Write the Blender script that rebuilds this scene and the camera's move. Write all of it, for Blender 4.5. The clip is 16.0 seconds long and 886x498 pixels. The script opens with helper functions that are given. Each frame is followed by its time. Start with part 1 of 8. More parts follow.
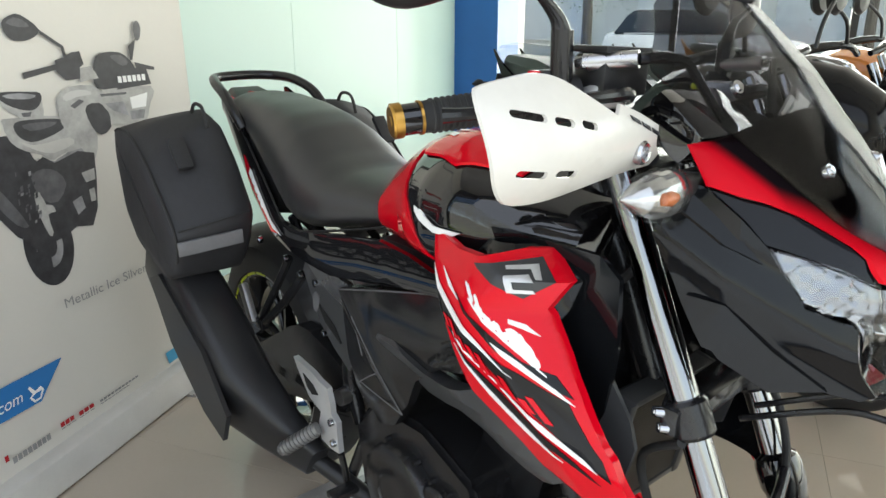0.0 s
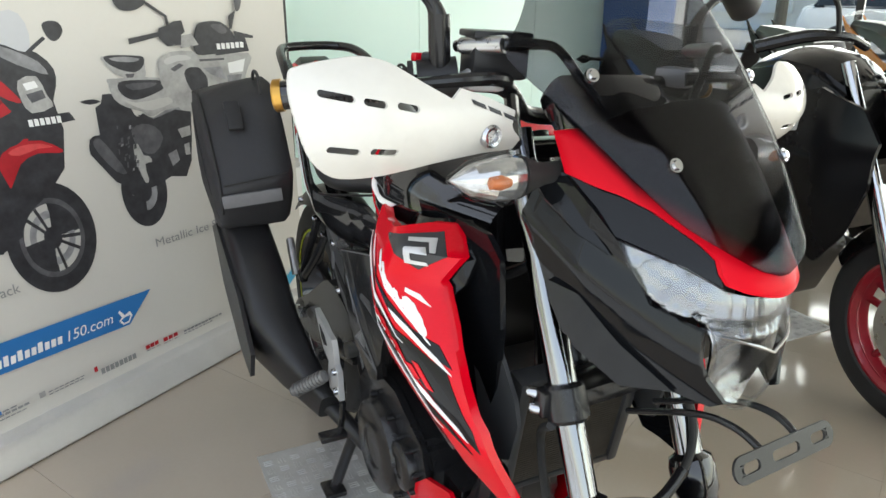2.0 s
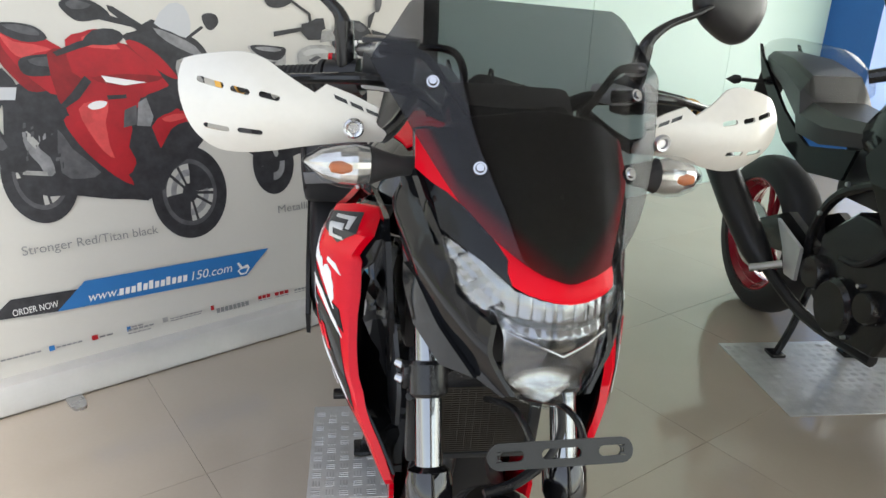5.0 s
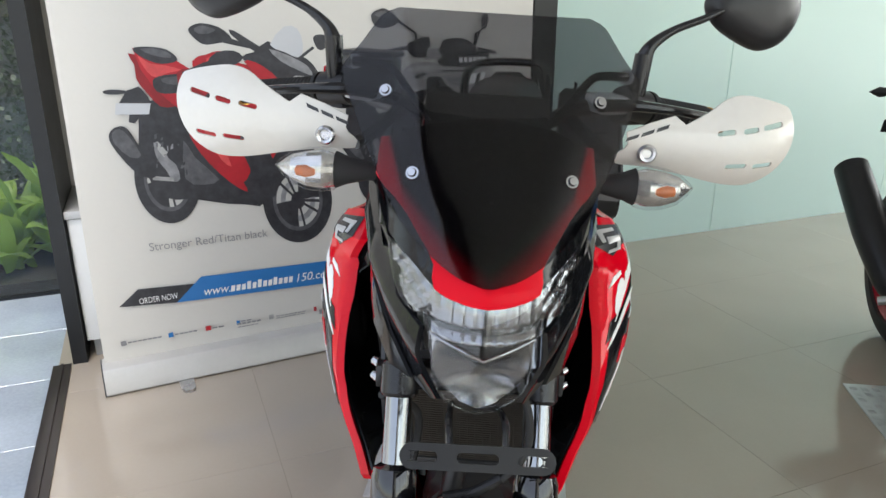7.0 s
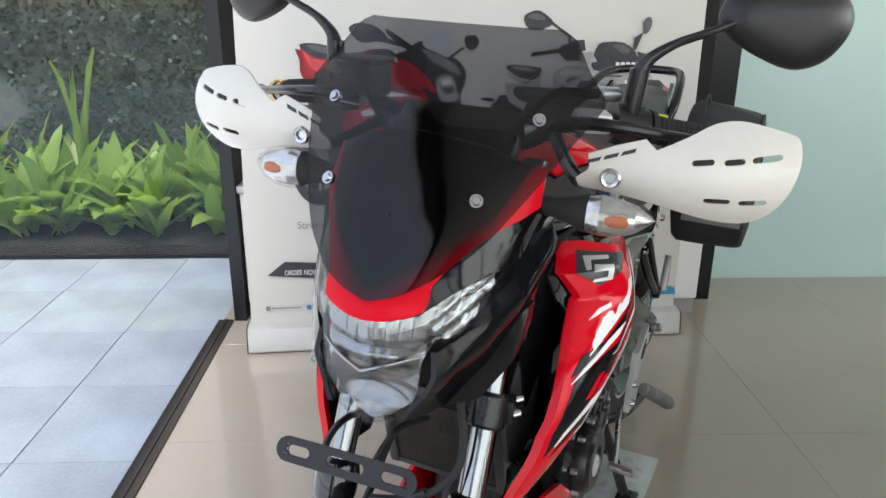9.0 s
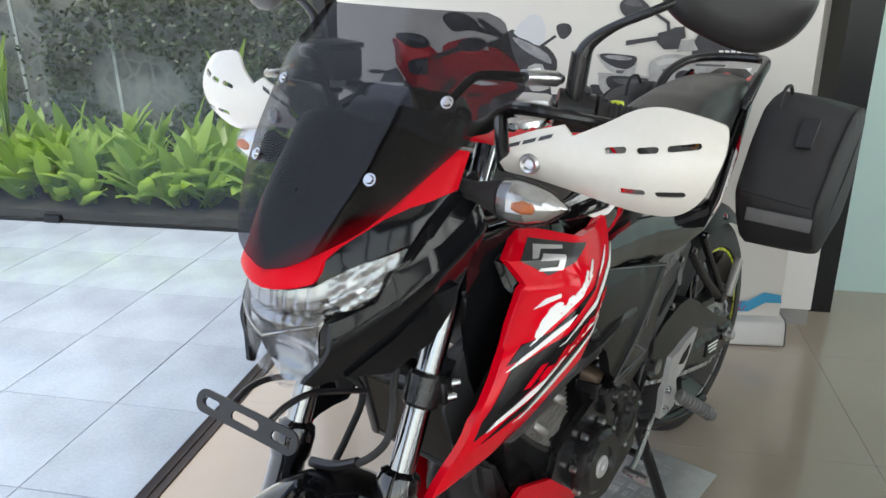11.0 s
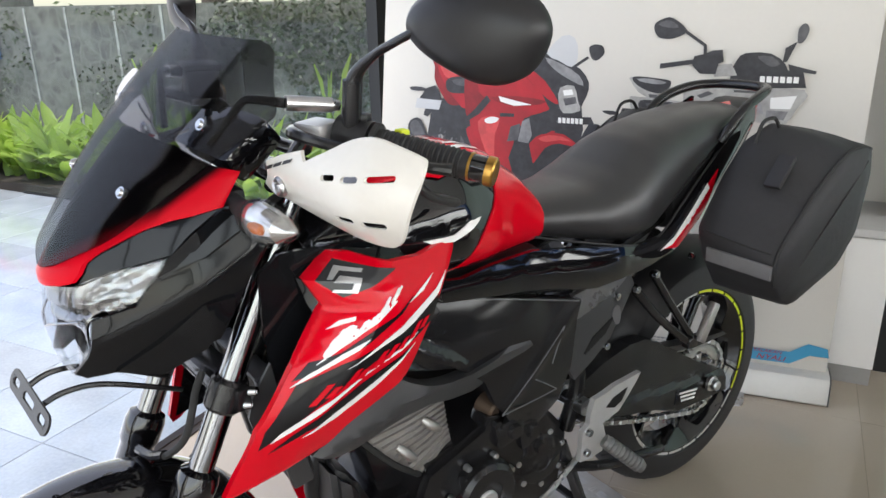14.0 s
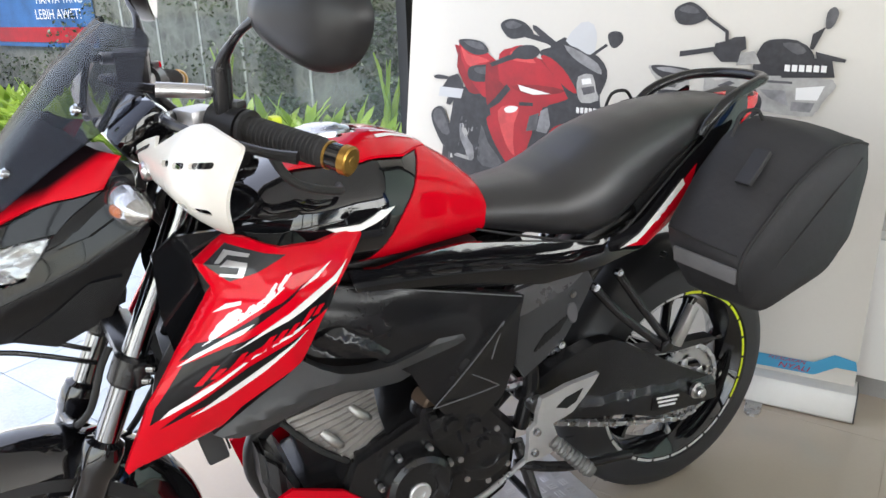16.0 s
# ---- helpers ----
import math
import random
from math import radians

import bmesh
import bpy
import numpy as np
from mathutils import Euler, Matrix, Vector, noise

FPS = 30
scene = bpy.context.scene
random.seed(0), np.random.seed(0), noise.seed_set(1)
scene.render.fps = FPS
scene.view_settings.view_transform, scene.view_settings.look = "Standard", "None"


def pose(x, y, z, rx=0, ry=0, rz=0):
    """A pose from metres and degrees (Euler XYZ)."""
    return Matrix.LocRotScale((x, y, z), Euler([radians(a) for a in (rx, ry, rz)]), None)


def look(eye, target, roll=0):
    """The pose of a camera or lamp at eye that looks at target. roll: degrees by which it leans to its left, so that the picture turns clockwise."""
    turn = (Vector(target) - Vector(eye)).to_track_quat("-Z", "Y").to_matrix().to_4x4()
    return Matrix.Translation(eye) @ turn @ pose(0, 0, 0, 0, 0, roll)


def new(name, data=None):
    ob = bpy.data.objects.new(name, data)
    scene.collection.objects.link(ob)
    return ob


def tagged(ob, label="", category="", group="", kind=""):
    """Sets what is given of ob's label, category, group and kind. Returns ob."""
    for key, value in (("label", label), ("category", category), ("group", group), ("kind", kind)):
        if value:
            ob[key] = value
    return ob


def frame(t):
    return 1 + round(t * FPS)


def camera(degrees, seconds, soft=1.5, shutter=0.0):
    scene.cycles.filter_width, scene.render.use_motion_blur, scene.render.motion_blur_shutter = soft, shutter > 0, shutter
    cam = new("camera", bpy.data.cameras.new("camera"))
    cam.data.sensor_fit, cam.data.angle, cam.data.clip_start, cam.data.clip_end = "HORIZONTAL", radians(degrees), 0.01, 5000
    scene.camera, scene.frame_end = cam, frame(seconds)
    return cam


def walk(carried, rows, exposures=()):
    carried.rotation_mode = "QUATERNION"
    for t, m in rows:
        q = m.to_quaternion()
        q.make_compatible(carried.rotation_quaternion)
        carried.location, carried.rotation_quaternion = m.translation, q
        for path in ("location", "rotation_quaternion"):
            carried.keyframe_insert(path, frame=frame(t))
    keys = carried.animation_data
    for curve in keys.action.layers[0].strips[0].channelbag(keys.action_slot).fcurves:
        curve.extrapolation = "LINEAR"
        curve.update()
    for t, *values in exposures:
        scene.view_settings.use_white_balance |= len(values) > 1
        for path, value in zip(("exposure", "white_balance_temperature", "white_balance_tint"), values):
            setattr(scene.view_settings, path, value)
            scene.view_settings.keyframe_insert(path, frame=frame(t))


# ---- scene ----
cam = camera(62.8, 16.0)

PATH = [
    (0, (-0.804, -0.274, 1.14), (0.416, 1.185, 0.522), 0.1),
    (0.5, (-0.766, -0.329, 1.152), (0.353, 1.194, 0.498), 0.4),
    (1, (-0.709, -0.371, 1.166), (0.362, 1.191, 0.523), 0.0),
    (1.5, (-0.63, -0.439, 1.165), (0.322, 1.192, 0.505), 0.1),
    (2, (-0.552, -0.498, 1.158), (0.263, 1.192, 0.464), 0.4),
    (2.5, (-0.5, -0.541, 1.163), (0.243, 1.183, 0.473), -0.3),
    (3, (-0.48, -0.575, 1.162), (0.184, 1.178, 0.464), -0.5),
    (3.5, (-0.436, -0.621, 1.158), (0.142, 1.174, 0.492), -0.5),
    (4, (-0.35, -0.673, 1.158), (0.079, 1.157, 0.473), 0.0),
    (4.2, (-0.319, -0.691, 1.166), (0.074, 1.144, 0.475), 0.9),
    (6.3, (0.021, -0.733, 1.18), (-0.058, 1.141, 0.485), 0.5),
    (6.5, (0.037, -0.738, 1.179), (-0.087, 1.134, 0.485), 0.3),
    (7, (0.084, -0.744, 1.173), (-0.152, 1.13, 0.517), 0.1),
    (7.5, (0.163, -0.744, 1.173), (-0.246, 1.098, 0.509), 0.9),
    (8, (0.239, -0.721, 1.183), (-0.2, 1.113, 0.518), 1.1),
    (8.5, (0.336, -0.685, 1.192), (-0.293, 1.095, 0.535), 0.6),
    (9, (0.432, -0.627, 1.187), (-0.424, 1.054, 0.523), 0.3),
    (9.2, (0.463, -0.609, 1.184), (-0.452, 1.04, 0.519), 0.5),
    (11.3, (0.732, -0.438, 1.177), (-0.577, 0.916, 0.503), -1.3),
    (11.5, (0.76, -0.405, 1.177), (-0.603, 0.897, 0.509), -1.3),
    (12, (0.821, -0.32, 1.174), (-0.654, 0.852, 0.502), -0.6),
    (12.5, (0.866, -0.263, 1.174), (-0.649, 0.863, 0.514), -1.6),
    (13, (0.921, -0.22, 1.167), (-0.628, 0.857, 0.502), -0.8),
    (13.5, (0.982, -0.177, 1.176), (-0.557, 0.912, 0.509), -0.3),
    (14, (1.03, -0.119, 1.185), (-0.524, 0.965, 0.546), -1.0),
    (14.5, (1.075, -0.045, 1.176), (-0.581, 0.859, 0.513), -1.5),
    (15, (1.108, 0.035, 1.178), (-0.572, 0.881, 0.498), -0.1),
    (15.5, (1.145, 0.103, 1.177), (-0.54, 0.947, 0.507), -0.6),
    (16, (1.171, 0.139, 1.176), (-0.518, 0.98, 0.515), -1.7),
]
walk(cam, [(t, look(e, g, r)) for t, e, g, r in PATH], [(0, 1.0, 6950, 7), (3, 1.03, 6950, 8), (6.5, 0.78, 6700, 11), (9, 0.80, 6500, 11), (12, 0.86, 6500, 12), (14, 1.0, 6600, 14), (16, 1.22, 6600, 14)])

# ---- world ----
world = bpy.data.worlds.new("daylight")
scene.world = world
world.use_nodes = True
sky = world.node_tree.nodes.new("ShaderNodeTexSky")
sky.sky_type, sky.sun_disc = "NISHITA", False
sky.sun_elevation, sky.sun_rotation = radians(70), radians(120)
world.node_tree.links.new(sky.outputs[0], world.node_tree.nodes["Background"].inputs[0])
world.node_tree.nodes["Background"].inputs[1].default_value = 0.15

sun = new("sun", bpy.data.lights.new("sun", "SUN"))
sun.data.energy, sun.data.angle, sun.data.color = 2.6, radians(25), (1.0, 0.96, 0.9)
sun.matrix_world = look((0.5, -1.1, 2.7), (0, 0, 0))

# Room frame: a runs along the back wall, b away from the room's middle.
TURN = 29.0
U = Vector((math.cos(radians(TURN)), math.sin(radians(TURN)), 0))
V = Vector((-U.y, U.x, 0))
O = Vector((-1.425, 1.267, 0))
ROOM = Matrix.Translation(O) @ Matrix.Rotation(radians(TURN), 4, "Z")


def room(a, b, z=0.0):
    return O + U * a + V * b + Vector((0, 0, z))


def window_light(name, a, b, z, turn, wide, high, watts, tint=(1.0, 0.985, 0.96)):
    """Daylight that enters through one opening; it shines along b turned by turn degrees."""
    lamp = new(name, bpy.data.lights.new(name, "AREA"))
    lamp.data.shape, lamp.data.size, lamp.data.size_y = "RECTANGLE", wide, high
    lamp.data.energy, lamp.data.color = watts, tint
    lamp.matrix_world = ROOM @ pose(a, b, z, 90, 0, turn)
    return lamp


window_light("garden_daylight", -0.06, -1.7, 1.4, -90, 3.2, 2.7, 14)
window_light("street_daylight", 7.34, -2.6, 1.43, 90, 5.8, 2.6, 168)
window_light("front_daylight", 3.6, -5.75, 1.43, 0, 7.0, 2.6, 84, (1.0, 0.975, 0.90))

# ---- materials ----
def material(name, colour, rough=0.5, metal=0.0, vary=0.12, scale=8.0, bump=0.0, bump_scale=200.0, coat=0.0, trans=0.0, ior=1.45, rough_vary=0.1, grain=90.0, spec=0.5):
    """A surface with broad stains or mottling and fine grain; colour is its base colour."""
    m = bpy.data.materials.new(name)
    m.use_nodes = True
    nt = m.node_tree
    bsdf = nt.nodes["Principled BSDF"]
    coords = nt.nodes.new("ShaderNodeTexCoord")
    broad, fine = nt.nodes.new("ShaderNodeTexNoise"), nt.nodes.new("ShaderNodeTexNoise")
    broad.inputs["Scale"].default_value, broad.inputs["Detail"].default_value = scale, 5
    fine.inputs["Scale"].default_value, fine.inputs["Detail"].default_value = grain, 3
    both = nt.nodes.new("ShaderNodeMath")
    both.operation = "MULTIPLY_ADD"
    both.inputs[1].default_value = 0.35
    nt.links.new(coords.outputs["Object"], broad.inputs["Vector"])
    nt.links.new(coords.outputs["Object"], fine.inputs["Vector"])
    nt.links.new(fine.outputs[0], both.inputs[0])
    nt.links.new(broad.outputs[0], both.inputs[2])
    ramp = nt.nodes.new("ShaderNodeMapRange")
    ramp.inputs["From Min"].default_value, ramp.inputs["From Max"].default_value = 0.35, 1.0
    nt.links.new(both.outputs[0], ramp.inputs["Value"])
    mix = nt.nodes.new("ShaderNodeMix")
    mix.data_type = "RGBA"
    c = Vector(colour[:3])
    mix.inputs[6].default_value = (*(c * (1 - vary)), 1)
    mix.inputs[7].default_value = (*[min(1, v) for v in c * (1 + vary)], 1)
    nt.links.new(ramp.outputs[0], mix.inputs[0])
    nt.links.new(mix.outputs[2], bsdf.inputs["Base Color"])
    gloss = nt.nodes.new("ShaderNodeMapRange")
    gloss.inputs["To Min"].default_value = max(0.0, rough - rough_vary * rough)
    gloss.inputs["To Max"].default_value = min(1.0, rough + rough_vary * rough)
    nt.links.new(ramp.outputs[0], gloss.inputs["Value"])
    nt.links.new(gloss.outputs[0], bsdf.inputs["Roughness"])
    bsdf.inputs["Metallic"].default_value = metal
    bsdf.inputs["Specular IOR Level"].default_value = spec
    bsdf.inputs["IOR"].default_value = ior
    bsdf.inputs["Coat Weight"].default_value = coat
    bsdf.inputs["Coat Roughness"].default_value = 0.03
    bsdf.inputs["Transmission Weight"].default_value = trans
    if bump:
        relief, tex = nt.nodes.new("ShaderNodeBump"), nt.nodes.new("ShaderNodeTexNoise")
        tex.inputs["Scale"].default_value, tex.inputs["Detail"].default_value = bump_scale, 4
        relief.inputs["Strength"].default_value, relief.inputs["Distance"].default_value = bump, 0.002
        nt.links.new(coords.outputs["Object"], tex.inputs["Vector"])
        nt.links.new(tex.outputs[0], relief.inputs["Height"])
        nt.links.new(relief.outputs[0], bsdf.inputs["Normal"])
    return m


def clear_pane(name, tint, gloss=0.03, rough=0.02, edge=0.42):
    """A thin pane: mostly see-through, with a glossy coat by Fresnel."""
    m = bpy.data.materials.new(name)
    m.use_nodes = True
    nt = m.node_tree
    nt.nodes.remove(nt.nodes["Principled BSDF"])
    out = nt.nodes["Material Output"]
    through_bsdf, shine, mix = nt.nodes.new("ShaderNodeBsdfTransparent"), nt.nodes.new("ShaderNodeBsdfGlossy"), nt.nodes.new("ShaderNodeMixShader")
    face, steep, fres = nt.nodes.new("ShaderNodeLayerWeight"), nt.nodes.new("ShaderNodeMath"), nt.nodes.new("ShaderNodeMath")
    face.inputs[0].default_value = 0.5
    steep.operation, fres.operation = "POWER", "MULTIPLY_ADD"
    steep.inputs[1].default_value = 5.5
    fres.inputs[1].default_value, fres.inputs[2].default_value = edge, gloss
    nt.links.new(face.outputs["Facing"], steep.inputs[0])
    nt.links.new(steep.outputs[0], fres.inputs[0])
    through_bsdf.inputs[0].default_value = (*tint, 1)
    shine.inputs["Roughness"].default_value = rough
    nt.links.new(fres.outputs[0], mix.inputs[0])
    nt.links.new(through_bsdf.outputs[0], mix.inputs[1])
    nt.links.new(shine.outputs[0], mix.inputs[2])
    nt.links.new(mix.outputs[0], out.inputs[0])
    return m


RED = material("red_lacquer", (0.62, 0.0015, 0.012), 0.05, 0, 0.05, 6, spec=0.3)
GLOSS_BLACK = material("gloss_black_lacquer", (0.005, 0.005, 0.006), 0.05, 0, 0.2, 6, coat=0.7, spec=0.5)
MASK_BLACK = material("mask_black_plastic", (0.005, 0.0055, 0.0065), 0.075, 0, 0.2, 8, spec=0.32)
SATIN_BLACK = material("satin_black_plastic", (0.016, 0.016, 0.017), 0.36, 0, 0.15, 10, bump=0.05, bump_scale=900, spec=0.4)
DARK_GREY = material("dark_grey_plastic", (0.040, 0.041, 0.043), 0.36, 0, 0.15, 10, bump=0.08, bump_scale=900, spec=0.5)
GRAPHITE = material("graphite_decal", (0.035, 0.036, 0.038), 0.25, 0, 0.1, 10)
DULL_ALU = material("dull_alloy", (0.20, 0.20, 0.198), 0.5, 0.7, 0.2, 22, bump=0.3, bump_scale=450)
FRAME_BLACK = material("black_frame_paint", (0.011, 0.011, 0.012), 0.22, 0, 0.2, 12, spec=0.5)
ENGINE_BLACK = material("black_engine_paint", (0.012, 0.012, 0.013), 0.19, 0.0, 0.3, 14, bump=0.10, bump_scale=500, spec=0.5)
VINYL = material("black_seat_vinyl", (0.018, 0.018, 0.019), 0.35, 0, 0.15, 5, bump=0.10, bump_scale=1400, spec=0.9)
RUBBER = material("black_rubber", (0.018, 0.018, 0.018), 0.7, 0, 0.2, 20, bump=0.2, bump_scale=600)
TYRE = material("tyre_rubber", (0.02, 0.02, 0.021), 0.62, 0, 0.25, 18, bump=0.2, bump_scale=500)
FABRIC = material("black_bag_fabric", (0.019, 0.019, 0.021), 0.62, 0, 0.35, 9, bump=0.9, bump_scale=26)
SHEEN_BLACK = material("sheen_black_plastic", (0.011, 0.011, 0.012), 0.17, 0, 0.2, 9, bump=0.02, bump_scale=300, spec=0.5)
FAINT_LINE = material("grey_moulded_line", (0.10, 0.10, 0.105), 0.35, 0, 0.1, 10)
STRIP = material("reflective_strip", (0.16, 0.16, 0.165), 0.5, 0.1, 0.2, 14)
CHROME = material("chrome", (0.43, 0.44, 0.46), 0.045, 1.0, 0.03, 10)
FORK_CHROME = material("hard_chrome", (0.25, 0.257, 0.27), 0.11, 1.0, 0.05, 12)
STEEL = material("brushed_steel", (0.55, 0.55, 0.56), 0.28, 1.0, 0.12, 20)
ALU = material("cast_aluminium", (0.42, 0.41, 0.395), 0.42, 0.9, 0.2, 22, bump=0.3, bump_scale=450)
SILVER = material("silver_paint", (0.58, 0.58, 0.58), 0.35, 0.55, 0.1, 18)
GOLD = material("gold_anodised", (0.52, 0.29, 0.07), 0.3, 1.0, 0.08, 20)
WHITE_PLASTIC = material("white_plastic", (0.62, 0.60, 0.55), 0.16, 0, 0.07, 6)
WHITE_DECAL = material("white_decal", (0.8, 0.8, 0.79), 0.3, 0, 0.04, 10)
BLACK_DECAL = material("black_decal", (0.008, 0.008, 0.009), 0.12, 0, 0.1, 10, spec=0.3)
YELLOW = material("yellow_rim_tape", (0.62, 0.72, 0.02), 0.4, 0, 0.08, 15)
GREY_TAPE = material("grey_rim_tape", (0.5, 0.5, 0.48), 0.4, 0, 0.1, 15)
AMBER = material("amber_bulb", (0.42, 0.13, 0.05), 0.2, 0, 0.1, 15)
RADIATOR = material("radiator_fins", (0.12, 0.105, 0.088), 0.45, 0.5, 0.2, 30)
FROSTED = material("frosted_lens_body", (0.54, 0.53, 0.51), 0.14, 0.85, 0.3, 60)
# Near-black that stands for the shade inside grooves, slots and openings.
RECESS_SHADE = material("recess_shade_black", (0.006, 0.006, 0.006), 0.8, 0, 0.1, 10)
LENS = clear_pane("clear_lens", (0.93, 0.94, 0.95), edge=0.3)
SMOKE = clear_pane("smoked_acrylic", (0.47, 0.475, 0.495), 0.025, rough=0.05, edge=0.2)
GLASS = clear_pane("window_glass", (0.94, 0.965, 0.955))
REFLECTOR = material("lamp_reflector", (0.31, 0.31, 0.312), 0.2, 1.0, 0.05, 40)

COWL = material("red_to_black_cowl", (0.62, 0.003, 0.014), 0.3, 0, 0.05, 6, spec=0.12)
_nt = COWL.node_tree
_co, _sep, _abs, _slope, _rise, _side, _fade, _cm = [_nt.nodes.new(n) for n in ("ShaderNodeTexCoord", "ShaderNodeSeparateXYZ", "ShaderNodeMath", "ShaderNodeMath", "ShaderNodeMath", "ShaderNodeMapRange", "ShaderNodeMapRange", "ShaderNodeMix")]
_abs.operation, _slope.operation, _rise.operation, _fade.interpolation_type, _cm.data_type = "ABSOLUTE", "MULTIPLY_ADD", "SUBTRACT", "SMOOTHSTEP", "RGBA"
_slope.inputs[1].default_value, _slope.inputs[2].default_value = 0.65, 0.868
_side.inputs["From Min"].default_value, _side.inputs["From Max"].default_value, _side.inputs["To Max"].default_value = 0.10, 0.15, 0.075
_add = _nt.nodes.new("ShaderNodeMath")
_fade.inputs["From Min"].default_value, _fade.inputs["From Max"].default_value = 0.006, 0.034
_cm.inputs[6].default_value, _cm.inputs[7].default_value = (0.62, 0.003, 0.014, 1), (0.006, 0.003, 0.004, 1)
for _p, _q in ((_co.outputs["Object"], _sep.inputs[0]), (_sep.outputs[0], _abs.inputs[0]), (_abs.outputs[0], _slope.inputs[0]), (_abs.outputs[0], _side.inputs["Value"]), (_slope.outputs[0], _add.inputs[0]), (_side.outputs[0], _add.inputs[1]), (_sep.outputs[2], _rise.inputs[0]), (_add.outputs[0], _rise.inputs[1]), (_rise.outputs[0], _fade.inputs["Value"]), (_fade.outputs[0], _cm.inputs[0]), (_cm.outputs[2], _nt.nodes["Principled BSDF"].inputs["Base Color"])):
    _nt.links.new(_p, _q)

FLOOR = material("beige_floor_tile", (0.405, 0.348, 0.283), 0.14, 0, 0.05, 3, coat=0.45)
JOINT = material("floor_joint", (0.34, 0.28, 0.215), 0.8, 0, 0.1, 20)
# Strong broad mottling paints cloudy sky reflections into the tile colour.
OUT_TILE = material("grey_terrace_tile", (0.43, 0.485, 0.54), 0.05, 0, 0.26, 3.2, coat=0.6, spec=0.8)
OUT_JOINT = material("terrace_joint", (0.30, 0.31, 0.32), 0.8, 0, 0.1, 20)
WALL_WHITE = material("white_wall_paint", (0.74, 0.72, 0.67), 0.6, 0, 0.04, 3, bump=0.1)
# Unseen ceiling: its dimness is put into a grey colour for darker reflections.
CEILING = material("ceiling_paint", (0.5, 0.5, 0.49), 0.7, 0, 0.03, 3)
TRACK = material("brown_anodised_track", (0.045, 0.036, 0.032), 0.4, 0.2, 0.2, 12)
COLUMN = material("black_aluminium", (0.012, 0.013, 0.014), 0.35, 0.1, 0.2, 8)
FROST = material("frosted_glass_film", (0.74, 0.87, 0.80), 0.25, 0, 0.03, 2)
_nt = FROST.node_tree
_glow, _mix = _nt.nodes.new("ShaderNodeBsdfTranslucent"), _nt.nodes.new("ShaderNodeMixShader")
_glow.inputs[0].default_value = (0.72, 0.86, 0.79, 1)
_mix.inputs[0].default_value = 0.5
_nt.links.new(_nt.nodes["Principled BSDF"].outputs[0], _mix.inputs[1])
_nt.links.new(_glow.outputs[0], _mix.inputs[2])
_nt.links.new(_mix.outputs[0], _nt.nodes["Material Output"].inputs[0])
CABINET = material("white_laminate", (0.78, 0.78, 0.76), 0.3, 0, 0.03, 5)
STONE = material("dark_wall_stone", (0.13, 0.135, 0.12), 0.85, 0, 0.6, 9, bump=0.6, bump_scale=60)
# pale mortar between crazy-paved stones
_nt = STONE.node_tree
_old = _nt.nodes["Principled BSDF"].inputs["Base Color"].links[0].from_socket
_co, _cells, _edge, _cm = [_nt.nodes.new(n) for n in ("ShaderNodeTexCoord", "ShaderNodeTexVoronoi", "ShaderNodeMapRange", "ShaderNodeMix")]
_cells.feature, _cm.data_type = "DISTANCE_TO_EDGE", "RGBA"
_cells.inputs["Scale"].default_value = 9.0
_edge.inputs["From Min"].default_value, _edge.inputs["From Max"].default_value = 0.0, 0.085
_cm.inputs[6].default_value = (0.175, 0.178, 0.16, 1)
for _p, _q in ((_co.outputs["Object"], _cells.inputs["Vector"]), (_cells.outputs["Distance"], _edge.inputs["Value"]), (_edge.outputs[0], _cm.inputs[0]), (_old, _cm.inputs[7]), (_cm.outputs[2], _nt.nodes["Principled BSDF"].inputs["Base Color"])):
    _nt.links.new(_p, _q)
LEAF = material("bright_leaf", (0.24, 0.34, 0.07), 0.35, 0, 0.5, 5)
_nt = LEAF.node_tree
_glow, _mix = _nt.nodes.new("ShaderNodeBsdfTranslucent"), _nt.nodes.new("ShaderNodeMixShader")
_glow.inputs[0].default_value = (0.42, 0.62, 0.10, 1)
_mix.inputs[0].default_value = 0.4
_nt.links.new(_nt.nodes["Principled BSDF"].outputs[0], _mix.inputs[1])
_nt.links.new(_glow.outputs[0], _mix.inputs[2])
_nt.links.new(_mix.outputs[0], _nt.nodes["Material Output"].inputs[0])
SOIL = material("dark_soil", (0.03, 0.025, 0.02), 0.9, 0, 0.3, 20, bump=0.5, bump_scale=80)
BANNER = material("banner_vinyl", (0.57, 0.55, 0.50), 0.4, 0, 0.03, 2)
PLATE = material("diamond_plate", (0.60, 0.60, 0.60), 0.42, 0.7, 0.15, 14)

# ---- mesh tools ----
def link_mesh(name, bm, mat, parent=None, label="", smooth=35):
    me = bpy.data.meshes.new(name)
    bmesh.ops.recalc_face_normals(bm, faces=bm.faces)
    bm.to_mesh(me)
    bm.free()
    for m in mat if isinstance(mat, (list, tuple)) else [mat]:
        me.materials.append(m)
    if smooth:
        for p in me.polygons:
            p.use_smooth = True
        me.set_sharp_from_angle(angle=radians(smooth))
    ob = new(name, me)
    if parent:
        ob.parent = parent
    if label:
        tagged(ob, label)
    return ob


def part(name, bm, mat, parent, label="", smooth=35):
    return link_mesh(name, bm, mat, parent, label, smooth)


def empty(name, label, category, m=None, group="", kind=""):
    ob = new(name)
    ob.empty_display_size = 0.05
    if m is not None:
        ob.matrix_world = m
    return tagged(ob, label, category, group, kind)


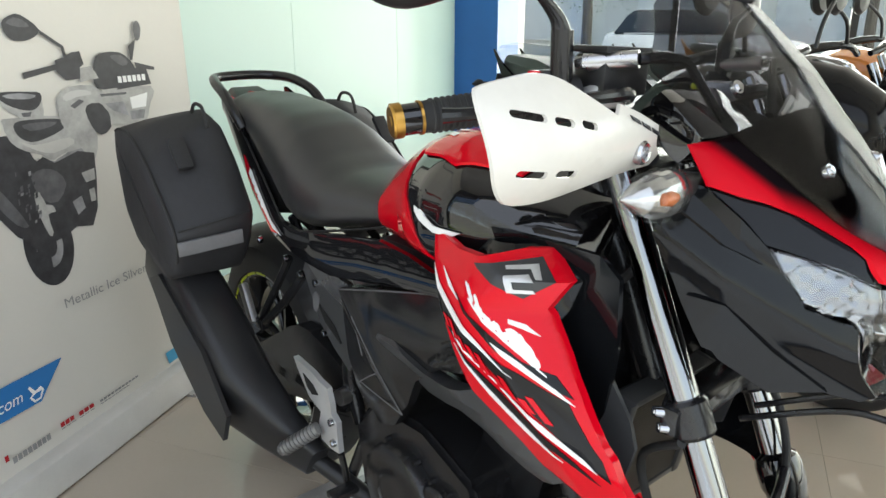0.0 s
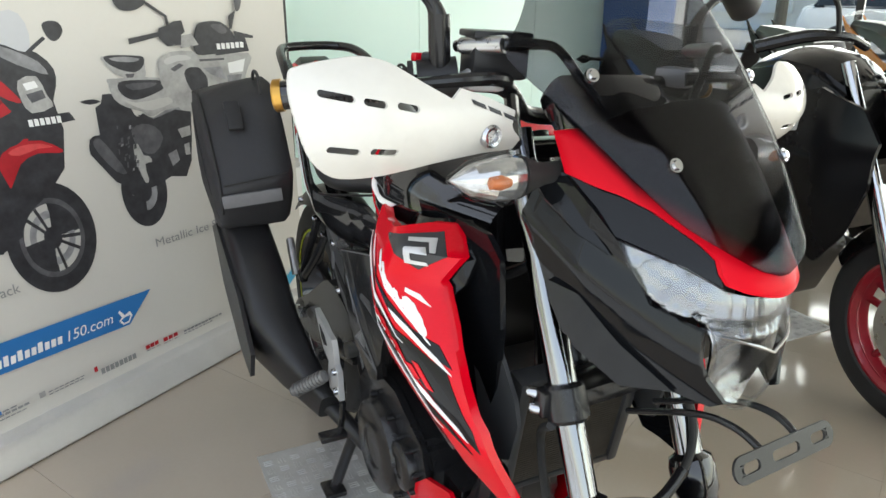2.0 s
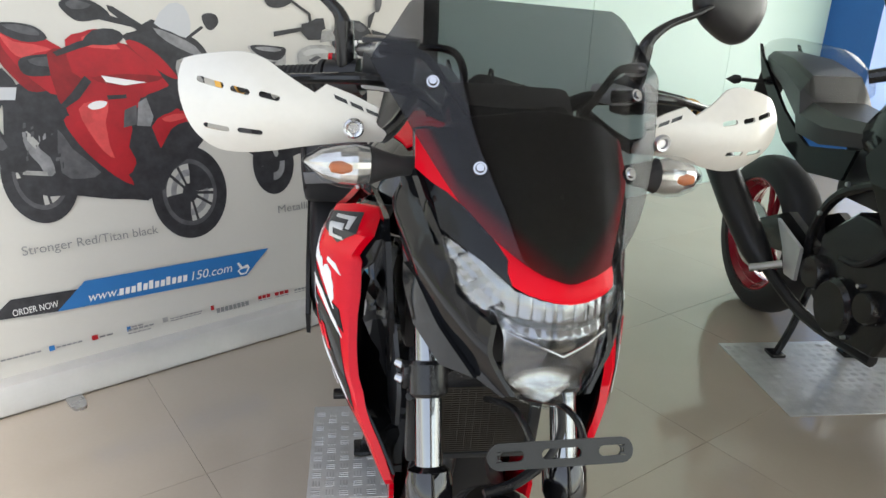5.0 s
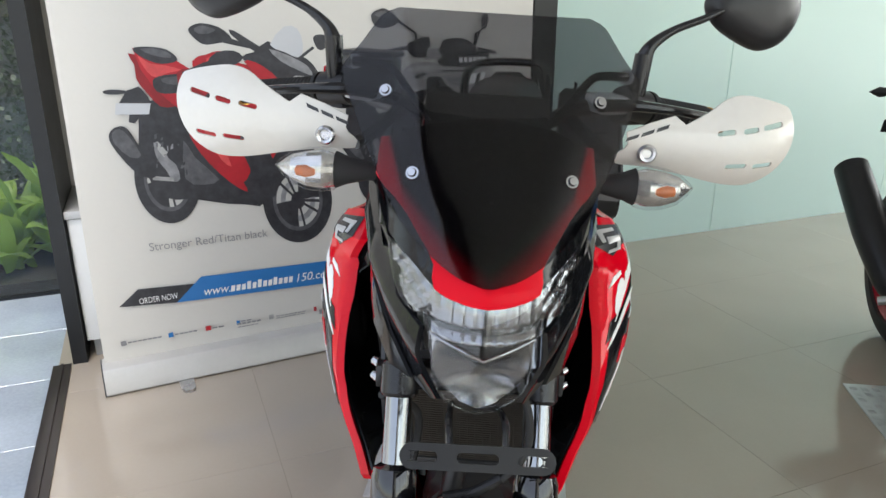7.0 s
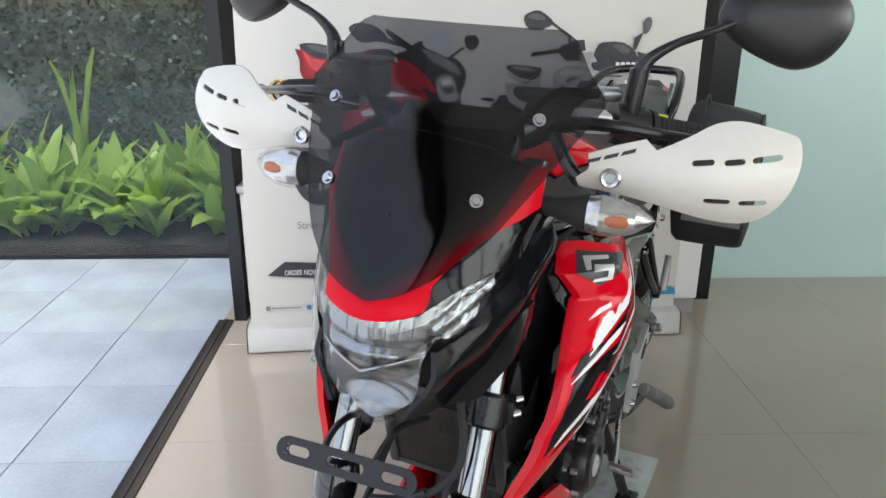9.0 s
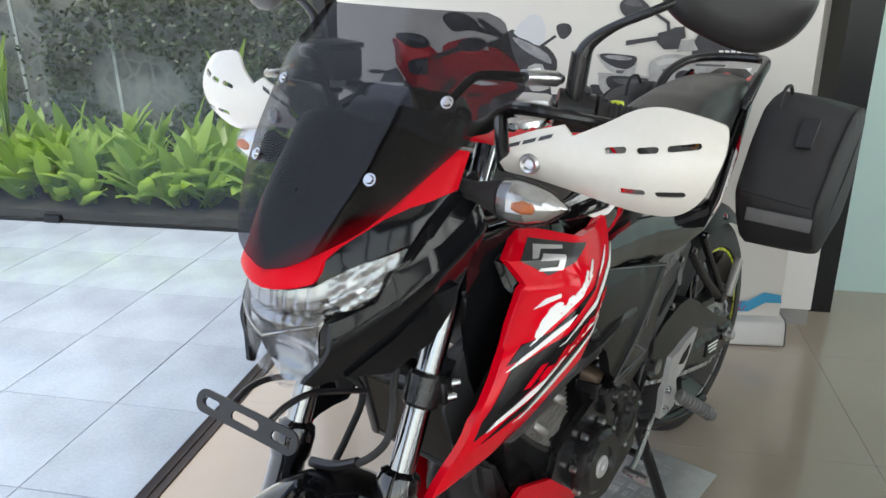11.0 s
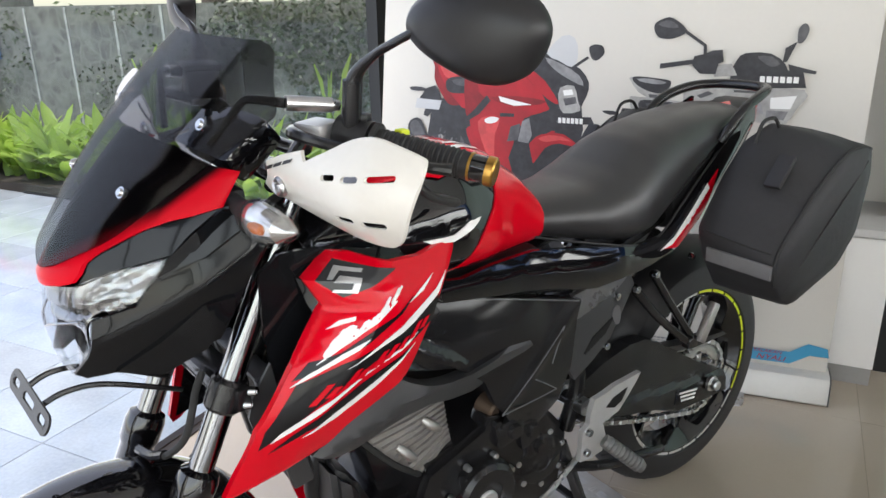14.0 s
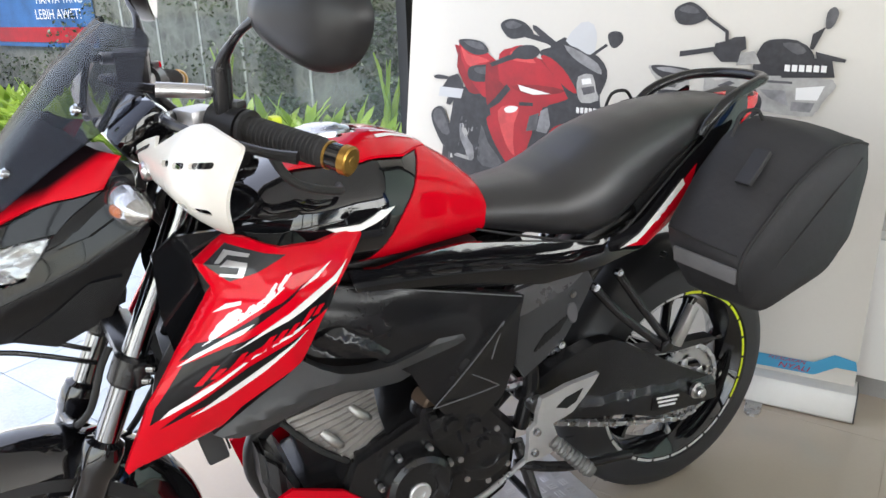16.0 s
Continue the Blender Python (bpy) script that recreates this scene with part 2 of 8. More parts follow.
def box(bm, size, at=(0, 0, 0), bevel=0.0, turn=None, segs=2):
    res = bmesh.ops.create_cube(bm, size=1.0)
    vs = res["verts"]
    bmesh.ops.scale(bm, vec=size, verts=vs)
    if bevel:
        es = list({e for v in vs for e in v.link_edges})
        out = bmesh.ops.bevel(bm, geom=es, offset=bevel, segments=segs, profile=0.6, affect="EDGES")
        vs = list({v for f in out["faces"] for v in f.verts} | {v for v in vs if v.is_valid})
    if turn is not None:
        bmesh.ops.rotate(bm, cent=(0, 0, 0), matrix=turn.to_3x3(), verts=vs)
    bmesh.ops.translate(bm, vec=at, verts=vs)
    return vs


def rod(bm, a, b, r, r2=None, segs=16, caps=True):
    a, b = Vector(a), Vector(b)
    q = Vector((0, 0, 1)).rotation_difference(b - a).to_matrix().to_4x4()
    m = Matrix.Translation((a + b) / 2) @ q
    return bmesh.ops.create_cone(bm, cap_ends=caps, segments=segs, radius1=r, radius2=r if r2 is None else r2, depth=(b - a).length, matrix=m)["verts"]


def smooth_line(points, steps=6, closed=False):
    """Catmull-Rom through the points."""
    pts = [Vector(p) for p in points]
    n = len(pts)
    out = []
    for i in range(n if closed else n - 1):
        p0, p1, p2, p3 = (pts[(i - 1) % n], pts[i], pts[(i + 1) % n], pts[(i + 2) % n]) if closed else (pts[max(i - 1, 0)], pts[i], pts[i + 1], pts[min(i + 2, n - 1)])
        for k in range(steps):
            t = k / steps
            out.append(0.5 * (2 * p1 + (p2 - p0) * t + (2 * p0 - 5 * p1 + 4 * p2 - p3) * t * t + (3 * p1 - p0 - 3 * p2 + p3) * t ** 3))
    if not closed:
        out.append(pts[-1])
    return out


def tube(bm, points, r, segs=10, steps=6, caps=True, flat=1.0):
    """A bent tube through the points; r may be one radius or one a point."""
    line = smooth_line(points, steps) if steps > 1 else [Vector(p) for p in points]
    n = len(line)
    radii = [r] * n if not isinstance(r, (list, tuple)) else [r[min(int(i / (n - 1) * (len(r) - 1)), len(r) - 2)] * (1 - (i / (n - 1) * (len(r) - 1)) % 1) + r[min(int(i / (n - 1) * (len(r) - 1)) + 1, len(r) - 1)] * ((i / (n - 1) * (len(r) - 1)) % 1) for i in range(n)]
    if isinstance(r, (list, tuple)):
        radii[-1] = r[-1]
    rings = []
    side = None
    for i, p in enumerate(line):
        d = (line[min(i + 1, n - 1)] - line[max(i - 1, 0)]).normalized()
        if side is None:
            side = d.orthogonal().normalized()
        side = (side - d * side.dot(d)).normalized()
        up = d.cross(side)
        rings.append([bm.verts.new(p + (side * math.cos(2 * math.pi * k / segs) + up * math.sin(2 * math.pi * k / segs) * flat) * radii[i]) for k in range(segs)])
    for a, b in zip(rings, rings[1:]):
        for k in range(segs):
            bm.faces.new((a[k], a[(k + 1) % segs], b[(k + 1) % segs], b[k]))
    if caps:
        bm.faces.new(list(reversed(rings[0])))
        bm.faces.new(rings[-1])


def lathe(bm, profile, at=(0, 0, 0), axis="X", segs=48, closed=False):
    """Turns (radius, along) pairs round an axis through at."""
    rings = []
    for r, h in profile:
        ring = []
        for k in range(segs):
            c, s = math.cos(2 * math.pi * k / segs) * r, math.sin(2 * math.pi * k / segs) * r
            ring.append(bm.verts.new(Vector(at) + Vector({"X": (h, c, s), "Y": (s, h, c), "Z": (c, s, h)}[axis])))
        rings.append(ring)
    for a, b in (list(zip(rings, rings[1:])) + ([(rings[-1], rings[0])] if closed else [])):
        for k in range(segs):
            bm.faces.new((a[k], a[(k + 1) % segs], b[(k + 1) % segs], b[k]))
    if not closed:
        for ring in (rings[0], rings[-1]):
            if profile[0][0] > 1e-4:
                bm.faces.new(ring)


def loft(bm, rings, closed=True, caps=True):
    """Skins rings of equal count."""
    vs = [[bm.verts.new(p) for p in ring] for ring in rings]
    n = len(vs[0])
    for a, b in zip(vs, vs[1:]):
        for k in range(n if closed else n - 1):
            bm.faces.new((a[k], a[(k + 1) % n], b[(k + 1) % n], b[k]))
    if caps and closed:
        bm.faces.new(list(reversed(vs[0])))
        bm.faces.new(vs[-1])
    return vs


def sheet(bm, outline, depth, thick=0.004, cell=0.02, bevel=0.0):
    """A curved plate: outline in two coordinates, depth(p, q) gives the third point in space; thickness goes along `thick` vector or metres inward."""
    flat = bmesh.new()
    base = flat.faces.new([flat.verts.new((p, q, 0)) for p, q in outline])
    lo = [min(c[i] for c in outline) for i in (0, 1)]
    hi = [max(c[i] for c in outline) for i in (0, 1)]
    for i in (0, 1):
        k = int((hi[i] - lo[i]) / cell)
        for s in range(1, k + 1):
            cut = lo[i] + (hi[i] - lo[i]) * s / (k + 1)
            co, no = ((cut, 0, 0), (1, 0, 0)) if i == 0 else ((0, cut, 0), (0, 1, 0))
            bmesh.ops.bisect_plane(flat, geom=flat.verts[:] + flat.edges[:] + flat.faces[:], plane_co=co, plane_no=no, dist=1e-5)
    bmesh.ops.triangulate(flat, faces=[f for f in flat.faces if len(f.verts) > 4])
    flat.normal_update()
    top = {v: bm.verts.new(depth(v.co.x, v.co.y)) for v in flat.verts}
    faces = [bm.faces.new([top[v] for v in f.verts]) for f in flat.faces]
    if thick:
        bm.normal_update()
        low = {}
        for v, t in top.items():
            off = Vector(thick) if isinstance(thick, (tuple, Vector)) else -t.normal * thick
            low[v] = bm.verts.new(t.co + off)
        for f in flat.faces:
            bm.faces.new([low[v] for v in reversed(f.verts)])
        for e in flat.edges:
            if len(e.link_faces) == 1:
                a, b = e.verts
                bm.faces.new((top[a], top[b], low[b], low[a]))
    flat.free()


def holed_sheet(bm, outline, holes, depth, off, cell=0.012):
    """A curved plate with openings through it: outline and holes in two coordinates; off is the vector through its thickness."""
    flat = bmesh.new()
    edges = []
    for loop in [outline] + holes:
        vs = [flat.verts.new((p, q, 0)) for p, q in loop]
        edges += [flat.edges.new((p, q)) for p, q in zip(vs, vs[1:] + vs[:1])]
    bmesh.ops.triangle_fill(flat, use_beauty=True, use_dissolve=False, edges=edges, normal=(0, 0, 1))
    lo = [min(c[i] for c in outline) for i in (0, 1)]
    hi = [max(c[i] for c in outline) for i in (0, 1)]
    for i in (0, 1):
        k = int((hi[i] - lo[i]) / cell)
        for s in range(1, k + 1):
            cut = lo[i] + (hi[i] - lo[i]) * s / (k + 1)
            co, no = ((cut, 0, 0), (1, 0, 0)) if i == 0 else ((0, cut, 0), (0, 1, 0))
            bmesh.ops.bisect_plane(flat, geom=flat.verts[:] + flat.edges[:] + flat.faces[:], plane_co=co, plane_no=no, dist=1e-5)
    top = {v: bm.verts.new(depth(v.co.x, v.co.y)) for v in flat.verts}
    low = {v: bm.verts.new(t.co + Vector(off)) for v, t in top.items()}
    for f in flat.faces:
        bm.faces.new([top[v] for v in f.verts])
        bm.faces.new([low[v] for v in reversed(f.verts)])
    for e in flat.edges:
        if len(e.link_faces) == 1:
            a, b = e.verts
            bm.faces.new((top[a], top[b], low[b], low[a]))
    flat.free()


def long_hole(x0, z0, x1, z1, h):
    """The outline of a slot with round ends."""
    d = Vector((x1 - x0, z1 - z0)).normalized()
    n = Vector((-d.y, d.x))
    out = []
    for c, s in ((Vector((x0, z0)) + d * h, -1), (Vector((x1, z1)) - d * h, 1)):
        for k in range(6):
            a = math.pi * k / 5
            p = c + d * s * h * math.sin(a) + n * s * h * math.cos(a)
            out.append((p.x, p.y))
    return out


def shell(bm, thick):
    """Gives an open skin its thickness."""
    bm.normal_update()
    bmesh.ops.solidify(bm, geom=bm.faces[:], thickness=thick)


def transform(bm, m):
    bmesh.ops.transform(bm, matrix=m, verts=bm.verts)


def flip(bm):
    bmesh.ops.scale(bm, vec=(-1, 1, 1), verts=bm.verts)
    bmesh.ops.reverse_faces(bm, faces=bm.faces)


# ---- room ----
def room_box(name, a, b, z, mat, label, category, bevel=0.0, kind="structure", parent=None):
    """A block between the given (from, to) pairs in the room frame."""
    bm = bmesh.new()
    box(bm, (a[1] - a[0], b[1] - b[0], z[1] - z[0]), ((a[0] + a[1]) / 2, (b[0] + b[1]) / 2, (z[0] + z[1]) / 2), bevel)
    ob = link_mesh(name, bm, mat, smooth=30)
    if parent:
        ob.parent = parent
        if label:
            tagged(ob, label)
        return ob
    ob.matrix_world = ROOM
    return tagged(ob, label, category, kind=kind)


floor = room_box("floor", (0.0, 7.2), (-5.6, 0.40), (-0.2, -0.004), JOINT, "glossy beige tiled showroom floor", "floor")
ground = room_box("ground", (-60, 60), (-60, 60), (-0.5, -0.26), OUT_JOINT, "grey paved ground round the showroom", "ground")
pavement = room_box("pavement", (-7.0, -0.06), (-7.0, 0.75), (-0.25, -0.018), OUT_JOINT, "pale grey tiled terrace outside the glass", "pavement")
room_box("ceiling", (-0.1, 7.4), (-5.8, 0.5), (3.1, 3.25), CEILING, "plain mid-grey showroom ceiling, unseen", "ceiling")
room_box("column_1", (0.0, 0.045), (0.0, 0.39), (0, 3.1), COLUMN, "black aluminium post at the terrace door", "post")
room_box("column_2", (1.797, 1.90), (0.17, 0.39), (0, 3.1), COLUMN, "black aluminium clad wall end", "post")
room_box("column_3", (-0.12, 0.10), (-3.6, -3.3), (0, 3.1), COLUMN, "black aluminium post at the terrace door", "post")
room_box("wall_garden", (-0.15, 0.05), (-5.6, -3.6), (0, 3.1), WALL_WHITE, "white painted showroom wall", "wall")
room_box("wall_behind_banner", (0.045, 1.797), (0.39, 0.46), (0, 3.1), WALL_WHITE, "white painted wall behind the banner", "wall")
room_box("door_lintel", (-0.10, 0.05), (-3.3, 0.0), (2.75, 3.1), COLUMN, "black lintel over the terrace door", "lintel")
track = room_box("door_track", (-0.06, -0.004), (-5.6, 0.0), (-0.1, 0.006), TRACK, "dark brown sliding door floor track", "track")
room_box("track_rail", (-0.037, -0.027), (-5.6, 0.0), (0.006, 0.010), TRACK, "", "", parent=track)

frost = room_box("wall_frosted", (1.90, 5.4), (0.40, 0.48), (2.95, 3.1), COLUMN, "pale green frosted glass partition wall", "wall")
for k, a0 in enumerate((1.90, 3.03, 4.27)):
    p = room_box("frosted_pane", (a0 + 0.002, (3.03, 4.27, 5.4)[k] - 0.002), (0.40, 0.412), (0.0, 2.95), FROST, "", "", parent=frost)

room_box("blue_pillar", (5.35, 5.95), (0.05, 0.50), (0, 3.1), material("blue_pillar_paint", (0.02, 0.13, 0.42), 0.4, 0, 0.08, 4), "blue painted showroom pillar", "pillar")
room_box("grey_pillar", (5.95, 6.5), (0.15, 0.50), (0, 3.1), material("grey_pillar_paint", (0.45, 0.46, 0.45), 0.5, 0, 0.08, 4), "grey painted showroom pillar", "pillar")
room_box("wall_corner", (6.5, 7.3), (0.40, 0.50), (0, 3.1), WALL_WHITE, "white painted showroom wall", "wall")


def glazed_wall(name, along, fixed, start, end, bays, label):
    """A wall of large panes in black frames; along is 'a' or 'b'."""
    def blk(nm, u0, u1, d0, d1, z0, z1, mat, lab, par=None):
        aa, bb = ((u0, u1), (fixed + d0, fixed + d1)) if along == "a" else ((fixed + d0, fixed + d1), (u0, u1))
        return room_box(nm, aa, bb, (z0, z1), mat, lab, "wall", parent=par)
    wall = blk(name, start, end, -0.05, 0.05, 2.75, 3.1, COLUMN, label)
    step = (end - start) / bays
    for k in range(bays + 1):
        u = start + step * k
        blk("mullion", u - 0.03, u + 0.03, -0.04, 0.04, 0.0, 2.75, COLUMN, "", wall)
    for k in range(bays):
        u = start + step * k
        blk("sill", u + 0.03, u + step - 0.03, -0.035, 0.035, 0.0, 0.10, COLUMN, "", wall)
        pane = blk("pane", u + 0.03, u + step - 0.03, -0.004, 0.004, 0.10, 2.75, GLASS, "", wall)
        pane.visible_shadow = False
    return wall


glazed_wall("wall_street", "b", 7.25, -5.6, 0.40, 4, "black framed street window wall")
glazed_wall("wall_front", "a", -5.65, 0.05, 7.2, 5, "black framed shop window wall")

# low cabinet between the posts
cab = empty("cabinet", "low white laminate cabinet with grey top behind the banner", "cabinet", ROOM.copy())
room_box("plinth", (0.07, 1.787), (0.046, 0.385), (0.0, 0.06), material("grey_plinth_laminate", (0.33, 0.33, 0.32), 0.4, 0, 0.08, 6), "grey plinth", "", parent=cab)
room_box("carcass", (0.050, 1.790), (0.042, 0.385), (0.06, 0.50), CABINET, "", "", parent=cab)
room_box("worktop", (0.047, 1.794), (0.012, 0.388), (0.50, 0.525), material("grey_laminate_top", (0.52, 0.52, 0.51), 0.35, 0, 0.1, 6), "grey laminate top", "", 0.003, parent=cab)
for k in range(4):
    a0 = 0.053 + k * 0.4345
    d = room_box("door", (a0 + 0.003, a0 + 0.4305), (0.022, 0.0415), (0.07, 0.495), CABINET, "", "", 0.002, parent=cab)

# diamond plate under the stand
def diamond_plate(name, x0, x1, y0, y1, label):
    holder = empty(name, label, "metal plate")
    bm = bmesh.new()
    box(bm, (x1 - x0, y1 - y0, 0.004), ((x0 + x1) / 2, (y0 + y1) / 2, 0.002), 0.001)
    part("sheet", bm, PLATE, holder)
    bm = bmesh.new()
    n, m = int((x1 - x0) / 0.034), int((y1 - y0) / 0.034)
    for i in range(n):
        for j in range(m):
            c = Vector((x0 + 0.02 + i * 0.034, y0 + 0.02 + j * 0.034, 0.0045))
            s = 1 if (i + j) % 2 else -1
            for k in (-1, 0, 1):
                o = Vector((k * 0.0075, 0, 0)) if s > 0 else Vector((0, k * 0.0075, 0))
                box(bm, (0.0034, 0.022, 0.0022) if s > 0 else (0.022, 0.0034, 0.0022), c + o)
    tagged(part("tread_pattern", bm, PLATE, holder, smooth=0), kind="stuff")
    return holder


diamond_plate("floor_plate", -0.30, 0.20, 0.72, 1.12, "aluminium chequer plate under the motorcycle stand")

# ---- the red and black motorcycle ----
# Bike frame: x to its left, y backwards, z up.
def interp(v, xs, ys):
    return float(np.interp(v, xs, ys))


RAKE = radians(25.5)
STEER_AT = Vector((0, -0.095, 0))
STEER_AXIS = Vector((0, math.sin(RAKE), math.cos(RAKE)))
STEER = Matrix.Translation(STEER_AT) @ Matrix.Rotation(radians(7.5), 4, STEER_AXIS) @ Matrix.Translation(-STEER_AT)

bike = empty("motorcycle", "red and black naked motorcycle with smoked windscreen and side bags", "motorcycle")


def piece(name, bm, mat, label="", parent=None, steer=False, smooth=35):
    if steer:
        transform(bm, STEER)
    return part(name, bm, mat, parent or bike, label, smooth)


def sides(name, make, mat, label="", steer=False, parent=None, smooth=35):
    """The left piece and its mirror image on the right, each a part of its own."""
    out = []
    for side in (1, -1):
        bm = bmesh.new()
        make(bm)
        if side < 0:
            flip(bm)
        p = parent[0 if side > 0 else 1] if isinstance(parent, (list, tuple)) else parent
        out.append(piece(name, bm, mat, label, p, steer, smooth))
    return out


def plate(bm, outline, x_at, thick=0.005, cell=0.02, curve=0):
    """A side panel: outline in (y, z), bulging to x_at(y, z)."""
    if curve:
        outline = [(p.x, p.y) for p in smooth_line([(y, z, 0) for y, z in outline], curve, True)]
    sheet(bm, outline, lambda y, z: Vector((x_at(y, z), y, z)), (-thick, 0, 0), cell)


def bolt(bm, at, d, r=0.008, h=0.006):
    a, d = Vector(at), Vector(d).normalized()
    rod(bm, a, a + d * h, r, r * 0.85, 12)
    rod(bm, a + d * h, a + d * (h + 0.0015), r * 0.55, r * 0.5, 6)


# wheels
def tyre_profile(r, w, rim):
    pts = []
    for k in range(13):
        a = math.pi * k / 12
        pts.append((rim + (r - rim) * math.sin(a) ** 0.62, -w / 2 * math.cos(a) * (1.0 if 2 < k < 10 else 0.96)))
    return pts + [(rim - 0.004, w * 0.42), (rim - 0.004, -w * 0.42)]


def wheel(name, y, r, w, rim, spoke_w, steer, label):
    at = (0, y, r)
    hub = bmesh.new()
    lathe(hub, [(0.012, -w * 0.42), (0.04, -w * 0.42), (0.045, -w * 0.2), (0.036, 0), (0.045, w * 0.2), (0.04, w * 0.42), (0.012, w * 0.42)], at, segs=32)
    wh = piece(name, hub, FRAME_BLACK, label, None, steer)
    b = bmesh.new()
    lathe(b, tyre_profile(r, w, rim), at, segs=96, closed=True)
    piece("tyre", b, TYRE, "black road tyre with a round profile", wh, steer)
    # tread grooves as near-black blocks that paint their shade; nothing is cut
    b = bmesh.new()
    for k in range(28):
        for s in (-1, 1):
            a = 2 * math.pi * (k + 0.25 * s) / 28
            m = Matrix.Translation(at) @ Matrix.Rotation(a, 4, "X")
            vs = box(b, (w * 0.2, 0.004, 0.003), (0, 0, 0), 0, Matrix.Rotation(radians(28 * s), 4, "Z"))
            bmesh.ops.transform(b, matrix=m @ Matrix.Translation((s * w * 0.23, 0, r - 0.0075)) @ Matrix.Rotation(radians(25 * s), 4, "Y"), verts=vs)
    tagged(piece("groove_shade", b, RECESS_SHADE, "", wh, steer), kind="stuff")
    b = bmesh.new()
    lathe(b, [(rim + 0.004, -w * 0.43), (rim + 0.004, -w * 0.36), (rim - 0.012, -w * 0.3), (rim - 0.03, 0), (rim - 0.012, w * 0.3), (rim + 0.004, w * 0.36), (rim + 0.004, w * 0.43), (rim - 0.012, w * 0.43), (rim - 0.022, w * 0.34), (rim - 0.04, 0), (rim - 0.022, -w * 0.34), (rim - 0.012, -w * 0.43)], at, segs=96, closed=True)
    piece("rim", b, GLOSS_BLACK, "gloss black cast rim", wh, steer)
    for k in range(5):
        a = 2 * math.pi * (k + 0.2) / 5
        b = bmesh.new()
        for s in (-1, 1):
            inner = Vector((0, math.sin(a + 0.22 * s) * 0.035, math.cos(a + 0.22 * s) * 0.035))
            outer = Vector((0, math.sin(a + 0.20 * s) * (rim - 0.02), math.cos(a + 0.20 * s) * (rim - 0.02)))
            d = (outer - inner).normalized()
            t = d.cross(Vector((1, 0, 0)))
            rings = []
            for f, wx, wt in ((0, 0.02, 0.014), (0.35, 0.013, 0.009), (0.8, 0.013, 0.008), (1.0, 0.022, 0.015)):
                c = Vector(at) + inner.lerp(outer, f)
                rings.append([c + Vector((1, 0, 0)) * wx * x + t * wt * y_ for x, y_ in ((1, 0.5), (0.5, 1), (-0.5, 1), (-1, 0.5), (-1, -0.5), (-0.5, -1), (0.5, -1), (1, -0.5))])
            loft(b, rings)
        piece("spoke", b, GLOSS_BLACK, "", wh, steer)
    return wh


REAR_Y, REAR_R = 1.30, 0.305
FRONT_Y, FRONT_R = -0.055, 0.276
rear_wheel = wheel("rear_wheel", REAR_Y, REAR_R, 0.135, 0.222, 0.03, False, "black cast rear wheel with yellow rim tape")
front_wheel = wheel("front_wheel", FRONT_Y, FRONT_R, 0.095, 0.205, 0.03, True, "black cast front wheel")


def arc_tape(bm, y, r, x, a0, a1, r0, r1):
    n = max(2, int((a1 - a0) / 4))
    vs = []
    for k in range(n + 1):
        a = radians(a0 + (a1 - a0) * k / n)
        vs.append([bm.verts.new((x, y + math.sin(a) * q, r + math.cos(a) * q)) for q in (r0, r1)])
    for p, q in zip(vs, vs[1:]):
        bm.faces.new((p[0], p[1], q[1], q[0]))


for s in (1, -1):
    for k in range(24):
        b = bmesh.new()
        a = k * 15.0
        arc_tape(b, REAR_Y, REAR_R, s * 0.0595, a + 0.8, a + 14.2, 0.2125, 0.2255)
        yellow = (k < 8) if s > 0 else (k < 8)
        piece("rim_tape", b, YELLOW if yellow else GREY_TAPE, "fluorescent yellow rim tape" if yellow else "pale grey rim tape", rear_wheel, False, 0)

b = bmesh.new()
lathe(b, [(0.075, -0.062), (0.12, -0.062), (0.12, -0.058), (0.075, -0.058)], (0, FRONT_Y, FRONT_R), closed=True)
piece("brake_disc", b, STEEL, "steel front brake disc", front_wheel, True)
b = bmesh.new()
for k in range(42):
    a = 2 * math.pi * k / 42
    m = Matrix.Translation((0.077, REAR_Y, REAR_R)) @ Matrix.Rotation(a, 4, "X")
    vs = box(b, (0.005, 0.007, 0.014), (0, 0, 0.088), 0)
    bmesh.ops.transform(b, matrix=m, verts=vs)
lathe(b, [(0.062, 0.0745), (0.086, 0.0745), (0.086, 0.0795), (0.062, 0.0795)], (0, REAR_Y, REAR_R), segs=42, closed=True)
for k in range(5):
    a = 2 * math.pi * k / 5
    vs = box(b, (0.005, 0.02, 0.05), (0, 0, 0.048), 0.002)
    bmesh.ops.transform(b, matrix=Matrix.Translation((0.077, REAR_Y, REAR_R)) @ Matrix.Rotation(a, 4, "X"), verts=vs)
piece("sprocket", b, STEEL, "toothed steel rear sprocket", rear_wheel)

# chain: two runs of links between the sprockets
b = bmesh.new()
front_s, rear_s, r1, r2 = Vector((0.077, 0.80, 0.40)), Vector((0.077, REAR_Y, REAR_R)), 0.036, 0.094
loop = []
d = (rear_s - front_s).normalized()
n = Vector((0, -d.z, d.y))
top = (front_s + n * r1, rear_s + n * r2)
low = (rear_s - n * r2, front_s - n * r1)
for k in range(36):
    loop.append(top[0].lerp(top[1], k / 36))
for k in range(19):
    a = math.pi * k / 19
    loop.append(rear_s + (n * math.cos(a) + d * math.sin(a)) * r2)
for k in range(36):
    loop.append(low[0].lerp(low[1], k / 36) - Vector((0, 0, 0.012 * math.sin(math.pi * k / 36))))
for k in range(8):
    a = math.pi * k / 8
    loop.append(front_s + (-n * math.cos(a) - d * math.sin(a)) * r1)
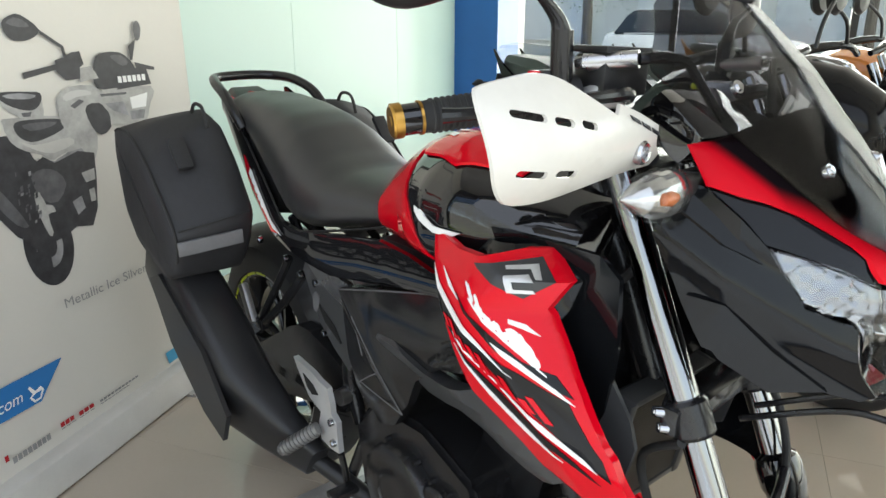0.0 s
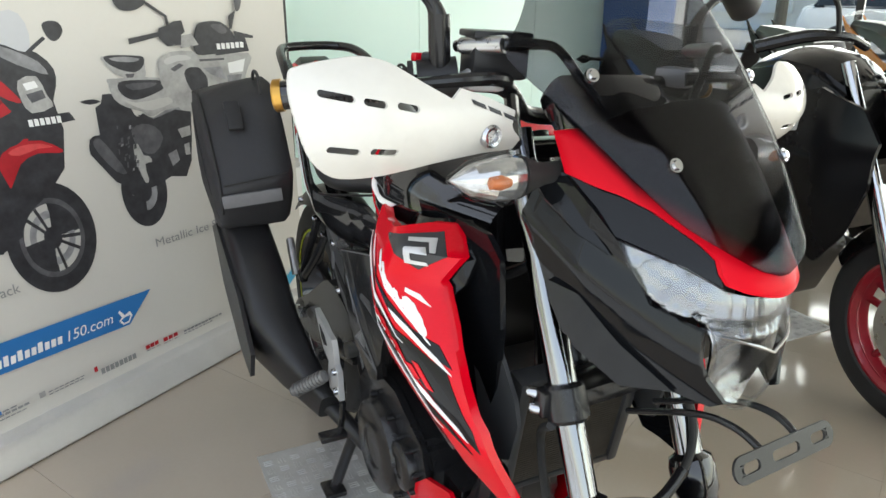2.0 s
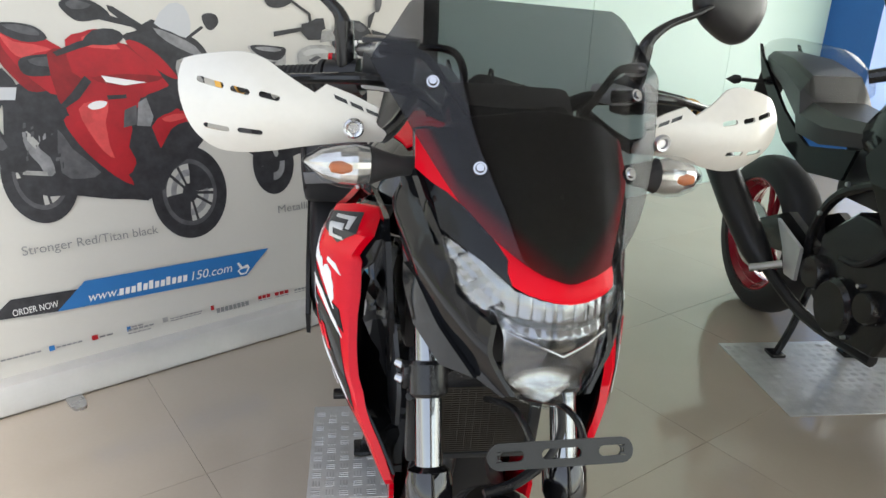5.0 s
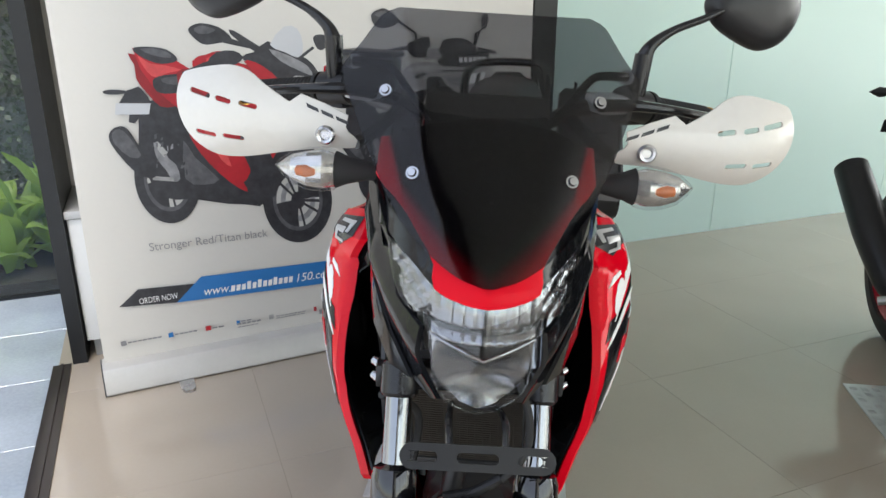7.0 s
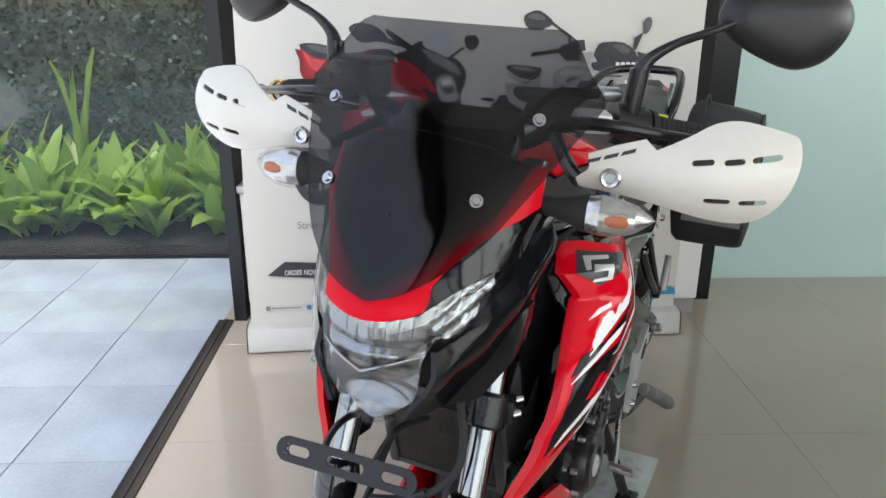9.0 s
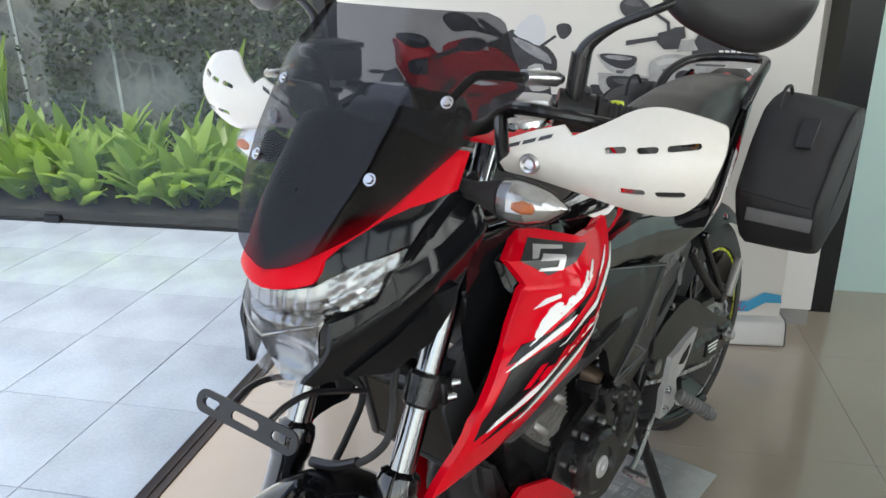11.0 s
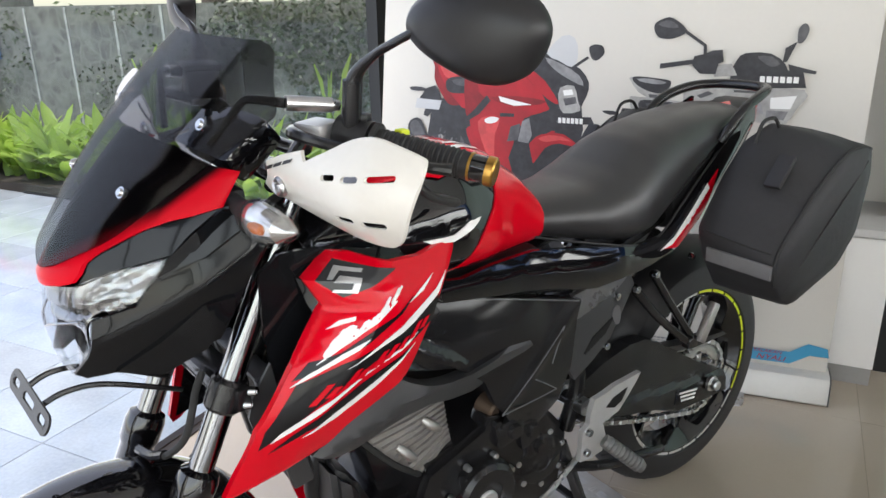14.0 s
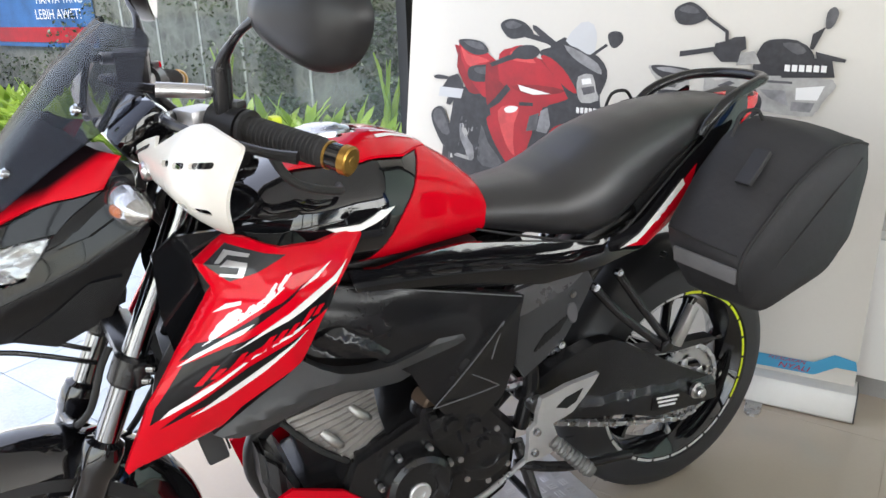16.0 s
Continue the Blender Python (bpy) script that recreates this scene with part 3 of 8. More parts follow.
for k, p in enumerate(loop):
    q = loop[(k + 1) % len(loop)]
    v = q - p
    ang = math.atan2(v.z, v.y)
    for s in (-1, 1):
        box(b, (0.0022, v.length * 1.12, 0.0105), (p + q) / 2 + Vector((s * (0.0075 if k % 2 else 0.005), 0, 0)), 0, Matrix.Rotation(ang, 4, "X"))
    rod(b, p - Vector((0.007, 0, 0)), p + Vector((0.007, 0, 0)), 0.0042, segs=8)
piece("chain", b, STEEL, "steel drive chain")

# fork and front fender
def fork_y(z):
    return FRONT_Y + 0.012 + (z - 0.29) * 0.462


FORK_X = 0.096


def make_stanchion(bm):
    rod(bm, (FORK_X, fork_y(0.52), 0.52), (FORK_X, fork_y(0.98), 0.98), 0.0185, segs=32)


def make_slider(bm):
    lathe(bm, [(0.0, -0.29), (0.026, -0.285), (0.027, -0.04), (0.031, -0.03), (0.031, 0.0), (0.028, 0.012), (0.019, 0.018)], (0, 0, 0), "Z", 32)
    q = Vector((0, 0, 1)).rotation_difference(Vector((0, fork_y(1) - fork_y(0), 1)))
    transform(bm, Matrix.Translation((FORK_X, fork_y(0.555), 0.555)) @ q.to_matrix().to_4x4())


sides("fork_tube", make_stanchion, FORK_CHROME, "polished chrome fork tube", True)
b = bmesh.new()
tube(b, [(0.062, 0.118, 0.70), (0.070, 0.102, 0.678), (0.079, 0.090, 0.653), (0.080, 0.076, 0.618), (0.062, 0.062, 0.590), (0.03, 0.052, 0.568), (-0.012, 0.046, 0.556)], 0.0055, 10, 5)
hose = piece("brake_hose", b, RUBBER, "black rubber front brake hose", None, True)
b = bmesh.new()
tube(b, [(0.045, 0.056, 0.578), (0.01, 0.049, 0.560), (-0.03, 0.044, 0.552)], 0.0075, 10, 4)
piece("hose_union", b, FRAME_BLACK, "black hose union", hose, True)
sides("fork_slider", make_slider, GLOSS_BLACK, "black fork slider with dust cap", True)


def make_clamp(bm):
    d = Vector((0, fork_y(1) - fork_y(0), 1)).normalized()
    c = Vector((FORK_X, fork_y(0.674), 0.674))
    rod(bm, c - d * 0.019, c + d * 0.019, 0.0265, segs=28)
    rod(bm, c + d * 0.019, c + d * 0.024, 0.0265, 0.023, segs=28)
    rod(bm, c - d * 0.024, c - d * 0.019, 0.023, 0.0265, segs=28)
    box(bm, (0.016, 0.022, 0.034), c + Vector((0.026, 0.012, 0)), 0.004)


cl = sides("fork_clamp", make_clamp, FRAME_BLACK, "black cast lower fork clamp", True)
for j, z in enumerate((0.683, 0.665)):
    def make_cb(bm, z=z):
        bolt(bm, (FORK_X + 0.030, fork_y(z) + 0.018, z), (0.6, 0.5, 0.1), 0.0075, 0.011)
    sides("clamp_bolt", make_cb, CHROME, "bright hexagon clamp bolt", True, cl)
b = bmesh.new()
box(b, (0.19, 0.05, 0.03), (0, fork_y(0.674) + 0.016, 0.674), 0.012)
box(b, (0.17, 0.05, 0.022), (0, fork_y(0.955) + 0.02, 0.955), 0.01)
rod(b, (0, 0.225, 0.66), (0, 0.365, 0.955), 0.026)
piece("fork_yoke", b, FRAME_BLACK, "black upper and lower fork yoke", None, True)

b = bmesh.new()
rings = []
for k in range(25):
    a = radians(-62 + 150 * k / 24)
    rr = FRONT_R + 0.011 + 0.003 * math.cos(a)
    wide = 0.066 * (0.55 + 0.45 * math.sin(math.pi * min(1, (k + 3) / 14) / 2)) * (1 - 0.25 * max(0, (k - 17) / 7))
    ring = []
    for j in range(13):
        u = -1 + 2 * j / 12
        drop = 0.050 * abs(u) ** 2.6
        ring.append(Vector((u * wide, FRONT_Y - math.sin(-a) * (rr - drop), FRONT_R + math.cos(a) * (rr - drop))))
    rings.append(ring)
loft(b, rings, closed=False)
shell(b, 0.003)
piece("front_fender", b, GLOSS_BLACK, "gloss black front fender", None, True)

# fuel tank
TANK_Y = [0.30, 0.36, 0.42, 0.48, 0.54, 0.60, 0.66, 0.72, 0.765, 0.795]
TANK_TOP = [0.895, 0.927, 0.950, 0.964, 0.966, 0.958, 0.938, 0.900, 0.860, 0.812]
TANK_LOW = [0.79, 0.775, 0.765, 0.76, 0.755, 0.752, 0.75, 0.752, 0.755, 0.765]
TANK_W = [0.10, 0.145, 0.166, 0.176, 0.172, 0.152, 0.122, 0.100, 0.085, 0.06]


def tank_ring(y, grow=0.0):
    t, l, w = interp(y, TANK_Y, TANK_TOP) + grow, interp(y, TANK_Y, TANK_LOW), interp(y, TANK_Y, TANK_W) + grow
    ring = []
    for k in range(40):
        a = 2 * math.pi * k / 40
        c, s = math.cos(a), math.sin(a)
        e = 2 / 2.7
        x = w * math.copysign(abs(s) ** e, s)
        mid = l + (t - l) * 0.45
        z = mid + (t - mid if c > 0 else mid - l) * math.copysign(abs(c) ** e, c)
        ring.append(Vector((x * (1.0 if c < 0.2 else 1.0 - 0.22 * (c - 0.2)), y, z)))
    return ring


def tank_mesh(bm, keep_rear, grow=0.0):
    ys = [p.x for p in smooth_line([(y, 0, 0) for y in TANK_Y], 4)]
    loft(bm, [tank_ring(y, grow) for y in ys])
    geom = bm.verts[:] + bm.edges[:] + bm.faces[:]
    no = Vector((0, 1, -0.78)).normalized()
    bmesh.ops.bisect_plane(bm, geom=geom, plane_co=(0, 0.508, 0.766), plane_no=no, clear_inner=keep_rear, clear_outer=not keep_rear)


b = bmesh.new()
tank_mesh(b, False)
tank = piece("fuel_tank", b, GLOSS_BLACK, "gloss black fuel tank shell")
b = bmesh.new()
tank_mesh(b, True, 0.003)
shell(b, 0.004)
piece("tank_rear_cover", b, RED, "gloss red rear tank cover")
b = bmesh.new()
lathe(b, [(0.0, 0.012), (0.03, 0.012), (0.036, 0.008), (0.048, 0.006), (0.05, -0.004)], (0, 0.50, 0.966), "Z", 36)
piece("filler_cap", b, STEEL, "round metal filler cap", tank)
b = bmesh.new()
top_out = [(-0.10, 0.40), (0.10, 0.40), (0.135, 0.50), (0.11, 0.60), (0.05, 0.665), (-0.05, 0.665), (-0.11, 0.60), (-0.135, 0.50)]


def tank_z(x, y):
    ring = [p for p in tank_ring(y, 0.004) if p.z > 0.84]
    ring.sort(key=lambda p: p.x)
    return interp(x, [p.x for p in ring], [p.z for p in ring])


sheet(b, top_out, lambda x, y: Vector((x, y, tank_z(x, y) + 0.002)), (0, 0, -0.004), 0.015)
bmesh.ops.delete(b, geom=[f for f in b.faces if (f.calc_center_median().xy - Vector((0, 0.50))).length < 0.06], context="FACES")
piece("tank_top_panel", b, RED, "red top panel of the tank", tank)
for x0, w0 in ((-0.07, 0.006), (0.07, 0.006), (-0.045, 0.004), (0.045, 0.004)):
    b = bmesh.new()
    sheet(b, [(x0 - w0, 0.57), (x0 + w0, 0.57), (x0 * 0.5 + w0, 0.65), (x0 * 0.5 - w0, 0.65)], lambda x, y: Vector((x, y, tank_z(x, y) + 0.0035)), 0, 0.012)
    piece("tank_stripe", b, WHITE_DECAL, "white tank stripe", tank)


def make_tank_side(bm):
    plate(bm, [(0.443, 0.852), (0.496, 0.853), (0.54, 0.870), (0.578, 0.893), (0.566, 0.871), (0.52, 0.850), (0.495, 0.843), (0.455, 0.846)], lambda y, z: interp(y, TANK_Y, TANK_W) * (1 - 0.5 * max(0, (z - 0.86)) / 0.095) + 0.006, 0.003, 0.015)


sides("tank_side_stripe", make_tank_side, WHITE_DECAL, "white curved tank stripe", parent=tank)

# red shrouds
SH_Z = [0.50, 0.56, 0.62, 0.70, 0.77, 0.82, 0.87]
SH_X = [0.150, 0.176, 0.206, 0.233, 0.239, 0.226, 0.196]
_sh = smooth_line([(z, x, 0) for z, x in zip(SH_Z, SH_X)], 6)
SH_ZS, SH_XS = [p.x for p in _sh], [p.y for p in _sh]
SHROUD = [(0.251, 0.834), (0.297, 0.863), (0.321, 0.862), (0.367, 0.847), (0.419, 0.842), (0.501, 0.850), (0.505, 0.843), (0.440, 0.777), (0.406, 0.728), (0.376, 0.673), (0.31, 0.632), (0.283, 0.614), (0.242, 0.568), (0.178, 0.543), (0.119, 0.514), (0.115, 0.524), (0.159, 0.638), (0.206, 0.711), (0.257, 0.783), (0.268, 0.799)]


def shroud_x(y, z, out=0.0):
    front = interp(z, [0.506, 0.592, 0.655, 0.727, 0.77, 0.795, 0.834, 0.863], [0.116, 0.142, 0.168, 0.218, 0.250, 0.266, 0.252, 0.295])
    back = interp(z, [0.52, 0.60, 0.65, 0.70, 0.795, 0.842], [0.13, 0.31, 0.378, 0.408, 0.465, 0.505])
    roll = max(0.0, 1 - (y - front) / 0.07)
    x = interp(z, SH_ZS, SH_XS) - interp(z, [0.5, 0.62, 0.75], [0.012, 0.026, 0.052]) * (0.75 * roll + 0.25 * roll ** 4) - 0.27 * max(0.0, y - 0.36)
    return x - 0.008 * max(0.0, 1 - (back - y) / 0.025) ** 2 + out


shrouds = sides("tank_shroud", lambda bm: plate(bm, SHROUD, shroud_x, 0.012, 0.006), RED, "gloss red side shroud with black and white decals")


def decal(name, outline, mat, label, out=0.0016, parent=None, curve=0):
    sides(name, lambda bm: plate(bm, outline, lambda y, z: shroud_x(y, z, out), 0.001, 0.006, curve), mat, label, parent=shrouds)


decal("badge_plate", [(0.262, 0.834), (0.296, 0.856), (0.369, 0.839), (0.289, 0.812)], GRAPHITE, "dark grey badge plate", 0.002)
for o in ([(0.292, 0.850), (0.322, 0.846), (0.318, 0.8425), (0.294, 0.845), (0.281, 0.836), (0.275, 0.836)], [(0.281, 0.833), (0.292, 0.840), (0.315, 0.8365), (0.306, 0.8175), (0.277, 0.8195), (0.280, 0.8235), (0.300, 0.8225), (0.304, 0.831)]):
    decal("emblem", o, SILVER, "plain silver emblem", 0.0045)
def script(pts, wide):
    """A brush stroke along the shroud: u along the writing, v along its slant, both in metres."""
    line = [Vector((0.252 + 0.866 * u + 0.60 * v, 0.738 + 0.50 * u + 0.72 * v)) for u, v in ((p.x, p.y) for p in smooth_line([(u, v, 0) for u, v in pts], 4))]
    left, right = [], []
    for k, p in enumerate(line):
        d = (line[min(k + 1, len(line) - 1)] - line[max(k - 1, 0)]).normalized()
        w = wide * (0.45 + 0.55 * math.sin(math.pi * (k + 0.5) / len(line))) * (1.15 if k % 3 else 0.85)
        left.append((p.x - d.y * w, p.y + d.x * w))
        right.append((p.x + d.y * w, p.y - d.x * w))
    return left + right[::-1]


for pts, wide in (
        ([(0.002, -0.004), (0.006, 0.014), (0.012, 0.036)], 0.0032), ([(0.012, 0.035), (0.030, 0.030), (0.022, 0.018), (0.010, 0.016)], 0.0024), ([(0.010, 0.016), (0.028, 0.014), (0.022, 0.001), (0.004, -0.002)], 0.0028),
        ([(0.044, 0.013), (0.034, 0.011), (0.032, 0.001), (0.042, 0.003)], 0.0024), ([(0.045, 0.014), (0.046, 0.004), (0.051, 0.000)], 0.0022), ([(0.054, -0.001), (0.056, 0.013), (0.064, 0.013), (0.066, 0.000)], 0.0024),
        ([(0.084, 0.012), (0.074, 0.010), (0.074, 0.000), (0.083, 0.003)], 0.0024), ([(0.088, 0.034), (0.085, 0.014), (0.089, 0.000)], 0.0024), ([(0.097, 0.013), (0.096, 0.004), (0.100, 0.000)], 0.0022),
        ([(0.112, 0.028), (0.108, 0.010), (0.113, 0.000)], 0.0024), ([(0.102, 0.017), (0.112, 0.018), (0.124, 0.021)], 0.0018), ([(-0.006, -0.010), (0.04, -0.005), (0.09, -0.003), (0.122, 0.000)], 0.0012)):
    decal("script_stroke", script(pts, wide), WHITE_DECAL, "white brush stroke of the script")
decal("script_stroke", [(0.262, 0.770), (0.280, 0.782), (0.300, 0.786), (0.298, 0.781), (0.282, 0.777)], WHITE_DECAL, "thin white line joining the script")
decal("black_flash", [(0.209, 0.706), (0.233, 0.730), (0.272, 0.741), (0.319, 0.768), (0.351, 0.778), (0.389, 0.797), (0.369, 0.783), (0.31, 0.752), (0.257, 0.726)], BLACK_DECAL, "black flash decal")
decal("black_flash", [(0.168, 0.638), (0.213, 0.702), (0.27, 0.726), (0.332, 0.745), (0.388, 0.764), (0.440, 0.783), (0.424, 0.752), (0.381, 0.731), (0.322, 0.722), (0.281, 0.703), (0.226, 0.663), (0.178, 0.625), (0.158, 0.610)], BLACK_DECAL, "wide black flash decal")
decal("black_flash", [(0.170, 0.602), (0.200, 0.627), (0.240, 0.654), (0.296, 0.689), (0.361, 0.716), (0.383, 0.724), (0.327, 0.684), (0.278, 0.654), (0.223, 0.632)], BLACK_DECAL, "black flash decal", 0.0018)
for o in ([(0.205, 0.699), (0.249, 0.722), (0.294, 0.744), (0.310, 0.757), (0.273, 0.740), (0.227, 0.715)], [(0.276, 0.720), (0.323, 0.739), (0.383, 0.760), (0.438, 0.786), (0.462, 0.812), (0.435, 0.794), (0.385, 0.773), (0.333, 0.749)], [(0.172, 0.620), (0.225, 0.651), (0.296, 0.699), (0.290, 0.699), (0.233, 0.666), (0.186, 0.635)], [(0.300, 0.702), (0.321, 0.711), (0.322, 0.714), (0.305, 0.707)], [(0.330, 0.714), (0.372, 0.730), (0.391, 0.742), (0.368, 0.733), (0.335, 0.720)], [(0.213, 0.621), (0.262, 0.642), (0.319, 0.676), (0.386, 0.727), (0.328, 0.692), (0.262, 0.653)], [(0.378, 0.790), (0.409, 0.799), (0.435, 0.816), (0.405, 0.803)]):
    decal("white_stripe", o, WHITE_DECAL, "thin white stripe decal", 0.003)
for k in range(9):
    y0, z0, h = 0.222 + k * 0.0215, 0.672 + k * 0.0092, (0.030, 0.016, 0.026, 0.014, 0.024, 0.020, 0.016, 0.022, 0.014)[k]
    decal("red_slash", [(y0, z0), (y0 + h * 0.9, z0 + h * 0.95), (y0 + h * 0.9 + 0.009, z0 + h), (y0 + h * 0.45 + 0.007, z0 + h * 0.42), (y0 + 0.010, z0 + 0.001)], RED, "red slash in the black flash", 0.0032)


def make_liner(bm):
    o = [(0.25, 0.83), (0.30, 0.865), (0.42, 0.85), (0.42, 0.70), (0.33, 0.60), (0.20, 0.54), (0.125, 0.525), (0.16, 0.60), (0.24, 0.72), (0.262, 0.78)]
    plate(bm, o, lambda y, z: shroud_x(y, z) - 0.016 - 0.12 * max(0, y - 0.22), 0.004, 0.025)


sides("shroud_liner", make_liner, MASK_BLACK, "satin black inner liner of the shroud")


def make_inner_cowl(bm):
    o = [(0.20, 0.845), (0.23, 0.868), (0.40, 0.87), (0.40, 0.58), (0.285, 0.555), (0.24, 0.60), (0.215, 0.66), (0.20, 0.75)]
    plate(bm, o, lambda y, z: 0.128 + 0.05 * (z - 0.6) + 0.10 * max(0, y - 0.24), 0.008, 0.03)


sides("inner_cowl", make_inner_cowl, MASK_BLACK, "sheen black inner cowl")

# seat and tail
SEAT_Y = [0.715, 0.76, 0.82, 0.90, 0.96, 1.00, 1.04, 1.10, 1.18, 1.28, 1.36, 1.42]
SEAT_TOP = [0.812, 0.832, 0.838, 0.845, 0.868, 0.890, 0.913, 0.934, 0.949, 0.958, 0.957, 0.945]
SEAT_LOW = [0.782, 0.768, 0.755, 0.738, 0.726, 0.724, 0.73, 0.765, 0.82, 0.885, 0.925, 0.928]
SEAT_W = [0.07, 0.085, 0.105, 0.132, 0.14, 0.14, 0.135, 0.124, 0.112, 0.098, 0.082, 0.05]


def seat_ring(y):
    t, l, w = interp(y, SEAT_Y, SEAT_TOP), interp(y, SEAT_Y, SEAT_LOW), interp(y, SEAT_Y, SEAT_W)
    ring = []
    for k in range(36):
        a = 2 * math.pi * k / 36
        c, s = math.cos(a), math.sin(a)
        x = w * math.copysign(abs(s) ** 0.55, s) * (1 - 0.18 * max(0, c))
        z = (t + l) / 2 + (t - l) / 2 * math.copysign(abs(c) ** 0.62, c) + 0.006 * max(0, c) * (1 - (x / w) ** 2)
        ring.append(Vector((x, y, z)))
    return ring


b = bmesh.new()
ys = [p.x for p in smooth_line([(y, 0, 0) for y in SEAT_Y], 4)]
loft(b, [seat_ring(y) for y in ys])
seat = piece("seat", b, VINYL, "black vinyl stepped seat", smooth=50)
for s in (1, -1):
    b = bmesh.new()
    line = []
    for y in (0.735, 0.78, 0.86, 0.94, 1.0, 1.05, 1.12, 1.22, 1.32, 1.39):
        line.append((s * (interp(y, SEAT_Y, SEAT_W) + 0.001), y, interp(y, SEAT_Y, SEAT_LOW) + 0.004))
    tube(b, line, 0.0025, 8, 4)
    piece("seat_edge", b, SATIN_BLACK, "black seat edge trim", seat)


def tail_x(y, z):
    mid = interp(y, [0.47, 0.62, 0.75, 0.86, 0.98, 1.10, 1.20, 1.33, 1.40], [0.757, 0.74, 0.727, 0.71, 0.702, 0.728, 0.785, 0.885, 0.945])
    return interp(y, [0.44, 0.52, 0.60, 0.68, 0.76, 0.84, 0.92, 1.0, 1.1, 1.25, 1.40], [0.158, 0.150, 0.1425, 0.1375, 0.137, 0.1405, 0.1435, 0.1415, 0.130, 0.108, 0.082]) + 0.006 - 4.6 * (z - mid) ** 2


TAIL = [(0.475, 0.775), (0.53, 0.766), (0.60, 0.772), (0.70, 0.773), (0.82, 0.755), (0.957, 0.731), (1.04, 0.735), (1.10, 0.758), (1.20, 0.83), (1.33, 0.935), (1.40, 0.965), (1.405, 0.92), (1.33, 0.83), (1.21, 0.73), (1.10, 0.69), (0.99, 0.678), (0.86, 0.665), (0.74, 0.684), (0.62, 0.712), (0.49, 0.735)]
tails = sides("tail_panel", lambda bm: plate(bm, TAIL, tail_x, 0.01, 0.012), GLOSS_BLACK, "gloss black side and tail panel")


def tail_decal(name, outline, mat, label, out):
    sides(name, lambda bm: plate(bm, outline, lambda y, z: tail_x(y, z) + out, 0.001, 0.02), mat, label, parent=tails)


tail_decal("tail_red", [(1.05, 0.706), (1.10, 0.728), (1.22, 0.822), (1.245, 0.84), (1.225, 0.795), (1.195, 0.735), (1.11, 0.695)], RED, "red tail flash", 0.002)
tail_decal("tail_white", [(1.03, 0.706), (1.08, 0.726), (1.15, 0.775), (1.20, 0.812), (1.205, 0.80), (1.13, 0.745), (1.075, 0.71)], WHITE_DECAL, "white tail stripe", 0.0032)
for k in range(5):
    y0 = 1.125 + k * 0.017
    z0 = 0.754 + k * 0.0135
    tail_decal("tail_mark", [(y0, z0), (y0 + 0.010, z0 + 0.008), (y0 + 0.014, z0 - 0.004), (y0 + 0.004, z0 - 0.012)], WHITE_DECAL, "small white tail mark", 0.0045)

b = bmesh.new()
loft(b, [[Vector((x * w, y, z0 + (z1 - z0) * k)) for x, k in ((-1, 0.1), (-1, 0.8), (-0.7, 1), (0.7, 1), (1, 0.8), (1, 0.1), (0.6, 0), (-0.6, 0))] for y, w, z0, z1 in ((1.12, 0.10, 0.72, 0.80), (1.25, 0.092, 0.76, 0.90), (1.38, 0.075, 0.84, 0.945), (1.46, 0.05, 0.90, 0.965), (1.49, 0.03, 0.925, 0.955))])
piece("tail_core", b, SATIN_BLACK, "satin black tail unit")
b = bmesh.new()
loft(b, [[Vector((x * w, y, z0 + (z1 - z0) * k)) for x, k in ((-1, 0.2), (-1, 0.8), (0, 1), (1, 0.8), (1, 0.2), (0, 0))] for y, w, z0, z1 in ((1.40, 0.078, 0.885, 0.955), (1.45, 0.06, 0.905, 0.96), (1.50, 0.03, 0.925, 0.958))])
piece("tail_lamp", b, RED, "red tail lamp with clear edge")

b = bmesh.new()
tube(b, [(0.106, 1.255, 0.895), (0.113, 1.275, 0.925), (0.112, 1.325, 0.962), (0.10, 1.40, 0.984), (0.07, 1.46, 0.990), (0, 1.475, 0.992), (-0.07, 1.46, 0.990), (-0.10, 1.40, 0.984), (-0.112, 1.325, 0.962), (-0.113, 1.275, 0.925), (-0.106, 1.255, 0.895)], 0.0115, 12, 6)
piece("grab_rail", b, FRAME_BLACK, "black tubular grab rail")

# side covers and frame
def cover_x(y, z):
    fold = abs((z - 0.478) - 0.93 * (y - 0.62)) / 1.37
    swell = 0.010 * max(0.0, 1 - ((y - 0.56) / 0.16) ** 2) * max(0.0, 1 - ((z - 0.665) / 0.07) ** 2)
    return interp(z, [0.40, 0.47, 0.54, 0.60, 0.66, 0.71, 0.75], [0.125, 0.141, 0.148, 0.15, 0.147, 0.141, 0.133]) - 0.05 * max(0, 0.55 - y) - 0.04 * max(0, y - 0.7) + swell + 0.006 * max(0.0, 1 - fold / 0.02)


COVER = [(0.44, 0.748), (0.56, 0.722), (0.70, 0.688), (0.81, 0.658), (0.80, 0.59), (0.795, 0.52), (0.772, 0.452), (0.72, 0.405), (0.665, 0.43), (0.61, 0.50), (0.58, 0.56), (0.50, 0.62), (0.42, 0.665)]
covers = sides("side_cover", lambda bm: plate(bm, COVER, cover_x, 0.02, 0.011), SHEEN_BLACK, "sheen black side cover with raised lines", smooth=60)


def cover_line(bm, pts, w=0.0013):
    tube(bm, [(cover_x(y, z) + 0.0004, y, z) for y, z in pts], w, 6, 3)


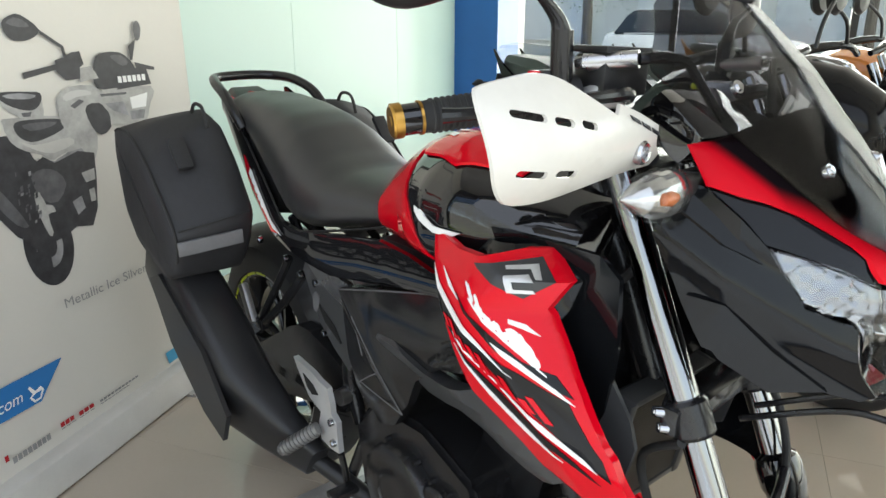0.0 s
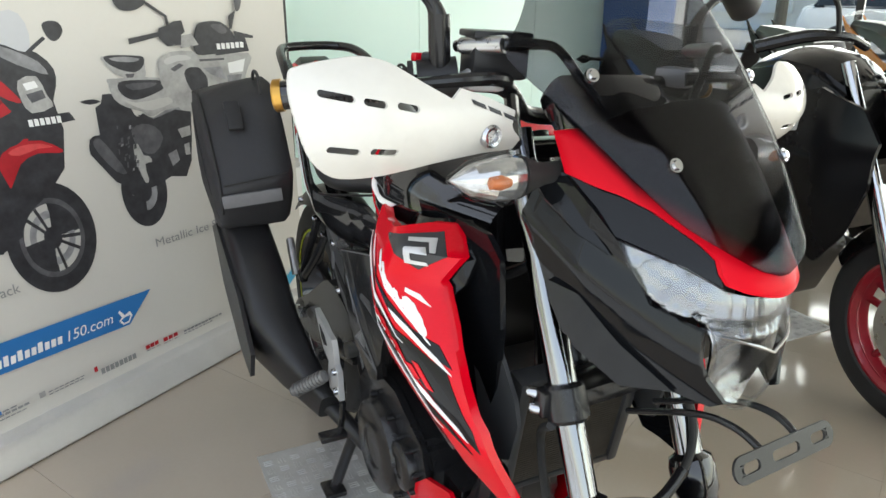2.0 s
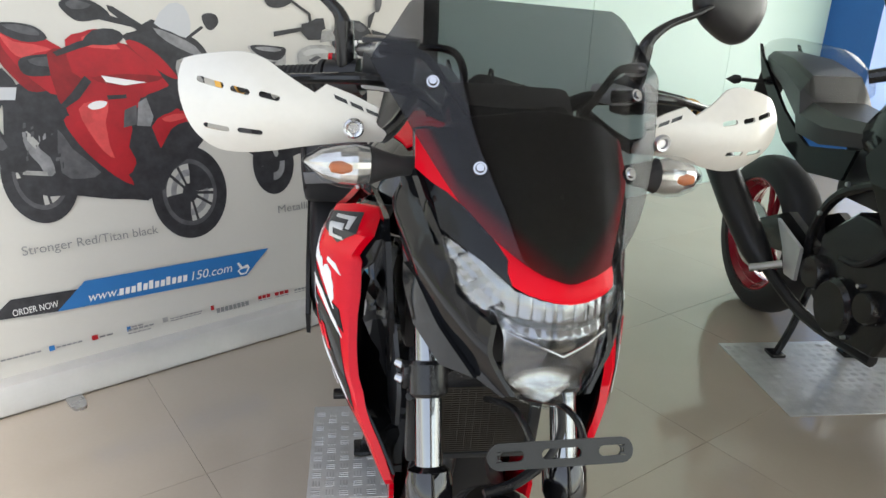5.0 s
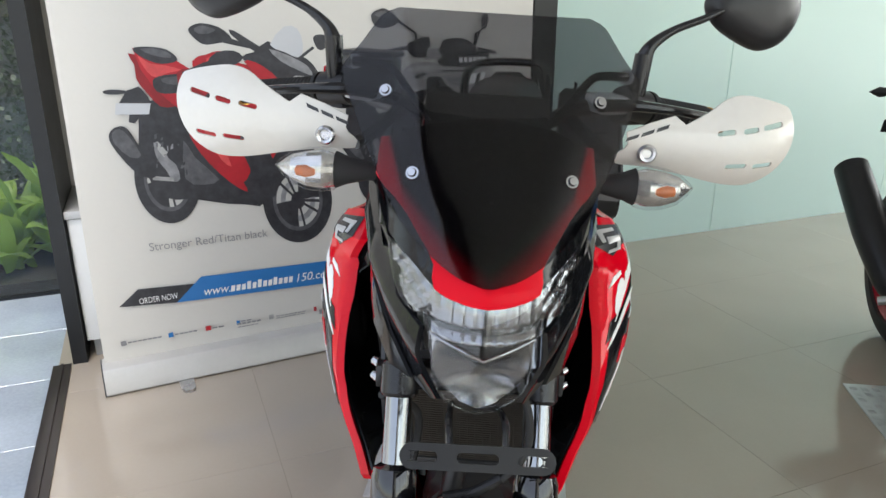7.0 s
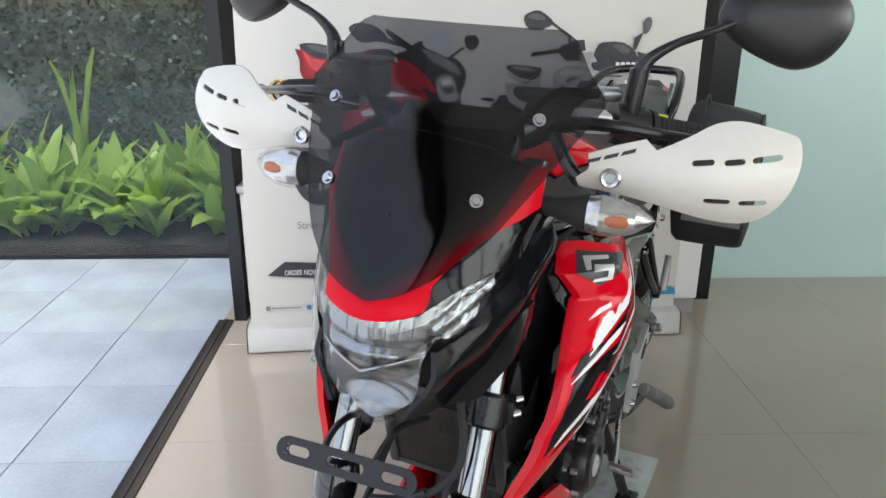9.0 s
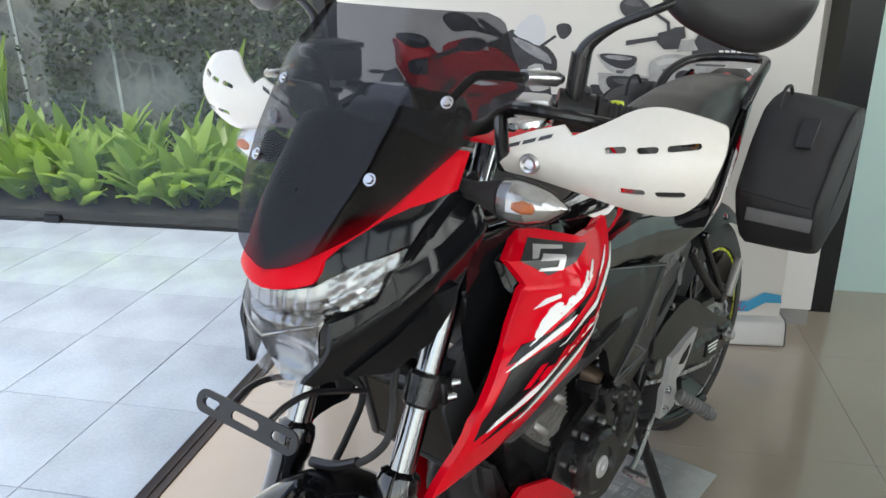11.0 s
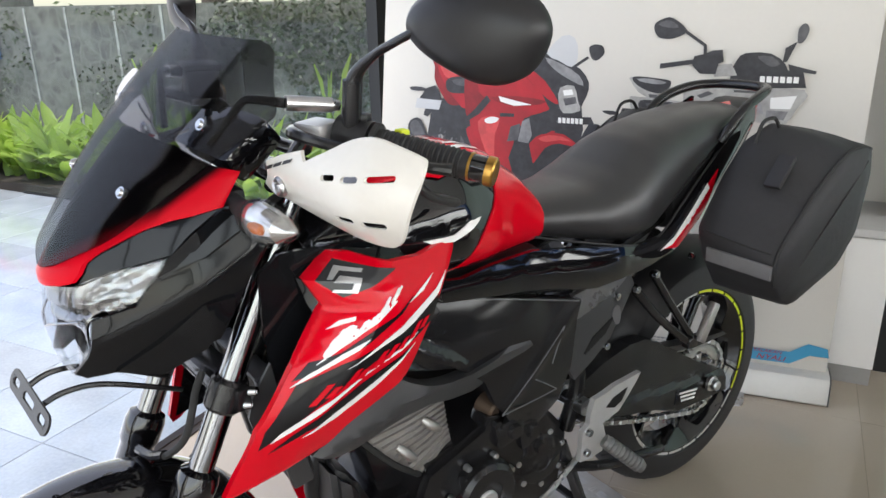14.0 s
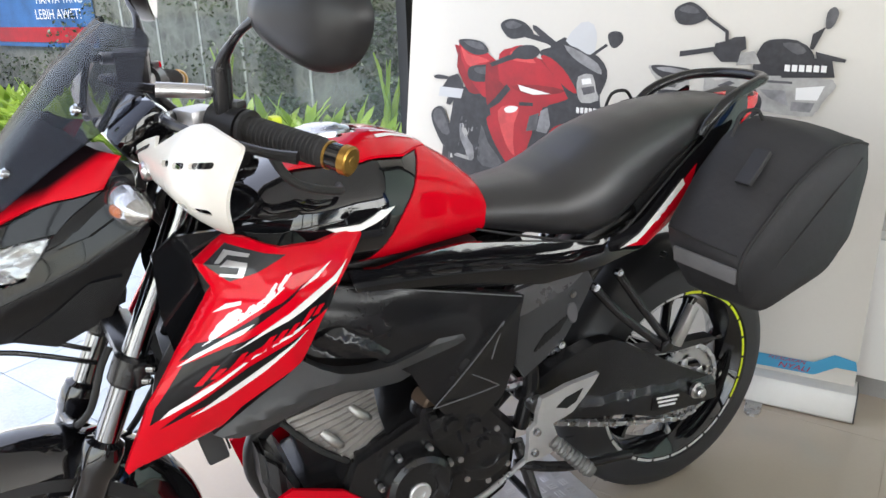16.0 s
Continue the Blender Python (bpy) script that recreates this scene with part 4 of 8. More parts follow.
for line in ([(0.62, 0.478), (0.69, 0.545), (0.765, 0.617)], [(0.765, 0.617), (0.752, 0.575), (0.742, 0.545)], [(0.62, 0.478), (0.70, 0.478), (0.762, 0.482)], [(0.762, 0.482), (0.73, 0.505), (0.70, 0.525)], [(0.45, 0.742), (0.62, 0.706), (0.805, 0.656)]):
    sides("cover_line", lambda bm: cover_line(bm, line), FAINT_LINE, "thin raised line", parent=covers)


def make_scoop(bm):
    o = [(0.243, 0.557), (0.32, 0.598), (0.393, 0.636), (0.42, 0.618), (0.447, 0.606), (0.50, 0.594), (0.545, 0.592), (0.60, 0.606), (0.642, 0.620), (0.68, 0.616), (0.686, 0.602), (0.641, 0.575), (0.564, 0.541), (0.51, 0.546), (0.463, 0.560), (0.41, 0.560), (0.368, 0.555), (0.316, 0.538), (0.28, 0.538)]
    sheet(bm, o, lambda y, z: Vector((interp(y, [0.24, 0.36, 0.5, 0.68], [0.17, 0.178, 0.17, 0.155]) - 0.5 * abs(z - interp(y, [0.24, 0.4, 0.5, 0.68], [0.545, 0.59, 0.605, 0.605])), y, z)), (-0.03, 0, 0), 0.015)


sides("side_scoop", make_scoop, DARK_GREY, "dark grey plastic side scoop")


def make_hump(bm):
    sheet(bm, [(p.x, p.y) for p in smooth_line([(0.400, 0.650, 0), (0.420, 0.673, 0), (0.455, 0.679, 0), (0.496, 0.665, 0), (0.525, 0.643, 0), (0.546, 0.618, 0), (0.50, 0.614, 0), (0.45, 0.628, 0)], 3, True)], lambda y, z: Vector((0.160 - 2.2 * (z - 0.64) ** 2 - 1.1 * (y - 0.47) ** 2 + 0.006 * math.sin((z + 0.6 * y) * 130), y, z)), (-0.02, 0, 0), 0.009)


sides("cover_hump", make_hump, SHEEN_BLACK, "rounded hump on the side cover", parent=covers)


b = bmesh.new()
box(b, (0.20, 0.34, 0.20), (0, 0.58, 0.665), 0.02)
piece("airbox", b, SATIN_BLACK, "black airbox under the tank")


FRAME_GREY = material("frame_grey_paint", (0.17, 0.17, 0.175), 0.28, 0.7, 0.2, 10)


def make_frame_plate(bm):
    plate(bm, [(0.80, 0.660), (0.86, 0.668), (0.972, 0.683), (0.945, 0.658), (0.925, 0.644), (0.874, 0.624), (0.829, 0.609), (0.808, 0.606)], lambda y, z: 0.130 + 0.10 * min(0.02, max(0, z - 0.61)), 0.012, 0.02)


def make_vent_plate(bm):
    plate(bm, [(0.808, 0.604), (0.829, 0.607), (0.874, 0.622), (0.925, 0.642), (0.968, 0.672), (0.985, 0.64), (0.955, 0.585), (0.925, 0.535), (0.88, 0.50), (0.83, 0.47), (0.812, 0.50)], lambda y, z: 0.122 + 0.02 * (z - 0.5), 0.012, 0.03)


fps = sides("frame_plate", make_frame_plate, FRAME_GREY, "grey satin frame cover plate")
sides("vent_plate", make_vent_plate, DARK_GREY, "dark plate with slots and a window", parent=fps)
sides("plate_window", lambda bm: plate(bm, [(p.x, p.y) for p in smooth_line([(0.928, 0.604, 0), (0.942, 0.603, 0), (0.949, 0.582, 0), (0.946, 0.564, 0), (0.934, 0.565, 0), (0.924, 0.586, 0)], 3, True)], lambda y, z: 0.1265, 0.002, 0.05), FAINT_LINE, "pale window in the plate", parent=fps)
# Near-black bars paint the shade of slots that are not cut.
for k in range(7):
    def make_vent(bm, k=k):
        vs = box(bm, (0.003, 0.0045, 0.042), (0, 0, 0), 0, Matrix.Rotation(radians(-38), 4, "X"))
        bmesh.ops.translate(bm, vec=(0.1245, 0.864 + k * 0.0085, 0.538 + k * 0.0046), verts=vs)
    sides("vent_shade", make_vent, RECESS_SHADE, "near-black bar for the shade in a vent slot", parent=fps)
for y, z in ((0.85, 0.647), (0.935, 0.625), (0.912, 0.522)):
    def make_fb(bm, y=y, z=z):
        bolt(bm, (0.124, y, z), (1, 0, 0), 0.009, 0.006)
    sides("frame_bolt", make_fb, CHROME, "bright hexagon bolt", parent=fps)

b = bmesh.new()
for s in (1, -1):
    tube(b, [(s * 0.03, 0.31, 0.80), (s * 0.075, 0.42, 0.74), (s * 0.09, 0.62, 0.68), (s * 0.095, 0.80, 0.60), (s * 0.10, 0.86, 0.46), (s * 0.09, 0.84, 0.34)], 0.017, 12, 6)
    tube(b, [(s * 0.085, 0.72, 0.67), (s * 0.08, 0.95, 0.70), (s * 0.07, 1.15, 0.76), (s * 0.05, 1.35, 0.86)], 0.013, 10, 5)
    tube(b, [(s * 0.09, 0.88, 0.52), (s * 0.09, 1.0, 0.63), (s * 0.08, 1.10, 0.72)], 0.011, 10, 4)
tube(b, [(0, 0.30, 0.72), (0, 0.29, 0.60), (0, 0.34, 0.45)], 0.02, 12, 5)
piece("frame", b, FRAME_BLACK, "black tubular steel frame")

# swingarm, shock, hangers
def make_arm(bm):
    o = [(0.84, 0.41), (0.88, 0.448), (0.932, 0.470), (1.011, 0.488), (1.06, 0.486), (1.10, 0.468), (1.15, 0.437), (1.25, 0.375), (1.366, 0.315), (1.374, 0.262), (1.28, 0.262), (1.182, 0.268), (1.10, 0.30), (0.95, 0.335), (0.86, 0.36)]
    plate(bm, o, lambda y, z: 0.116 - 0.004 * (y - 1.0) - 0.010 * min(1.0, max(0.0, (z - (0.342 - 0.135 * (y - 1.1)))) / 0.006), 0.034, 0.012)


arms = sides("swingarm", make_arm, ENGINE_BLACK, "black box section swingarm")
b = bmesh.new()
rod(b, (-0.13, 0.86, 0.40), (0.13, 0.86, 0.40), 0.018)
piece("swingarm_pivot", b, STEEL, "steel swingarm pivot")
b = bmesh.new()
rod(b, (-0.125, REAR_Y, REAR_R), (0.125, REAR_Y, REAR_R), 0.011)
piece("axle", b, STEEL, "steel rear axle")
for s in (1, -1):
    b = bmesh.new()
    lathe(b, [(0.0, s * 0.142), (0.01, s * 0.141), (0.013, s * 0.137), (0.013, s * 0.126), (0.02, s * 0.125), (0.02, s * 0.118)], (0, REAR_Y, REAR_R), "X", 12)
    piece("axle_nut", b, STEEL, "bright axle nut", arms[0 if s > 0 else 1])
b = bmesh.new()
box(b, (0.003, 0.09, 0.038), (0.1165, 1.217, 0.300), 0.001, Matrix.Rotation(radians(-8), 4, "X"))
sticker = piece("label_sticker", b, BLACK_DECAL, "black sticker with small white print", arms[0])
for k in range(3):
    b = bmesh.new()
    box(b, (0.001, 0.066 - 0.008 * k, 0.005), (0.1187, 1.215, 0.311 - 0.010 * k), 0, Matrix.Rotation(radians(-8), 4, "X"))
    piece("print_bar", b, WHITE_DECAL, "", arms[0])
b = bmesh.new()
tube(b, [(0.03, 0.93, 0.42), (0.03, 0.97, 0.66)], 0.022, 12, 3)
piece("shock_absorber", b, ENGINE_BLACK, "black rear shock absorber")
b = bmesh.new()
pts = []
for k in range(8 * 12):
    a = 2 * math.pi * k / 12
    f = k / 96
    pts.append((0.03 + 0.034 * math.cos(a), 0.935 + 0.032 * f + 0.034 * math.sin(a), 0.45 + 0.17 * f))
tube(b, pts, 0.006, 6, 1)
piece("spring", b, STEEL, "coiled steel spring")

b = bmesh.new()
rings = []
for k in range(19):
    a = radians(-78 + 112 * k / 18)
    rr = REAR_R + 0.035
    rings.append([Vector((u * 0.075, REAR_Y + math.sin(a) * (rr - 0.05 * abs(u) ** 3), REAR_R + math.cos(a) * (rr - 0.05 * abs(u) ** 3))) for u in np.linspace(-1, 1, 9)])
loft(b, rings, closed=False)
shell(b, 0.004)
piece("rear_fender", b, SATIN_BLACK, "satin black rear inner fender")
b = bmesh.new()
plate(b, [(0.95, 0.47), (1.05, 0.458), (1.20, 0.43), (1.36, 0.418), (1.375, 0.408), (1.24, 0.408), (1.10, 0.43)], lambda y, z: 0.10, 0.03, 0.05)
piece("chain_guard", b, SATIN_BLACK, "satin black chain guard")


def make_hanger(bm):
    o = [(0.982, 0.456), (0.970, 0.440), (0.945, 0.415), (0.916, 0.390), (0.890, 0.384), (0.868, 0.380), (0.878, 0.350), (0.870, 0.315), (0.84, 0.308), (0.811, 0.309), (0.814, 0.345), (0.815, 0.376), (0.831, 0.388), (0.833, 0.410), (0.842, 0.441), (0.90, 0.453)]
    plate(bm, o, lambda y, z: 0.168 - 0.06 * abs(y - 0.87), 0.012, 0.02)


hang = sides("foot_bracket", make_hanger, SILVER, "silver cast footrest bracket")


# A near-black sheet on the bracket paints its opening's shade; no hole.
def make_hanger_shade(bm):
    plate(bm, [(0.874, 0.414), (0.895, 0.428), (0.939, 0.436), (0.923, 0.412), (0.900, 0.404)], lambda y, z: 0.1695 - 0.06 * abs(y - 0.87), 0.002, 0.03)


sides("opening_shade", make_hanger_shade, RECESS_SHADE, "near-black sheet for the shaded opening in the bracket", parent=hang)
for y, z in ((0.830, 0.372), (0.826, 0.327)):
    def make_hb(bm, y=y, z=z):
        bolt(bm, (0.165, y, z), (1, 0, 0), 0.009, 0.007)
    sides("bracket_bolt", make_hb, CHROME, "bright bracket bolt", parent=hang)


def make_peg(bm):
    m = look((0.18, 0.858, 0.352), (0.250, 0.920, 0.288)) @ Matrix.Rotation(radians(180), 4, "Y")
    ribs = [q for k in range(9) for q in ((0.0138, 0.010 + k * 0.009), (0.0158, 0.0115 + k * 0.009), (0.0158, 0.016 + k * 0.009), (0.0138, 0.0175 + k * 0.009))]
    lathe(bm, [(0.0, 0), (0.0138, 0.002), *ribs, (0.011, 0.098), (0.0, 0.1)], (0, 0, 0), "Z", 14)
    transform(bm, m)


sides("footpeg", make_peg, DULL_ALU, "ribbed alloy footpeg", parent=hang)


def make_pass(bm):
    tube(bm, [(0.125, 0.985, 0.63), (0.13, 1.06, 0.55), (0.135, 1.165, 0.462)], 0.010, 10, 3)
    tube(bm, [(0.125, 1.042, 0.65), (0.13, 1.10, 0.57), (0.135, 1.185, 0.462)], 0.009, 10, 3)
    box(bm, (0.02, 0.035, 0.025), (0.137, 1.175, 0.46), 0.005)


pas = sides("passenger_hanger", make_pass, FRAME_BLACK, "black passenger footrest hanger")


def make_pass_peg(bm):
    box(bm, (0.018, 0.024, 0.095), (0.148, 1.215, 0.50), 0.005, Matrix.Rotation(radians(-28), 4, "X"))


sides("passenger_peg", make_pass_peg, ALU, "folded alloy passenger peg", parent=pas)
for y, z in ((0.985, 0.63), (1.042, 0.65), (1.155, 0.665)):
    def make_pb(bm, y=y, z=z):
        bolt(bm, (0.13, y, z), (1, 0, 0), 0.0085, 0.008)
    sides("hanger_bolt", make_pb, CHROME, "bright hanger bolt", parent=pas)

# engine
b = bmesh.new()
T_ENG = Matrix.Translation((0, 0.480, 0.365)) @ Matrix.Rotation(radians(13), 4, "X")
box(b, (0.10, 0.15, 0.19), (0.015, 0, 0.085), 0.01)
transform(b, T_ENG)
cyl = piece("cylinder", b, ENGINE_BLACK, "cast aluminium cylinder on a black base")
b = bmesh.new()
plate(b, [(0.370, 0.501), (0.425, 0.516), (0.488, 0.535), (0.527, 0.530), (0.535, 0.466), (0.545, 0.430), (0.515, 0.401), (0.490, 0.380), (0.461, 0.404), (0.420, 0.432), (0.383, 0.463)], lambda y, z: 0.098 - 0.9 * (y - 0.47) ** 2, 0.05, 0.015)
piece("cylinder_wall", b, ALU, "cast aluminium cylinder wall", cyl)
for k in range(9):
    f = (k + 0.4) / 9
    p, q = Vector((0, 0.370, 0.499)).lerp(Vector((0, 0.480, 0.388)), f), Vector((0, 0.524, 0.527)).lerp(Vector((0, 0.541, 0.430)), f)
    b = bmesh.new()
    way = (q - p).normalized()
    side = way.cross(Vector((1, 0, 0))) * 0.0026
    out = Vector((0.013, 0, 0))
    ends = []
    for m in range(7):
        c = p.lerp(q, m / 6) - way * (0.008 * (k % 2) if m == 0 else 0)
        c.x = 0.0945 - 0.9 * (c.y - 0.47) ** 2
        ends.append([c - side, c - side * 0.5 + out * (0.55 if m % 3 else 0.75), c + side * 0.5 + out * (0.55 if m % 3 else 0.75), c + side])
    loft(b, ends)
    piece("fin", b, ALU, "", cyl)
b = bmesh.new()
box(b, (0.19, 0.24, 0.19), (0, 0.50, 0.265), 0.03)
piece("oil_pan", b, ENGINE_BLACK, "black oil pan under the cylinder")
b = bmesh.new()
box(b, (0.135, 0.165, 0.06), (0.018, 0, 0.212), 0.02)
transform(b, T_ENG)
piece("cylinder_head", b, ALU, "cast aluminium cylinder head cover")
for pts in ([(0.098, 0.427, 0.464), (0.106, 0.440, 0.450), (0.106, 0.452, 0.437), (0.098, 0.462, 0.426)], [(0.098, 0.481, 0.499), (0.106, 0.492, 0.488), (0.106, 0.505, 0.476), (0.098, 0.516, 0.465)]):
    b = bmesh.new()
    tube(b, pts, [0.007, 0.0095, 0.0085, 0.006], 12, 4)
    piece("cylinder_boss", b, ALU, "", cyl)
b = bmesh.new()
loft(b, [[Vector((x, 0.63 + dy * 1.0, 0.30 + dz)) for dy, dz in ((-0.20, 0.0), (-0.16, 0.10), (-0.03, 0.15), (0.12, 0.14), (0.19, 0.06), (0.17, -0.07), (0.05, -0.13), (-0.12, -0.12))] for x in (-0.12, -0.1, 0.1, 0.12)])
bmesh.ops.bevel(b, geom=b.edges[:], offset=0.012, segments=2, affect="EDGES")
eng = piece("crankcase", b, ENGINE_BLACK, "black cast engine crankcase")


def engine_cover(y, z, r, x0, depth, mat, name, label, s=1):
    bm = bmesh.new()
    lathe(bm, [(r, s * x0), (r, s * (x0 + depth * 0.5)), (r * 0.93, s * (x0 + depth * 0.85)), (r * 0.8, s * (x0 + depth)), (r * 0.45, s * (x0 + depth)), (r * 0.42, s * (x0 + depth * 0.92)), (0.0, s * (x0 + depth * 0.9))], (0, y, z), "X", 40)
    ob = piece(name, bm, mat, label, eng)
    for k in range(7):
        bm = bmesh.new()
        a = 2 * math.pi * (k + 0.3) / 7
        bolt(bm, (s * (x0 + depth * 0.3), y + math.cos(a) * r * 1.02, z + math.sin(a) * r * 1.02), (s, 0, 0), 0.007, 0.012)
        piece("cover_bolt", bm, STEEL if s > 0 else ENGINE_BLACK, "", eng)


engine_cover(0.590, 0.320, 0.070, 0.11, 0.045, ENGINE_BLACK, "alternator_cover", "round black alternator cover")
b = bmesh.new()
lathe(b, [(0.0, 0.151), (0.008, 0.1515), (0.009, 0.1555), (0.019, 0.1565), (0.022, 0.154), (0.0225, 0.148)], (0, 0.585, 0.312), "X", 36)
piece("cover_plug", b, SILVER, "round pale plug of the cover", eng)
engine_cover(0.745, 0.32, 0.058, 0.105, 0.02, ENGINE_BLACK, "sprocket_cover", "black sprocket cover")
for y, z, w, h, x in ((0.655, 0.425, 0.07, 0.05, 0.132), (0.705, 0.405, 0.05, 0.07, 0.128), (0.62, 0.445, 0.035, 0.04, 0.12), (0.69, 0.455, 0.035, 0.03, 0.125), (0.725, 0.36, 0.05, 0.04, 0.126)):
    b = bmesh.new()
    box(b, (0.05, w, h), (x - 0.022, y, z), 0.009, Matrix.Rotation(radians(18 * math.sin(y * 90)), 4, "X"))
    rod(b, (x, y + 0.006, z), (x + 0.012, y + 0.006, z), min(w, h) * 0.36, min(w, h) * 0.26, 18)
    piece("gear_housing", b, ENGINE_BLACK, "black cast housing with round bosses", eng)
engine_cover(0.655, 0.29, 0.10, 0.11, 0.04, ENGINE_BLACK, "clutch_cover", "round black clutch cover", -1)
engine_cover(0.545, 0.315, 0.05, 0.11, 0.03, ENGINE_BLACK, "pump_cover", "small black pump cover", -1)
b = bmesh.new()
rod(b, (0.08, 0.625, 0.475), (0.112, 0.632, 0.468), 0.020, 0.018, 20)
rod(b, (0.112, 0.632, 0.468), (0.116, 0.633, 0.467), 0.018, 0.014, 20)
piece("head_plug", b, material("brown_cast_plug", (0.10, 0.07, 0.05), 0.45, 0.5, 0.2, 20), "round brown head cap", cyl)
b = bmesh.new()
tube(b, [(0.09, 0.36, 0.50), (0.103, 0.415, 0.437), (0.10, 0.47, 0.39)], 0.0055, 8, 4)
piece("hose", b, RUBBER, "thin black hose")

# radiator
RAD = Matrix.Translation((0, 0.232, 0.568)) @ Matrix.Rotation(radians(12), 4, "X") @ Matrix.Diagonal((0.80, 1, 0.95, 1))
b = bmesh.new()
for x in (-0.118, 0.118):
    box(b, (0.022, 0.036, 0.22), (x, 0, 0), 0.006)
box(b, (0.236, 0.03, 0.012), (0, 0, 0.104), 0.003)
box(b, (0.236, 0.03, 0.012), (0, 0, -0.104), 0.003)
transform(b, RAD)
rad = piece("radiator", b, DARK_GREY, "dark grey radiator with fine fins")
b = bmesh.new()
for k in range(40):
    box(b, (0.214, 0.024, 0.0012), (0, 0, -0.096 + k * 0.0049), 0)
for k in range(15):
    box(b, (0.0024, 0.02, 0.195), (-0.105 + k * 0.015, 0, 0), 0)
transform(b, RAD)
tagged(piece("fin_block", b, RADIATOR, "", rad), kind="stuff")
b = bmesh.new()
box(b, (0.235, 0.004, 0.20), (0, 0.022, 0), 0.001)
transform(b, RAD)
piece("fan_shroud", b, SATIN_BLACK, "", rad)


def make_rad_guard(bm):
    plate(bm, [(0.215, 0.715), (0.25, 0.72), (0.275, 0.70), (0.25, 0.575), (0.215, 0.55), (0.185, 0.565), (0.17, 0.625), (0.18, 0.66)], lambda y, z: 0.132 - 0.12 * (0.25 - y), 0.006, 0.05)


sides("radiator_side", make_rad_guard, DARK_GREY, "grey plastic radiator side guard")

# exhaust
b = bmesh.new()
tube(b, [(0.0, 0.40, 0.47), (-0.02, 0.34, 0.42), (-0.04, 0.33, 0.32), (-0.05, 0.40, 0.20), (-0.06, 0.55, 0.155), (-0.09, 0.75, 0.17), (-0.14, 0.88, 0.22), (-0.19, 0.98, 0.27)], 0.019, 14, 6)
ex = piece("exhaust_pipe", b, SATIN_BLACK, "black exhaust header pipe")
MUF = [(-0.165, 0.90, 0.245), (-0.205, 0.985, 0.30), (-0.240, 1.075, 0.365), (-0.246, 1.16, 0.435), (-0.25, 1.29, 0.52), (-0.25, 1.42, 0.60)]
b = bmesh.new()
rings = []
for (x, y, z), w, h in zip(MUF, (0.03, 0.055, 0.082, 0.086, 0.084, 0.07), (0.045, 0.062, 0.085, 0.098, 0.098, 0.085)):
    ring = []
    for k in range(20):
        a = 2 * math.pi * k / 20
        c, s = math.copysign(abs(math.cos(a)) ** 0.5, math.cos(a)), math.copysign(abs(math.sin(a)) ** 0.5, math.sin(a))
        ring.append(Vector((x + c * w * 0.72, y - s * h * 0.5, z + s * h * 0.86)))
    rings.append(ring)
loft(b, rings)
piece("muffler", b, SATIN_BLACK, "matt black exhaust muffler", ex)
b = bmesh.new()
sheet(b, [(1.00, 0.36), (1.10, 0.47), (1.30, 0.585), (1.36, 0.56), (1.27, 0.43), (1.12, 0.32), (1.03, 0.29)], lambda y, z: Vector((-0.312 - 0.02 * (y - 1.1), y, z)), (0.01, 0, 0), 0.03)
piece("heat_shield", b, SATIN_BLACK, "black heat shield on the muffler", ex)
b = bmesh.new()
bolt(b, (-0.268, 1.118, 0.440), (-0.3, -1, 0.5), 0.011, 0.004)
piece("shield_screw", b, STEEL, "round steel screw", ex)

# belly pan, stand, pedals
def make_belly(bm):
    plate(bm, [(0.30, 0.36), (0.36, 0.385), (0.45, 0.35), (0.56, 0.25), (0.68, 0.20), (0.66, 0.165), (0.45, 0.175), (0.33, 0.25)], lambda y, z: 0.125 - 0.10 * max(0, 0.30 - z), 0.008, 0.03)


sides("belly_pan", make_belly, RED, "red belly pan side")
b = bmesh.new()
loft(b, [[Vector((x * w, y, z0 + (z1 - z0) * k)) for x, k in ((-1, 0.3), (-0.8, 1), (0.8, 1), (1, 0.3), (0.6, 0), (-0.6, 0))] for y, w, z0, z1 in ((0.325, 0.06, 0.33, 0.43), (0.36, 0.095, 0.25, 0.41), (0.44, 0.112, 0.17, 0.24), (0.62, 0.11, 0.15, 0.19))])
bmesh.ops.bevel(b, geom=b.edges[:], offset=0.012, segments=2, affect="EDGES")
piece("belly_front", b, SATIN_BLACK, "black front of the belly pan")
b = bmesh.new()
tube(b, [(0.14, 0.83, 0.30), (0.165, 0.72, 0.272), (0.175, 0.66, 0.268)], 0.006, 8, 4)
rod(b, (0.165, 0.66, 0.268), (0.215, 0.655, 0.268), 0.009)
piece("gear_lever", b, STEEL, "steel gear lever")
b = bmesh.new()
tube(b, [(-0.14, 0.86, 0.32), (-0.17, 0.78, 0.285), (-0.19, 0.742, 0.28)], 0.007, 8, 4)
box(b, (0.055, 0.03, 0.012), (-0.205, 0.735, 0.283), 0.003)
piece("brake_pedal", b, FRAME_BLACK, "black brake pedal")
b = bmesh.new()
for s in (1, -1):
    tube(b, [(s * 0.08, 0.84, 0.30), (s * 0.13, 0.87, 0.14), (s * 0.16, 0.90, 0.02)], 0.013, 10, 4)
    box(b, (0.05, 0.06, 0.012), (s * 0.163, 0.903, 0.015), 0.004)
rod(b, (-0.12, 0.865, 0.16), (0.12, 0.865, 0.16), 0.009)
piece("centre_stand", b, FRAME_BLACK, "black centre stand")
b = bmesh.new()
tube(b, [(0.10, 0.82, 0.26), (0.14, 0.92, 0.245), (0.155, 1.08, 0.23)], 0.011, 10, 4)
piece("side_stand", b, FRAME_BLACK, "folded black side stand")

